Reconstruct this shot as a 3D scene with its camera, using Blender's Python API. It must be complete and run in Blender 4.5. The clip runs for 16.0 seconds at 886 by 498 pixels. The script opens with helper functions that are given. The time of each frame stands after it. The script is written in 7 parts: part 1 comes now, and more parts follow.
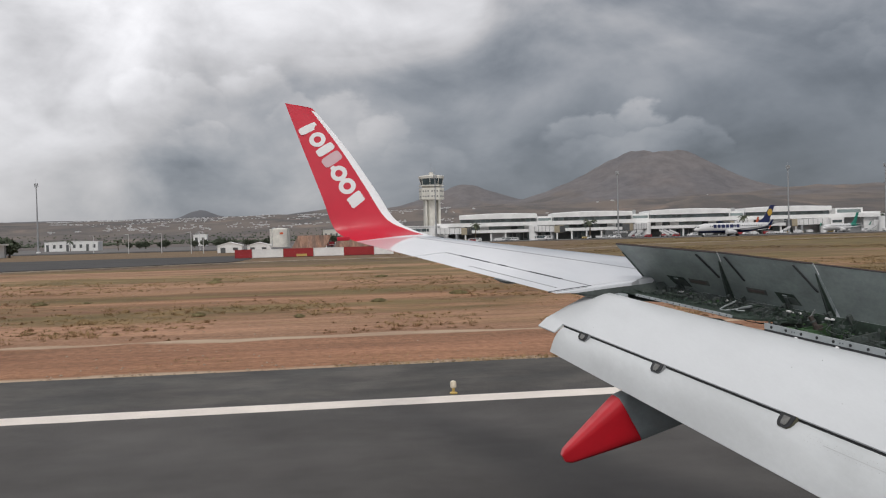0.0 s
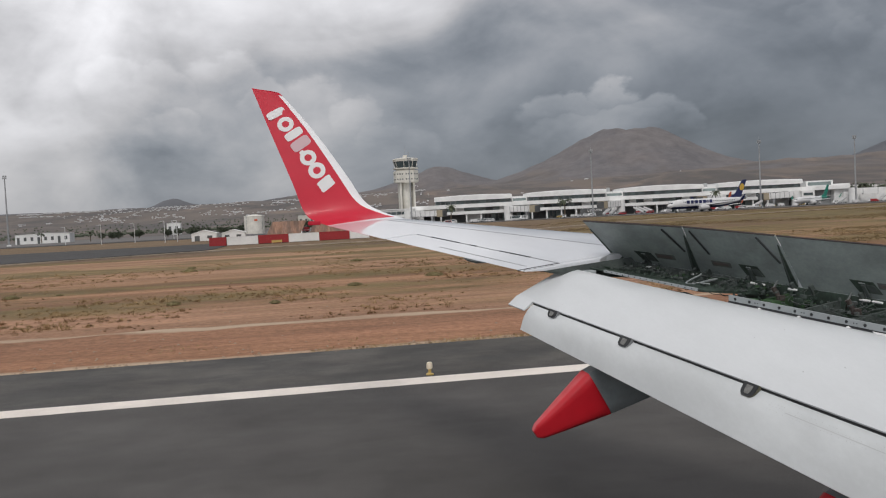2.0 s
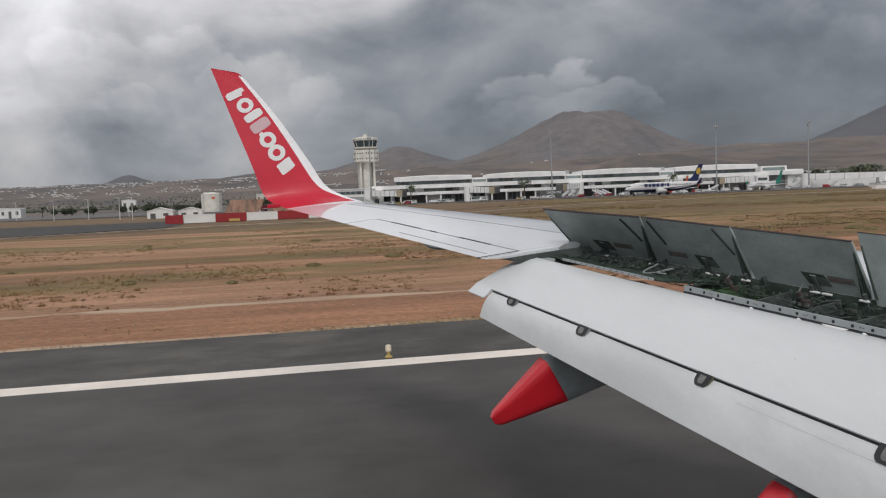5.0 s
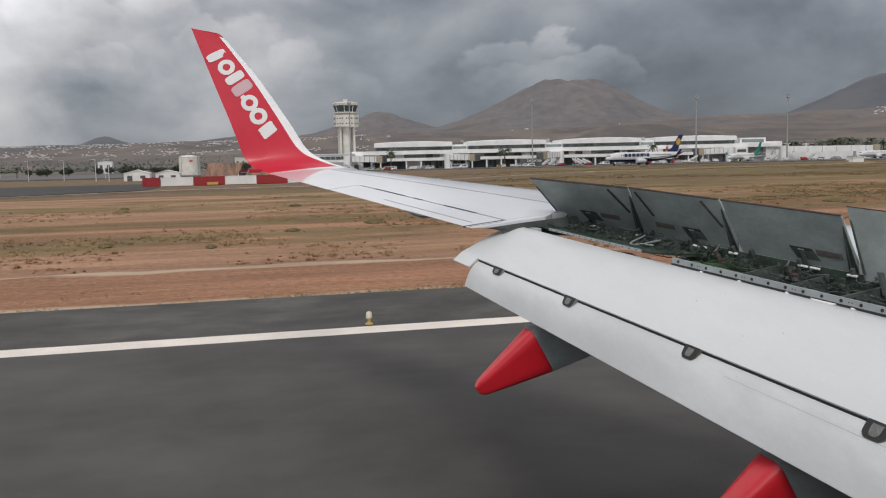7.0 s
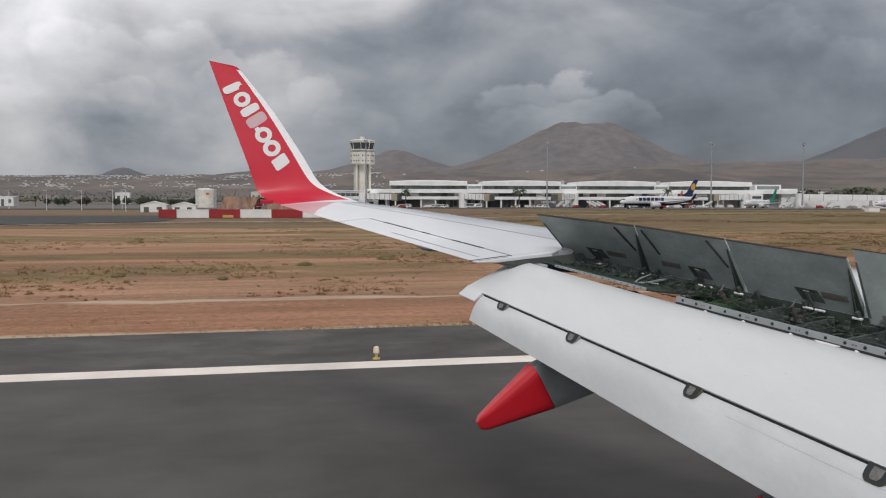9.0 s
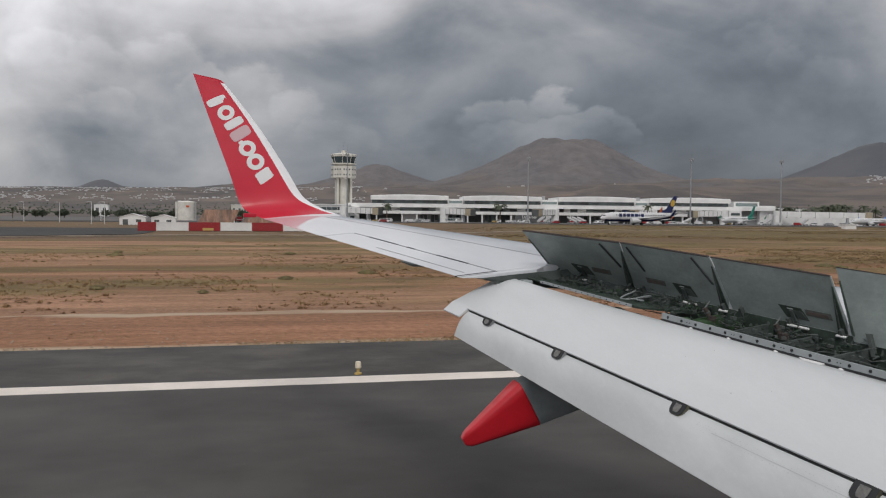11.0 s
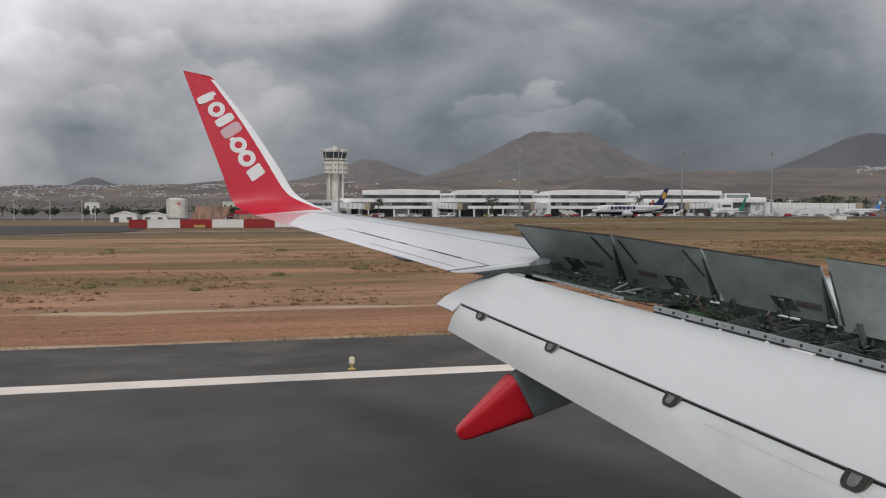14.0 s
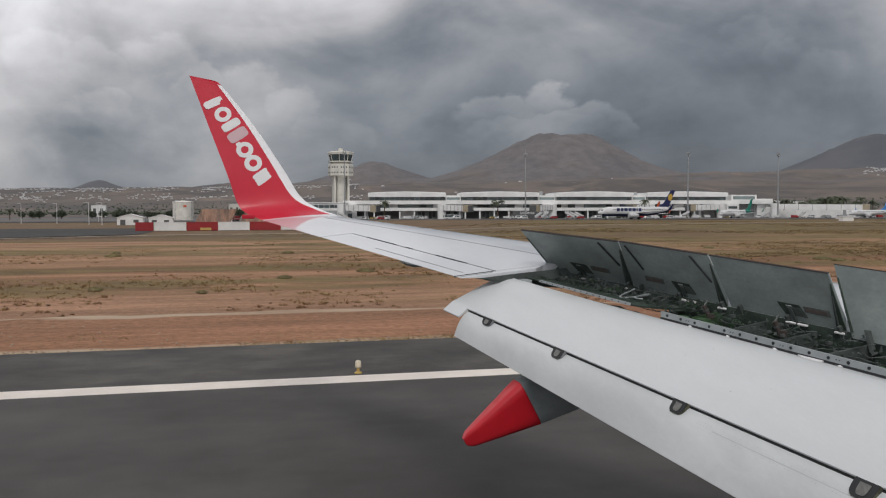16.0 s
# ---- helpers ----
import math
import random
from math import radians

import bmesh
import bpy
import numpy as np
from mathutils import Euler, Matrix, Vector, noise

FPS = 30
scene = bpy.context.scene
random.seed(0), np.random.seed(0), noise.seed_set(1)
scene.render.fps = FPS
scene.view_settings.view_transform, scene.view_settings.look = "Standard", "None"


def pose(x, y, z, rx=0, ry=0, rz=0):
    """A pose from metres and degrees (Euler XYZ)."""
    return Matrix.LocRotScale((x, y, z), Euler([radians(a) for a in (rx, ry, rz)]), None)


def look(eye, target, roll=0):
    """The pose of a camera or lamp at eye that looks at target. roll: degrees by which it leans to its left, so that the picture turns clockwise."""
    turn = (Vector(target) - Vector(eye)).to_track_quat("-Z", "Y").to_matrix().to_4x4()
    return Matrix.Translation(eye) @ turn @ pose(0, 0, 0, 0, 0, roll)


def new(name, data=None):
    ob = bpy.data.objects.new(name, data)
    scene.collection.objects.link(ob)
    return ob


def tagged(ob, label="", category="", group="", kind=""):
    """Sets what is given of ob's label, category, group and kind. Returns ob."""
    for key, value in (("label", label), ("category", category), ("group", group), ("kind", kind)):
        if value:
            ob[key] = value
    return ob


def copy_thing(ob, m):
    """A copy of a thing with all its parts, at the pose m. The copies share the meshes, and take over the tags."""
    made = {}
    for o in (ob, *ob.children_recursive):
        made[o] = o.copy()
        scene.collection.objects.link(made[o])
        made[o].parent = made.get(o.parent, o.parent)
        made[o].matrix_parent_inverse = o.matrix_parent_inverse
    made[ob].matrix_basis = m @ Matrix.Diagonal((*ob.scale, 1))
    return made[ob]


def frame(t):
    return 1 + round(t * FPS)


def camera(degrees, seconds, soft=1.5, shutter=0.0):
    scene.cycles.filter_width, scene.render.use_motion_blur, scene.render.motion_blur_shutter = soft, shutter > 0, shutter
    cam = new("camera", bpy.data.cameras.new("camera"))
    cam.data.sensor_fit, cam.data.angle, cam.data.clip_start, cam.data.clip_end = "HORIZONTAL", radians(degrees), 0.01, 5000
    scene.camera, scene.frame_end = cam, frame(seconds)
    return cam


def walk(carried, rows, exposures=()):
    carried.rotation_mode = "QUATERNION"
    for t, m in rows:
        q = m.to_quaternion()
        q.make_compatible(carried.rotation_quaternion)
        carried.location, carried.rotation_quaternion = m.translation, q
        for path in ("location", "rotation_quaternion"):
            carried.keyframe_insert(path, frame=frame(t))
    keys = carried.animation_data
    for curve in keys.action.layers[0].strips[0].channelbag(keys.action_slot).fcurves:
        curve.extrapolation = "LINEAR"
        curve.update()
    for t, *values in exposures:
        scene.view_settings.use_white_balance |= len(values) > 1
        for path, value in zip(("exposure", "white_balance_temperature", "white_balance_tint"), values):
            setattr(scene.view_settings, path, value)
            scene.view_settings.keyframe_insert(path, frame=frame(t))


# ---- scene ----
cam = camera(53.3, 16.0, soft=1.15)
EYE = (0.0, 0.0, 4.0)


def eye_pose(dx, dy, dz, pitch, roll, yaw):
    return pose(EYE[0] + dx, EYE[1] + dy, EYE[2] + dz, 90 + pitch, roll, yaw)


# seconds, shift of the eye in the window, pitch, roll, yaw
PATH = [
    (0, -0.044, 0.021, -0.051, -1.03, 1.45, -8.12),
    (0.5, -0.032, 0.041, -0.044, -1.27, 2.05, -8.01),
    (1, 0.009, 0.005, -0.069, -1.56, 2.20, -9.00),
    (1.5, 0.016, -0.009, -0.062, -2.29, 2.78, -9.76),
    (2, 0.028, -0.027, -0.066, -2.24, 2.89, -9.71),
    (2.5, 0.017, -0.016, -0.061, -2.24, 2.86, -9.97),
    (3, -0.001, -0.013, -0.038, -4.39, 3.34, -10.72),
    (3.5, 0.011, -0.042, -0.024, -5.45, 2.32, -12.30),
    (4, 0.055, 0.038, -0.017, -4.70, 2.16, -12.37),
    (4.2, 0.046, -0.053, 0.010, -4.17, 2.20, -12.15),
    (6.3, 0.005, 0.003, -0.015, -3.45, 2.01, -12.66),
    (6.5, 0.040, 0.057, -0.050, -3.67, 2.08, -12.52),
    (7, -0.030, 0.066, 0.017, -5.81, 1.27, -13.60),
    (7.5, 0.002, -0.001, -0.016, -6.03, 0.56, -13.53),
    (8, 0.033, 0.044, -0.015, -6.12, 0.78, -13.29),
    (8.5, 0.020, 0.051, 0.005, -6.08, 0.23, -13.33),
    (9, 0.038, 0.030, -0.040, -3.28, -0.18, -12.65),
    (11.5, -0.015, 0.053, -0.029, -2.35, -0.37, -14.31),
    (12, 0.010, 0.016, -0.021, -2.82, 0.04, -14.67),
    (12.5, -0.000, -0.000, -0.000, -3.10, -0.00, -14.74),
    (13, -0.030, 0.033, -0.023, -3.11, -0.40, -14.68),
    (13.5, -0.009, 0.031, -0.012, -2.69, -0.04, -14.40),
    (14, -0.016, 0.032, -0.028, -2.68, -0.03, -14.40),
    (14.5, -0.032, 0.015, -0.010, -2.93, -0.09, -14.26),
    (15, -0.009, 0.051, 0.014, -2.90, -0.08, -14.13),
    (15.5, 0.012, 0.023, -0.007, -2.21, 0.61, -13.93),
    (16, -0.023, 0.035, 0.012, -2.55, 0.08, -14.03),
]
# the clip's camera is set a little brighter in its first half
EXPOSURES = [(0, 0.20), (0.5, 0.12), (2, 0.16), (3, 0.25), (3.5, 0.31), (4.2, 0.20), (6.3, 0.08), (7.5, 0.33), (8.5, 0.29), (9.2, 0.16), (11.3, 0.0), (16, 0.0)]
walk(cam, [(t, eye_pose(*r)) for t, *r in PATH], EXPOSURES)

# ---- light ----


class Nodes:
    """Short hand for building a node tree."""

    def __init__(self, tree):
        self.tree = tree

    def add(self, kind, inputs=None, operation="", clamp=False, smooth=False, rgba=""):
        n = self.tree.nodes.new(kind)
        if operation:
            n.operation = operation
        if clamp:
            n.use_clamp = True
        if smooth:
            n.interpolation_type = "SMOOTHSTEP"
        if rgba:
            n.data_type, n.blend_type = "RGBA", rgba
        for k, v in (inputs or {}).items():
            if isinstance(v, bpy.types.NodeSocket):
                self.tree.links.new(v, n.inputs[k])
            else:
                n.inputs[k].default_value = v
        return n

    def math(self, op, a, b=0.0, clamp=False):
        return self.add("ShaderNodeMath", {0: a, 1: b}, operation=op, clamp=clamp).outputs[0]

    def noise(self, vector, scale, detail=4.0, rough=0.55, warp=0.0):
        return self.add("ShaderNodeTexNoise", {"Vector": vector, "Scale": scale, "Detail": detail, "Roughness": rough, "Distortion": warp}).outputs[0]

    def scaled(self, vector, s):
        return self.add("ShaderNodeVectorMath", {0: vector, 1: s}, operation="MULTIPLY").outputs[0]

    def ramp(self, fac, *stops):
        n = self.add("ShaderNodeValToRGB", {0: fac})
        e = n.color_ramp.elements
        while len(e) < len(stops):
            e.new(0.5)
        for el, (p, c) in zip(e, stops):
            el.position, el.color = p, (*c, 1) if len(c) == 3 else c
        return n.outputs[0]

    def mix(self, fac, a, b, mode="MIX"):
        n = self.add("ShaderNodeMix", rgba=mode)
        for k, v in ((0, fac), (6, a), (7, b)):
            if isinstance(v, bpy.types.NodeSocket):
                self.tree.links.new(v, n.inputs[k])
            else:
                n.inputs[k].default_value = (*v, 1) if k > 0 and len(v) == 3 else v
        return n.outputs[2]

    def smooth(self, v, lo, hi, a=0.0, b=1.0):
        return self.add("ShaderNodeMapRange", {0: v, 1: lo, 2: hi, 3: a, 4: b}, smooth=True).outputs[0]


def heading(az, el):
    """A direction: az in degrees from +y towards +x, el upwards."""
    a, e = radians(az), radians(el)
    return Vector((math.sin(a) * math.cos(e), math.cos(a) * math.cos(e), math.sin(e)))


SUN = Vector((-0.20, -0.62, 0.76)).normalized()


def make_world():
    w = bpy.data.worlds.new("sky")
    scene.world = w
    w.use_nodes = True
    t = w.node_tree
    t.nodes.clear()
    n = Nodes(t)
    d = n.add("ShaderNodeTexCoord").outputs["Generated"]
    xyz = n.add("ShaderNodeSeparateXYZ", {0: d})
    flat = n.scaled(d, (1.0, 1.0, 1.7))
    big = n.noise(flat, 3.0, 6.0, 0.50, 0.8)
    # billows, lit from above and one side
    aside = n.add("ShaderNodeVectorMath", {0: flat, 1: (-0.022, -0.004, 0.040)}, operation="ADD").outputs[0]
    puff = n.math("SUBTRACT", n.noise(flat, 6.5, 7.0, 0.53, 0.25), n.noise(aside, 6.5, 7.0, 0.53, 0.25))
    soft = n.math("SUBTRACT", n.noise(flat, 2.4, 3.0, 0.5), n.noise(n.add("ShaderNodeVectorMath", {0: flat, 1: (-0.06, 0.0, 0.11)}, operation="ADD").outputs[0], 2.4, 3.0, 0.5))

    def toward(v, power):
        dot = n.add("ShaderNodeVectorMath", {0: d, 1: v}, operation="DOT_PRODUCT").outputs["Value"]
        return n.math("POWER", n.math("MAXIMUM", dot, 0.0), power)

    # thin cloud near the sun and to one side, thick dark cloud over the hills
    bright = n.math("ADD", n.math("MULTIPLY", toward(heading(-24, 36), 6.0), 0.90), n.math("MULTIPLY", toward(SUN, 2.0), 0.70))
    bright = n.math("ADD", bright, n.math("MULTIPLY", toward(heading(37, 21), 10.0), 0.23))
    level = n.math("ADD", bright, 0.205)
    fac = n.math("ADD", n.smooth(big, 0.34, 0.66, 0.74, 1.26), n.math("ADD", n.math("MULTIPLY", puff, 1.0), n.math("MULTIPLY", soft, 1.1)))
    level = n.math("MULTIPLY", level, fac)
    level = n.math("MULTIPLY", level, n.smooth(toward(heading(20, 11), 1.0), 0.982, 0.999, 1.0, 0.80))
    # heaps of cloud with ragged lit tops
    warp = n.add("ShaderNodeVectorMath", {0: n.add("ShaderNodeTexNoise", {"Vector": flat, "Scale": 20.0, "Detail": 5.0, "Roughness": 0.55}).outputs[1], 1: (0.5, 0.5, 0.5)}, operation="SUBTRACT").outputs[0]
    ragged = n.add("ShaderNodeVectorMath", {0: d, 1: n.scaled(warp, (0.050, 0.050, 0.050))}, operation="ADD").outputs[0]
    heap = 0.0
    for az, el, half, tall, gain in HEAPS:
        c = heading(az, el)
        rel = n.add("ShaderNodeVectorMath", {0: ragged, 1: c}, operation="SUBTRACT").outputs[0]
        s = n.add("ShaderNodeSeparateXYZ", {0: rel})
        side = heading(az + 90, 0)
        u = n.add("ShaderNodeVectorMath", {0: rel, 1: side}, operation="DOT_PRODUCT").outputs["Value"]
        u = n.math("DIVIDE", u, radians(half))
        v = n.math("DIVIDE", s.outputs[2], radians(tall))
        r = n.math("SQRT", n.math("ADD", n.math("MULTIPLY", u, u), n.math("MULTIPLY", v, v)))
        front = n.add("ShaderNodeVectorMath", {0: d, 1: c}, operation="DOT_PRODUCT").outputs["Value"]
        m = n.math("MULTIPLY", n.smooth(r, 1.06, 0.72), n.math("GREATER_THAN", front, 0.0))
        top = n.smooth(v, -0.9, 0.75, 0.0, 1.0)
        heap = n.math("MAXIMUM", heap, n.math("MULTIPLY", n.math("MULTIPLY", m, top), gain * (1.6 if 14 < az < 27 else 0.92)))
    level = n.math("ADD", level, heap)
    # a veil of rain darkens the lowest band over the far side
    low = n.smooth(xyz.outputs[2], 0.0, 0.16, 0.80, 1.0)
    level = n.math("MULTIPLY", level, low)
    level = n.math("MULTIPLY", level, n.smooth(toward(heading(32, 4), 1.0), 0.977, 1.0, 1.0, 0.50))
    level = n.math("MULTIPLY", level, n.smooth(toward(heading(12, 4.5), 1.0), 0.985, 1.0, 1.0, 0.70))
    level = n.math("MULTIPLY", level, n.smooth(toward(heading(24, 8), 1.0), 0.980, 1.0, 1.0, 0.86))
    tint = n.mix(n.smooth(level, 0.1, 0.5), (0.862, 0.962, 1.115), (0.988, 0.982, 1.015))
    cloud = n.mix(1.0, tint, level, "MULTIPLY")
    sky = n.add("ShaderNodeTexSky")
    sky.sky_type, sky.sun_disc, sky.sun_elevation, sky.sun_rotation = "NISHITA", False, math.asin(SUN.z), math.atan2(SUN.x, SUN.y)
    clear = n.mix(1.0, sky.outputs[0], (0.06, 0.06, 0.06), "MULTIPLY")
    color = n.mix(0.94, clear, cloud)
    bg = n.add("ShaderNodeBackground", {0: color, 1: 1.0})
    n.add("ShaderNodeOutputWorld", {0: bg.outputs[0]})


# azimuth, elevation, half width, half height (degrees), gain
HEAPS = [(20.3, 5.0, 5.6, 1.5, 0.085), (16.6, 6.0, 1.9, 1.4, 0.090), (18.7, 5.9, 1.8, 1.2, 0.080), (20.9, 6.4, 1.8, 1.5, 0.100), (23.8, 5.6, 2.3, 1.4, 0.090), (25.6, 5.1, 1.4, 0.9, 0.075),
         (-2.5, 6.4, 6.0, 2.2, 0.035), (4.5, 5.0, 5.0, 2.2, 0.03), (-10.1, 8.6, 2.2, 2.0, 0.10), (-7.4, 8.3, 2.2, 1.9, 0.095), (-3.5, 8.7, 2.5, 2.1, 0.12), (-1.0, 7.4, 2.0, 1.7, 0.10),
         (1.9, 7.4, 2.3, 2.0, 0.11), (4.3, 6.1, 2.0, 1.7, 0.105), (5.9, 4.9, 1.9, 1.5, 0.08), (-7.0, 6.2, 2.0, 1.4, 0.08), (8.1, 4.4, 1.8, 1.2, 0.05), (33.1, 10.4, 1.9, 1.0, 0.06),
         (34.9, 9.4, 1.6, 1.0, 0.05), (37.3, 8.3, 1.9, 1.2, 0.055), (29.5, 12.0, 4.0, 2.0, 0.04)]
make_world()

sun = new("sun", bpy.data.lights.new("sun", "SUN"))
sun.data.energy, sun.data.angle, sun.data.color = 1.0, radians(14), (1.0, 0.96, 0.9)
sun.matrix_basis = look(SUN * 300, (0, 0, 0))

# ---- materials ----


def material(name, color, rough=0.5, metal=0.0, grain=0.0, grain_scale=6.0, stain=0.0, stain_scale=0.7, bump=0.0, bump_scale=40.0, stretch=(1, 1, 1), coat=0.0, second=None, obj_var=0.0, spec=0.5, coat_rough=0.12):
    """A surface with a colour, grain and stains at two sizes, and fine relief."""
    m = bpy.data.materials.new(name)
    m.use_nodes = True
    n = Nodes(m.node_tree)
    b = m.node_tree.nodes["Principled BSDF"]
    p = n.add("ShaderNodeNewGeometry").outputs["Position"]
    p = n.scaled(p, stretch)
    c = n.mix(0.0, color, color)
    if second:
        c = n.mix(n.smooth(n.noise(p, stain_scale * 0.6, 6.0, 0.6), 0.42, 0.6), color, second)
    if stain:
        k = n.smooth(n.noise(p, stain_scale, 7.0, 0.62), 0.32, 0.72, 1.0 - stain, 1.0 + stain * 0.5)
        c = n.mix(1.0, c, k, "MULTIPLY")
    if grain:
        k = n.smooth(n.noise(p, grain_scale, 5.0, 0.7), 0.28, 0.72, 1.0 - grain, 1.0 + grain)
        c = n.mix(1.0, c, k, "MULTIPLY")
    if obj_var:
        r = n.add("ShaderNodeObjectInfo").outputs["Random"]
        c = n.mix(1.0, c, n.math("ADD", n.math("MULTIPLY", r, obj_var), 1.0 - obj_var / 2), "MULTIPLY")
    m.node_tree.links.new(c, b.inputs["Base Color"])
    b.inputs["Metallic"].default_value = metal
    b.inputs["Specular IOR Level"].default_value = spec
    b.inputs["Coat Weight"].default_value = coat
    b.inputs["Coat Roughness"].default_value = coat_rough
    rr = n.smooth(n.noise(p, stain_scale * 2.3, 5.0), 0.3, 0.7, max(0.02, rough - 0.08), min(1.0, rough + 0.08))
    m.node_tree.links.new(rr, b.inputs["Roughness"])
    if bump:
        h = n.add("ShaderNodeBump", {"Strength": bump, "Distance": 0.02, "Height": n.noise(p, bump_scale, 5.0, 0.65)})
        m.node_tree.links.new(h.outputs[0], b.inputs["Normal"])
    return m


WING_WHITE = material("wing_white_paint", (0.73, 0.75, 0.78), 0.36, grain=0.012, grain_scale=22, stain=0.06, stain_scale=0.8, bump=0.012, bump_scale=9, stretch=(1.6, 0.5, 1), coat=1.0, coat_rough=0.05)
FLAP_WHITE = material("flap_grey_white_paint", (0.635, 0.656, 0.668), 0.36, grain=0.014, grain_scale=30, stain=0.055, stain_scale=1.1, bump=0.012, bump_scale=12, stretch=(1.8, 0.5, 1))
AFT_FLAP_GREY = material("aft_flap_grey_paint", (0.595, 0.618, 0.625), 0.40, grain=0.02, grain_scale=26, stain=0.12, stain_scale=1.3, bump=0.012, bump_scale=12, stretch=(1.8, 0.5, 1))
FITTING_GREY = material("worn_fitting_grey", (0.19, 0.19, 0.18), 0.45, stain=0.3, stain_scale=25, grain=0.1, grain_scale=60)
NOTCH_GRIME = material("khaki_primer_grime", (0.13, 0.125, 0.085), 0.6, stain=0.5, stain_scale=22, grain=0.2, grain_scale=60)
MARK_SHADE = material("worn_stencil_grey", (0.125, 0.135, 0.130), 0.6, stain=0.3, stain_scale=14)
COVE_BLACK = material("cove_green_black", (0.044, 0.066, 0.052), 0.5, stain=0.45, stain_scale=6.0, grain=0.25, grain_scale=30)
WINGLET_RED = material("winglet_red_paint", (0.60, 0.020, 0.046), 0.42, stain=0.05, stain_scale=2.0, coat=0.08, spec=0.3)
FAIRING_RED = material("fairing_red_paint", (0.56, 0.013, 0.025), 0.36, stain=0.08, stain_scale=3.0, coat=0.15, spec=0.4)
BARE_WHITE = material("lettering_white", (0.80, 0.80, 0.80), 0.4, stain=0.04)
LETTER_GREY = material("lettering_pale_red", (0.62, 0.42, 0.45), 0.4, stain=0.04)
EDGE_METAL = material("leading_edge_metal", (0.90, 0.90, 0.91), 0.32, stain=0.03, stain_scale=3.0, coat=0.2)
SPOILER_GREY = material("spoiler_underside_grey", (0.290, 0.337, 0.327), 0.5, grain=0.06, grain_scale=25, stain=0.30, stain_scale=1.7, stretch=(1, 1, 1.5))
SPOILER_EDGE = material("spoiler_edge_dark", (0.040, 0.027, 0.025), 0.75, stain=0.2)
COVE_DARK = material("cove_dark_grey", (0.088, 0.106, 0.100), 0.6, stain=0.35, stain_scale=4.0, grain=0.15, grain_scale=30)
PRIMER_GREEN = material("green_primer", (0.055, 0.115, 0.050), 0.5, stain=0.4, stain_scale=5.0)
RUST_BROWN = material("brown_actuator_paint", (0.080, 0.062, 0.056), 0.5, stain=0.4, stain_scale=20, grain=0.2, grain_scale=60)
PIPE_STEEL = material("hydraulic_pipe_steel", (0.19, 0.205, 0.20), 0.42, metal=0.5, stain=0.3, stain_scale=8.0)
RAIL_GREY = material("rail_grey_paint", (0.36, 0.39, 0.40), 0.42, stain=0.12, stain_scale=4.0, grain=0.05)
# also stands for shade inside slots, holes, notches and open bays
BLACK_GAP = material("plain_black", (0.022, 0.024, 0.026), 0.6, stain=0.2)
AFT_SEAM = material("pale_seam_sealant", (0.50, 0.515, 0.52), 0.5, stain=0.1)
SCUFF = material("grey_scuff", (0.54, 0.55, 0.55), 0.6, stain=0.3, stain_scale=30)
SEAM = material("panel_seam_grey", (0.27, 0.28, 0.29), 0.6, stain=0.2)
LABEL_RED = material("faded_red_brown_mark", (0.140, 0.112, 0.102), 0.6, stain=0.2, stain_scale=12)
FAIRING_GREY = material("fairing_grey_paint", (0.30, 0.345, 0.355), 0.4, stain=0.2, stain_scale=3.0, grain=0.04)
FUSELAGE_WHITE = material("fuselage_white_paint", (0.78, 0.78, 0.79), 0.3, stain=0.05)
RUBBER = material("tyre_rubber", (0.03, 0.03, 0.03), 0.8, grain=0.2)
BUILDING_WHITE = material("white_render", (0.84, 0.84, 0.83), 0.75, grain=0.04, grain_scale=1.5, stain=0.10, stain_scale=0.12)
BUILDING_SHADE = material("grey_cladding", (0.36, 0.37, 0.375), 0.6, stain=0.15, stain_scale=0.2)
# these two dark tones are raised a little, haze put into the colour
DARK_CLADDING = material("dark_louvre_cladding", (0.115, 0.120, 0.122), 0.6, stain=0.2, stain_scale=0.3)
GLASS_BAND = material("tinted_window_glass", (0.085, 0.112, 0.120), 0.12, stain=0.3, stain_scale=0.25, obj_var=0.6)
GLASS_MID = material("grey_green_window_glass", (0.135, 0.170, 0.175), 0.14, stain=0.3, stain_scale=0.25, obj_var=0.7)
GLASS_PALE = material("pale_green_window_glass", (0.25, 0.31, 0.31), 0.15, stain=0.2, stain_scale=0.25, obj_var=0.4)
CONCRETE = material("apron_concrete", (0.125, 0.118, 0.113), 0.85, grain=0.12, grain_scale=0.8, stain=0.2, stain_scale=0.05)
TOWER_CREAM = material("tower_cream_concrete", (0.66, 0.64, 0.58), 0.75, stain=0.10, stain_scale=0.3, grain=0.04, grain_scale=2)
MAST_STEEL = material("galvanised_steel", (0.40, 0.41, 0.42), 0.5, metal=0.4, stain=0.15)
LAMP_CREAM = material("cream_lamp_glass", (0.74, 0.66, 0.52), 0.35, stain=0.1, stain_scale=9)
TANK_CREAM = material("tank_cream_paint", (0.80, 0.77, 0.70), 0.6, stain=0.15, stain_scale=0.3)
RED_PAINT = material("vehicle_red_paint", (0.36, 0.03, 0.035), 0.4, stain=0.1)
VAN_WHITE = material("vehicle_white_paint", (0.70, 0.70, 0.70), 0.35, stain=0.08)
ORANGE_PAINT = material("orange_paint", (0.65, 0.13, 0.05), 0.45, stain=0.1)
SOCK_ORANGE = material("windsock_orange_cloth", (0.75, 0.10, 0.05), 0.8, stain=0.1)
NAVY_PAINT = material("navy_paint", (0.018, 0.028, 0.10), 0.35, stain=0.1)
GOLD_PAINT = material("gold_paint", (0.60, 0.38, 0.06), 0.4, stain=0.1)
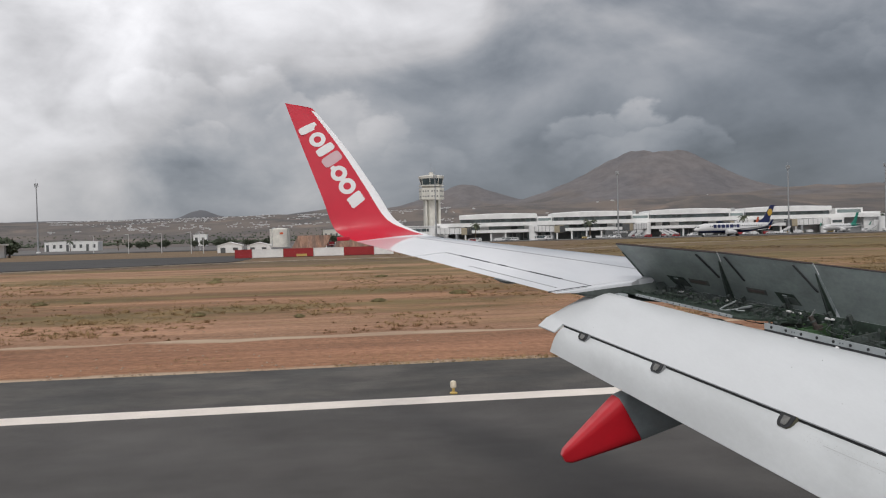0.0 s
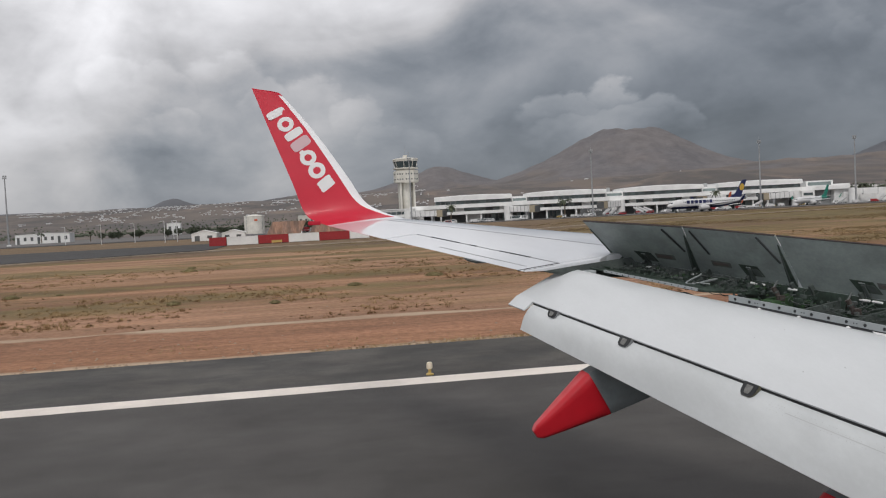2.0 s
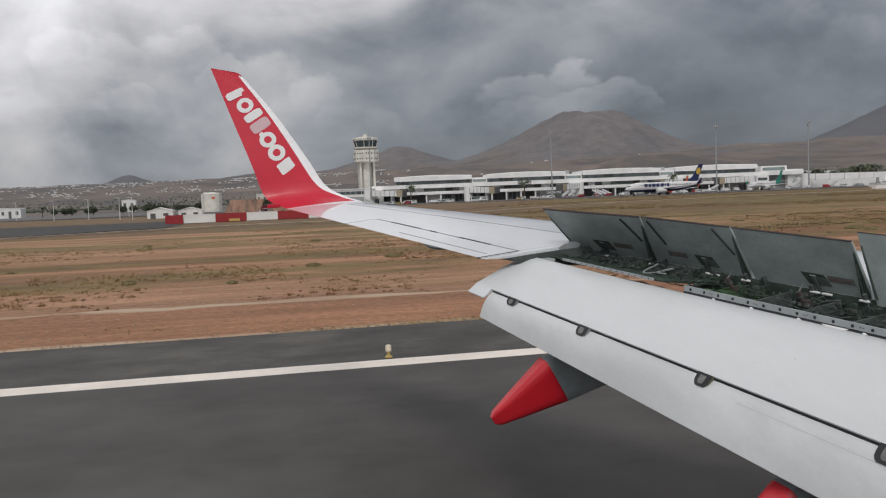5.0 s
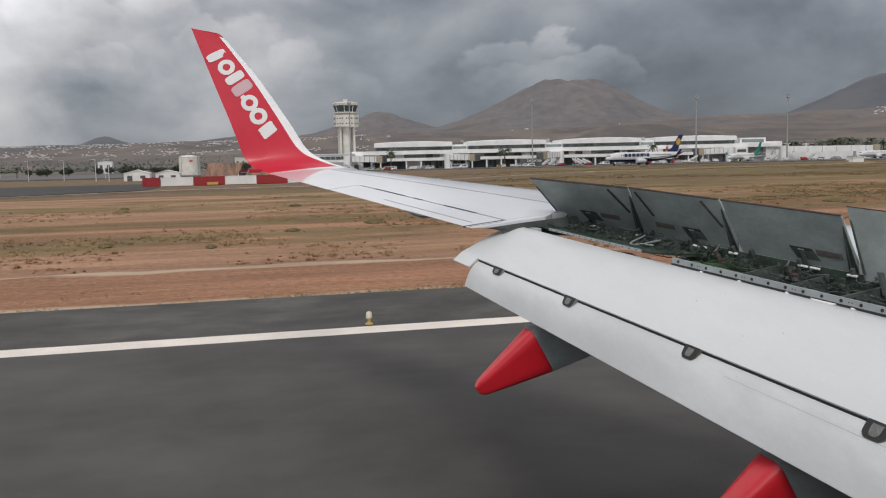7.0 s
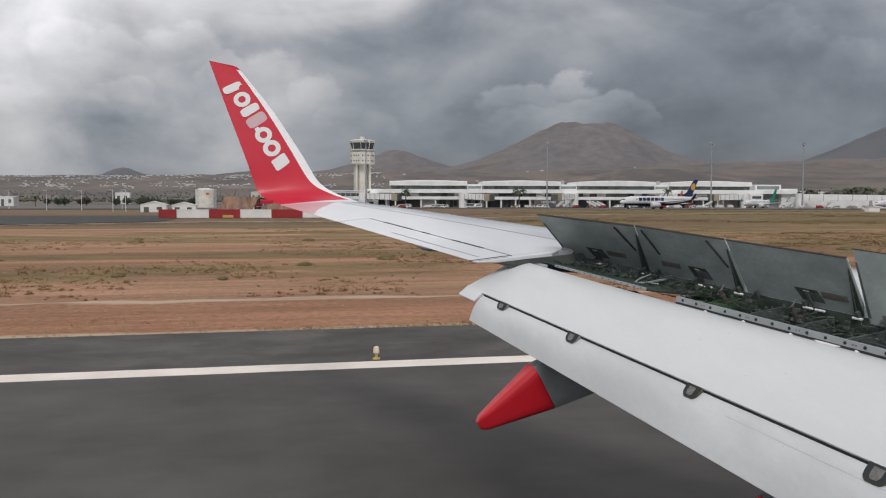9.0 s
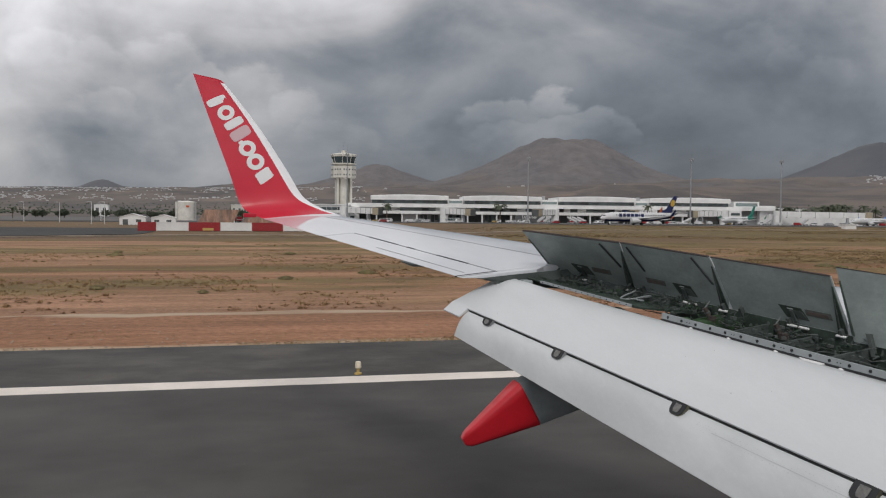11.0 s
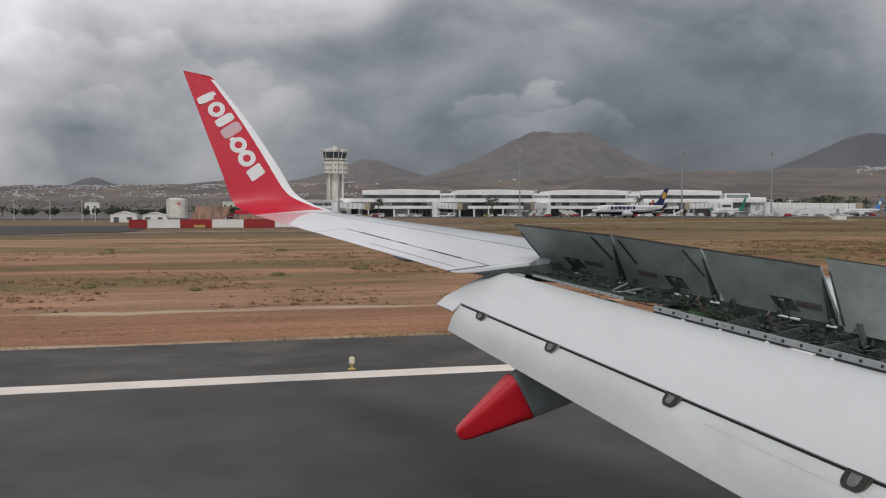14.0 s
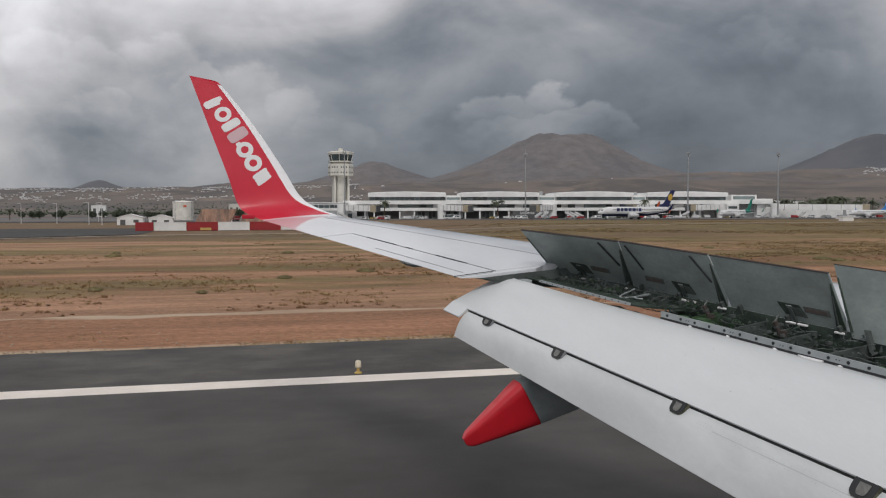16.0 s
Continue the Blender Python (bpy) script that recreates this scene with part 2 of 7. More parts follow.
TEAL_PAINT = material("sea_green_paint", (0.02, 0.22, 0.16), 0.4, stain=0.1)
GREEN_PAINT = material("green_paint", (0.10, 0.38, 0.14), 0.4, stain=0.1)
BLUE_PAINT = material("blue_paint", (0.06, 0.24, 0.60), 0.4, stain=0.1)
BEIGE_METAL = material("beige_painted_metal", (0.42, 0.36, 0.26), 0.6, stain=0.15)
YELLOW_PAINT = material("yellow_paint", (0.56, 0.40, 0.13), 0.5, stain=0.1)
BARK = material("bark_brown", (0.12, 0.09, 0.065), 0.9, grain=0.3, grain_scale=3)
LEAF = material("dark_green_foliage", (0.066, 0.082, 0.050), 0.7, grain=0.4, grain_scale=1.2, obj_var=0.5)
PALM_LEAF = material("palm_frond_green", (0.080, 0.095, 0.055), 0.6, grain=0.3, grain_scale=2, obj_var=0.4)
TUSSOCK = material("dry_brown_tussock", (0.245, 0.145, 0.072), 0.9, grain=0.35, grain_scale=1.5, stain=0.3, stain_scale=0.3)
WEED = material("olive_weed", (0.275, 0.198, 0.098), 0.9, grain=0.35, grain_scale=1.1, stain=0.3, stain_scale=0.15)
BUSH = material("olive_scrub_leaf", (0.27, 0.235, 0.12), 0.85, grain=0.35, grain_scale=5, obj_var=0.5)
DRY_GRASS = material("dry_grass", (0.335, 0.228, 0.108), 0.9, grain=0.3, grain_scale=2.0, stain=0.3, stain_scale=0.2)
STONE = material("pale_stone", (0.34, 0.25, 0.18), 0.9, grain=0.2, grain_scale=6)
# house white is dulled to put distance haze into the colour
TOWN_RENDER = material("hazed_house_render", (0.62, 0.62, 0.63), 0.85, stain=0.2, stain_scale=0.02)
GRAVEL = material("pale_gravel", (0.36, 0.29, 0.22), 0.95, grain=0.25, grain_scale=1.5, stain=0.3, stain_scale=0.12)
RUSTY_SHEET = material("rusty_corrugated_sheet", (0.36, 0.215, 0.15), 0.85, grain=0.2, grain_scale=0.8, stain=0.35, stain_scale=0.25, stretch=(2.5, 1, 0.4), second=(0.22, 0.15, 0.12))
LINE_WHITE = material("runway_paint_white", (0.80, 0.73, 0.66), 0.75, grain=0.06, grain_scale=14, stain=0.10, stain_scale=0.9)


def ground_material():
    m = bpy.data.materials.new("desert_soil")
    m.use_nodes = True
    n = Nodes(m.node_tree)
    b = m.node_tree.nodes["Principled BSDF"]
    pos = n.add("ShaderNodeNewGeometry").outputs["Position"]
    y = n.add("ShaderNodeSeparateXYZ", {0: pos}).outputs[1]
    z = n.add("ShaderNodeSeparateXYZ", {0: pos}).outputs[2]
    x = n.add("ShaderNodeSeparateXYZ", {0: pos}).outputs[0]
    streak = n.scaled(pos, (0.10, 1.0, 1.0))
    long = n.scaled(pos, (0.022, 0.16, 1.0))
    far = n.smooth(y, 560.0, 900.0)
    # bands of bare earth that run along the runway, each with its own tone
    sway = n.smooth(n.noise(n.scaled(pos, (0.012, 0.05, 1.0)), 1.0, 4.0, 0.55), 0.25, 0.75, -0.11, 0.11)
    yw = n.math("MULTIPLY", y, n.math("ADD", sway, 1.0))
    f = n.math("DIVIDE", n.math("SUBTRACT", yw, 27.0), 273.0, True)
    tone = []
    for at, c in ((27, (0.360, 0.188, 0.110)), (34, (0.350, 0.183, 0.112)), (36.5, (0.385, 0.224, 0.142)), (44, (0.385, 0.220, 0.138)), (47, (0.270, 0.151, 0.090)), (50, (0.360, 0.206, 0.125)), (57, (0.350, 0.197, 0.116)),
                  (60, (0.215, 0.124, 0.069)), (66, (0.235, 0.137, 0.076)), (70, (0.375, 0.220, 0.133)), (92, (0.400, 0.240, 0.148)), (112, (0.380, 0.224, 0.138)), (124, (0.200, 0.126, 0.082)), (160, (0.155, 0.108, 0.076)), (215, (0.200, 0.137, 0.086)), (300, (0.190, 0.133, 0.082))):
        tone.append(((at - 27.0) / 273.0, c))
    soil = n.ramp(f, *tone)
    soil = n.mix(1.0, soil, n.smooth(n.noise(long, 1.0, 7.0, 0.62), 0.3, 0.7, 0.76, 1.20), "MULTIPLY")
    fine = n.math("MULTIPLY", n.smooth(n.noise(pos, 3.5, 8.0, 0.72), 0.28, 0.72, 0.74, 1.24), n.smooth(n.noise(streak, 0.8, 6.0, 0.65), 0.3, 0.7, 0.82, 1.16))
    soil = n.mix(1.0, soil, fine, "MULTIPLY")
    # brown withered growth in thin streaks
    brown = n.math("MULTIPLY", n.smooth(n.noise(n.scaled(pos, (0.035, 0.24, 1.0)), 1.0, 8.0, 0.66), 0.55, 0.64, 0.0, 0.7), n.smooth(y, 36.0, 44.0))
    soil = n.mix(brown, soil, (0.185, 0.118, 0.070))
    # olive grass on the wider field before the apron
    aside = n.math("SUBTRACT", x, n.math("MULTIPLY", y, 0.30))
    meadow = n.math("MULTIPLY", n.smooth(aside, -12.0, 26.0), n.math("MULTIPLY", n.smooth(yw, 66.0, 104.0), n.smooth(yw, 330.0, 280.0)))
    meadow = n.math("MULTIPLY", meadow, n.smooth(n.noise(n.scaled(pos, (0.02, 0.05, 1.0)), 1.0, 8.0, 0.64), 0.40, 0.55, 0.12, 0.88))
    patchy = n.math("MULTIPLY", n.math("MULTIPLY", n.smooth(yw, 36.0, 46.0), n.smooth(yw, 230.0, 150.0)), n.smooth(n.noise(n.scaled(pos, (0.022, 0.075, 1.0)), 1.0, 9.0, 0.68), 0.455, 0.575, 0.0, 0.80))
    meadow = n.math("MAXIMUM", meadow, patchy)
    soil = n.mix(meadow, soil, n.mix(n.smooth(n.noise(n.scaled(pos, (0.25, 0.5, 1.0)), 0.6, 7.0, 0.7), 0.36, 0.64), (0.125, 0.105, 0.048), (0.245, 0.185, 0.085)))
    russet = n.math("MULTIPLY", n.math("MULTIPLY", n.smooth(yw, 37.0, 43.0), n.smooth(yw, 120.0, 80.0)), n.smooth(n.noise(n.scaled(pos, (0.06, 0.26, 1.0)), 1.0, 8.0, 0.7), 0.54, 0.64, 0.0, 0.55))
    soil = n.mix(russet, soil, (0.175, 0.085, 0.058))
    # light gravel berms along the runway
    wv = n.math("ADD", y, n.smooth(n.noise(n.scaled(pos, (0.25, 0.25, 1)), 0.5, 5.0), 0.2, 0.8, -0.35, 0.35))
    for at, half in ((27.1, 0.55), (34.3, 0.50)):
        d = n.math("ABSOLUTE", n.math("SUBTRACT", wv, at))
        k = n.math("MULTIPLY", n.smooth(d, half, half * 0.3), n.smooth(n.noise(streak, 1.6, 5.0), 0.36, 0.58, 0.60, 1.0))
        soil = n.mix(k, soil, (0.52, 0.40, 0.29))
    # volcanic hills, the rock greyed and paled to put haze into its colour
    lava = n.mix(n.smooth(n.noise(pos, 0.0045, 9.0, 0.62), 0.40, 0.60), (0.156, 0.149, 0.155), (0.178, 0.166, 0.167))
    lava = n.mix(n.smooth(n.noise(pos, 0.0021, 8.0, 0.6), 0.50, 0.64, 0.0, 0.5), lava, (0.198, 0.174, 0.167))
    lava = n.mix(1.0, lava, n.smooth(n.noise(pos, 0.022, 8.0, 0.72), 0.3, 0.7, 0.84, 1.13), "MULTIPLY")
    # the outlying cones turn bluer and greyer, haze painted into the rock colour
    far_haze = n.math("MAXIMUM", n.smooth(x, 1800.0, 2200.0), n.smooth(x, 250.0, -150.0))
    lava = n.mix(far_haze, lava, n.mix(n.smooth(n.noise(pos, 0.004, 8.0, 0.6), 0.4, 0.6), (0.112, 0.118, 0.132), (0.135, 0.138, 0.149)))
    # sandy foot slopes, their warm tone partly a sunlit patch put into colour
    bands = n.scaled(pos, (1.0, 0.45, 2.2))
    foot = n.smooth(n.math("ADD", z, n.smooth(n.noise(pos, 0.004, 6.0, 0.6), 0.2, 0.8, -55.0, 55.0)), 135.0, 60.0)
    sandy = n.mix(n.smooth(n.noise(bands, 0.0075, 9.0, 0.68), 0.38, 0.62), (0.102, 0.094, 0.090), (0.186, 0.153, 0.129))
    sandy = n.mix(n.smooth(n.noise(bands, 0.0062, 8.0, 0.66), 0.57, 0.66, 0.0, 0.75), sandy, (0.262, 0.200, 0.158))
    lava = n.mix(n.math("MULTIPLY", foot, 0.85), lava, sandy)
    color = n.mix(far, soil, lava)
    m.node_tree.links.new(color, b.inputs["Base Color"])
    b.inputs["Roughness"].default_value = 0.95
    b.inputs["Specular IOR Level"].default_value = 0.2
    h = n.add("ShaderNodeBump", {"Strength": 0.9, "Distance": 0.16, "Height": n.noise(pos, 2.2, 8.0, 0.7)})
    m.node_tree.links.new(h.outputs[0], b.inputs["Normal"])
    return m


def asphalt_material(name, base, worn):
    m = bpy.data.materials.new(name)
    m.use_nodes = True
    n = Nodes(m.node_tree)
    b = m.node_tree.nodes["Principled BSDF"]
    pos = n.add("ShaderNodeNewGeometry").outputs["Position"]
    streak = n.scaled(pos, (0.30, 1.0, 1.0))
    c = n.mix(n.smooth(n.noise(n.scaled(pos, (0.75, 1.0, 1.0)), 0.55, 8.0, 0.66), 0.36, 0.66), base, worn)
    c = n.mix(1.0, c, n.smooth(n.noise(pos, 0.30, 7.0, 0.6), 0.34, 0.68, 0.84, 1.22), "MULTIPLY")
    c = n.mix(1.0, c, n.smooth(n.noise(pos, 45.0, 4.0, 0.7), 0.3, 0.7, 0.82, 1.2), "MULTIPLY")
    m.node_tree.links.new(c, b.inputs["Base Color"])
    m.node_tree.links.new(n.smooth(n.noise(streak, 0.7, 6.0), 0.3, 0.7, 0.72, 0.82), b.inputs["Roughness"])
    b.inputs["Specular IOR Level"].default_value = 0.22
    h = n.add("ShaderNodeBump", {"Strength": 0.35, "Distance": 0.01, "Height": n.noise(pos, 90.0, 3.0, 0.7)})
    m.node_tree.links.new(h.outputs[0], b.inputs["Normal"])
    return m


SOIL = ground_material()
ASPHALT = asphalt_material("runway_asphalt", (0.075, 0.070, 0.067), (0.086, 0.081, 0.077))
TAXI_ASPHALT = asphalt_material("taxiway_asphalt", (0.034, 0.033, 0.033), (0.050, 0.047, 0.045))
SHOULDER = asphalt_material("shoulder_asphalt", (0.058, 0.056, 0.053), (0.098, 0.090, 0.082))

# ---- mesh tools ----


def finish(name, bm, mat, smooth=None):
    me = bpy.data.meshes.new(name)
    bmesh.ops.recalc_face_normals(bm, faces=bm.faces)
    bm.to_mesh(me)
    bm.free()
    me.materials.append(mat)
    if smooth:
        me.shade_smooth()
        me.set_sharp_from_angle(angle=radians(smooth))
    return me


def part(name, bm, mat, parent=None, label="", smooth=None):
    """Links a bmesh as one mesh object under a thing or a part."""
    ob = new(name, finish(name, bm, mat, smooth))
    ob.parent = parent
    return tagged(ob, label)


def thing(name, label, category, at=(0, 0, 0), turn=0.0, group="", kind=""):
    ob = new(name)
    ob.matrix_basis = pose(*at, 0, 0, turn)
    return tagged(ob, label, category, group, kind)


def single(name, bm, mat, label, category="", kind="", group="", smooth=None):
    return tagged(part(name, bm, mat, None, "", smooth), label, category, group, kind)


def box(bm, x0, x1, y0, y1, z0, z1):
    v = [bm.verts.new(p) for p in ((x0, y0, z0), (x1, y0, z0), (x1, y1, z0), (x0, y1, z0), (x0, y0, z1), (x1, y0, z1), (x1, y1, z1), (x0, y1, z1))]
    for f in ((0, 1, 2, 3), (4, 5, 6, 7), (0, 1, 5, 4), (1, 2, 6, 5), (2, 3, 7, 6), (3, 0, 4, 7)):
        bm.faces.new([v[i] for i in f])
    return bm


def boxed(*a, bevel=0.0):
    bm = box(bmesh.new(), *a)
    if bevel:
        bmesh.ops.bevel(bm, geom=bm.edges[:], offset=bevel, segments=2, profile=0.7, affect="EDGES")
    return bm


def loft(bm, rings, caps=True, closed=True):
    vs = [[bm.verts.new(p) for p in r] for r in rings]
    k = len(vs[0])
    for a, b in zip(vs, vs[1:]):
        for i in range(k if closed else k - 1):
            j = (i + 1) % k
            bm.faces.new((a[i], a[j], b[j], b[i]))
    if caps and closed:
        bm.faces.new(vs[0])
        bm.faces.new(vs[-1])
    return bm


def ring(center, axis, r, k=12, squash=1.0):
    axis = Vector(axis).normalized()
    u = axis.orthogonal().normalized()
    if abs(axis.z) < 0.9:
        u = axis.cross(Vector((0, 0, 1))).normalized()
    v = axis.cross(u)
    return [Vector(center) + u * (r * math.cos(2 * math.pi * i / k)) + v * (r * squash * math.sin(2 * math.pi * i / k)) for i in range(k)]


def rod(bm, p0, p1, r0, r1=None, k=8):
    ax = Vector(p1) - Vector(p0)
    return loft(bm, [ring(p0, ax, r0, k), ring(p1, ax, r0 if r1 is None else r1, k)])


def pipe(bm, pts, r, k=6):
    pts = [Vector(p) for p in pts]
    rings = []
    for i, p in enumerate(pts):
        ax = pts[min(i + 1, len(pts) - 1)] - pts[max(i - 1, 0)]
        rings.append(ring(p, ax, r, k))
    return loft(bm, rings)


def slab(bm, corners, thick):
    """A plate on four corners, thickened against its normal."""
    c = [Vector(p) for p in corners]
    nrm = (c[1] - c[0]).cross(c[3] - c[0]).normalized() * thick
    return loft(bm, [c, [p - nrm for p in c]])

# ---- ground ----


# hills: azimuth, distance, crest radius, foot radius, height
HILLS = [(20.1, 3300, 55, 500, 138), (23.9, 3340, 60, 400, 90), (17.6, 3500, 60, 380, 22), (9.5, 3650, 50, 340, 98), (-7.2, 4300, 15, 140, 44), (40.3, 3900, 150, 450, 142), (2.0, 3900, 60, 420, 20), (25.8, 1900, 60, 190, 26), (31.0, 2500, 90, 420, 8), (37.0, 2600, 80, 330, 8)]


def land(x, y):
    """The height of the ground: flat round the airfield, rising to volcanic hills."""
    r, az = math.hypot(x, y), math.degrees(math.atan2(x, y))
    k = min(1.0, max(0.0, (r - 880.0) / 1750.0))
    k = k * k * (3 - 2 * k)
    side = min(1.0, max(0.0, (az + 12.0) / 52.0)) if -90 < az < 100 else 0.3
    h = k * r * (0.0222 + 0.0165 * side)
    for a, d, crest, foot, tall in HILLS:
        cx, cy = d * math.sin(radians(a)), d * math.cos(radians(a))
        q = math.hypot(x - cx, y - cy)
        if q < foot:
            wob = noise.fractal(Vector((x, y, 0)) * 0.006, 1.0, 2.0, 4)
            s = max(0.0, 1.0 - (math.hypot(q, crest) - crest) / (math.hypot(foot, crest) - crest)) ** 1.42
            # gullies run down from the crest
            ang = math.atan2(x - cx, y - cy)
            rill = noise.fractal(Vector((math.cos(ang) * 3.2, math.sin(ang) * 3.2, q * 0.0016 + a)), 0.9, 2.0, 5)
            h += tall * 0.085 * rill * min(1.0, 4.2 * s * (1.0 - s))
            h += tall * s + wob * 9 * s * (1.4 - s) + noise.fractal(Vector((x, y, 5)) * 0.02, 1.0, 2.0, 3) * 3.5 * s
    if r > 880:
        h += k * noise.fractal(Vector((x, y, 9)) * 0.0032, 1.0, 2.0, 5) * (6 + 8 * side)
    return h


def ease(v, lo, hi):
    f = min(1.0, max(0.0, (v - lo) / (hi - lo)))
    return f * f * (3 - 2 * f)


def drop(x, y):
    """How far the field lies below the runway: it falls gently towards the terminal, and sooner on one side."""
    fall = max(0.0089 * max(0.0, y - 300.0), 2.3 * ease(y, 110.0, 270.0) * ease(-x, -95.0, -15.0))
    return -min(3.03, fall) * (1.0 - ease(math.hypot(x, y), 850.0, 1150.0))


def make_ground():
    bm = bmesh.new()
    az = [-24 + 0.28 * i for i in range(int(86 / 0.28))] + [62 + 4.0 * i for i in range(69)]
    radii = [0.0] + [6 * (1500 / 6) ** (i / 160) for i in range(160)] + [1500 * (4700 / 1500) ** (i / 119) for i in range(120)]
    rows = []
    for r in radii[1:]:
        row = []
        for a in az:
            x, y = r * math.sin(radians(a)), r * math.cos(radians(a))
            z = -0.06 + drop(x, y)
            if r > 880:
                z += land(x, y)
            elif y > 27.5:
                z += 0.05 * noise.fractal(Vector((x * 0.12, y * 0.5, 0)), 1.0, 2.0, 4) + 0.03
                z += 0.16 * math.exp(-((y - 34.3) / 0.8) ** 2)
            row.append(bm.verts.new((x, y, z)))
        rows.append(row)
    k = len(az)
    for a, b in zip(rows, rows[1:]):
        for i in range(k):
            bm.faces.new((a[i], a[(i + 1) % k], b[(i + 1) % k], b[i]))
    bm.faces.new(rows[0])
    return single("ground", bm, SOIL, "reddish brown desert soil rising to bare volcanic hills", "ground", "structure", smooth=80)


make_ground()
single("runway", boxed(-900, 900, -27.0, 21.4, -0.5, 0.0), ASPHALT, "dark grey asphalt runway with faint wheel streaks", "runway", "structure")
single("runway_shoulder", boxed(-900, 900, 21.4, 26.7, -0.5, -0.004), SHOULDER, "weathered dark asphalt shoulder beside the runway", "runway", "structure")
single("runway_shoulder", boxed(-900, 900, -33.0, -27.0, -0.5, -0.004), SHOULDER, "weathered dark asphalt shoulder beside the runway", "runway", "structure")


def edge_line(y0, y1):
    """A painted line with slightly uneven edges."""
    bm = bmesh.new()
    rng = random.Random(4)
    xs = [-700 + 17.0 * i for i in range(38)] + [-54 + 0.5 * i for i in range(320)] + [106 + 20 * i for i in range(35)]
    lo = [bm.verts.new((x, y0 + rng.uniform(-0.012, 0.012), 0.006)) for x in xs]
    hi = [bm.verts.new((x, y1 + rng.uniform(-0.012, 0.012), 0.006)) for x in xs]
    lo0 = [bm.verts.new((v.co.x, v.co.y, -0.02)) for v in lo]
    hi0 = [bm.verts.new((v.co.x, v.co.y, -0.02)) for v in hi]
    for i in range(len(xs) - 1):
        bm.faces.new((lo[i], lo[i + 1], hi[i + 1], hi[i]))
        bm.faces.new((lo[i], lo[i + 1], lo0[i + 1], lo0[i]))
        bm.faces.new((hi[i], hi[i + 1], hi0[i + 1], hi0[i]))
    return bm


single("runway_edge_line", edge_line(20.32, 21.15), LINE_WHITE, "painted white runway edge line on asphalt", "road marking", "structure")
APRON_EDGE = [(-760, 560), (-60, 525), (40, 508), (105, 496), (148, 436), (176, 398), (700, 385)]


def sheet(rows, thick=0.5):
    """A paved sheet that follows the ground: rows of (x, y, height above it)."""
    bm = bmesh.new()
    rings = [[Vector((x, y, drop(x, y) + h)) for x, y, h in r] + [Vector((x, y, drop(x, y) + h - thick)) for x, y, h in reversed(r)] for r in rows]
    return loft(bm, rings)


def edge_at(x):
    """The apron's near edge."""
    for (x0, y0), (x1, y1) in zip(APRON_EDGE, APRON_EDGE[1:]):
        if x <= x1:
            return y0 + (y1 - y0) * (x - x0) / (x1 - x0)
    return APRON_EDGE[-1][1]


SPAN = [-760 + 20 * i for i in range(74)]
single("apron", sheet([[(x, edge_at(x) + (860 - edge_at(x)) * k / 10, 0.09) for k in range(11)] for x in SPAN]), CONCRETE, "grey concrete airport apron in front of the terminal", "apron", "structure")
single("taxiway", sheet([[(x, edge_at(x) - (46 + 0.08 * max(0, x)) * (1 - k / 4), 0.07) for k in range(5)] for x in SPAN]), TAXI_ASPHALT, "dark asphalt taxiway edge beside the apron", "taxiway", "structure")
# a side taxiway that bends off towards the runway, with a pale gravel verge
BEND = [(-20, 206), (-31, 152), (-78, 104), (-160, 76), (-280, 76)]


def bend_at(x):
    """The near edge of the side taxiway."""
    for (x0, y0), (x1, y1) in zip(BEND, BEND[1:]):
        if x >= x1:
            return y0 + (y1 - y0) * (x - x0) / (x1 - x0)
    return BEND[-1][1]


single("side_taxiway", sheet([[(x, bend_at(x) + (318 - bend_at(x)) * k / 10, 0.10) for k in range(11)] for x in [-20 - 4 * i for i in range(66)]]), TAXI_ASPHALT, "dark asphalt taxiway bending towards the runway", "taxiway", "structure")
VERGE = [(360, 262), (220, 236), (120, 214), (40, 196), (2, 186), (-28, 140), (-74, 95), (-158, 68)]
VERGE_FINE = [(a[0] + (b[0] - a[0]) * k / 8, a[1] + (b[1] - a[1]) * k / 8) for a, b in zip(VERGE, VERGE[1:]) for k in range(8)]
single("gravel_verge", loft(bmesh.new(), [[Vector((x, y, z)), Vector((x, y + 2.6, z)), Vector((x, y + 2.6, z - 0.3)), Vector((x, y, z - 0.3))] for x, y, z in [(x, y, drop(x, y) + 0.14) for x, y in VERGE_FINE]]), GRAVEL, "pale strip of gravel along the taxiway", "gravel strip", "structure")

# ---- the airliner that carries the camera ----
jet = thing("passenger_jet", "white airliner with red winglet, raised grey spoilers and lowered flaps", "airplane", (0, -2.05, 0))
JET_BASE = Matrix.Translation((0, 2.05, 0))


def jet_part(name, bm, mat, parent=None, label="", smooth=None):
    """A part of the jet, built in place; its thing stands at the foot of the landing gear."""
    if parent is None:
        bmesh.ops.transform(bm, matrix=JET_BASE, verts=bm.verts[:])
        return part(name, bm, mat, jet, label, smooth)
    bmesh.ops.transform(bm, matrix=JET_BASE, verts=bm.verts[:])
    return part(name, bm, mat, parent, label, smooth)


def te(y):
    """The trailing edge of the outer wing at span y."""
    return Vector((0.631 + 0.306 * (15.5 - y), y, 3.839 - 0.0945 * (15.5 - y)))


def chord(y):
    return 1.32 + 0.24 * (15.5 - y)


RISE = 0.030


def foil(u, t):
    return 5 * t * (0.2969 * math.sqrt(max(u, 0)) - 0.126 * u - 0.3516 * u * u + 0.2843 * u ** 3 - 0.1036 * u ** 4)


def skin(y, u, upper=True, lift=0.0):
    """A point of the wing's skin: u from 0 at the leading edge to 1 at the trailing edge."""
    p, c = te(y), chord(y)
    x = p.x + c * (1 - u)
    z = p.z + RISE * c * (1 - u)
    z += c * foil(u, 0.075 if upper else 0.034) * (1 if upper else -1)
    return Vector((x, y, z + lift))


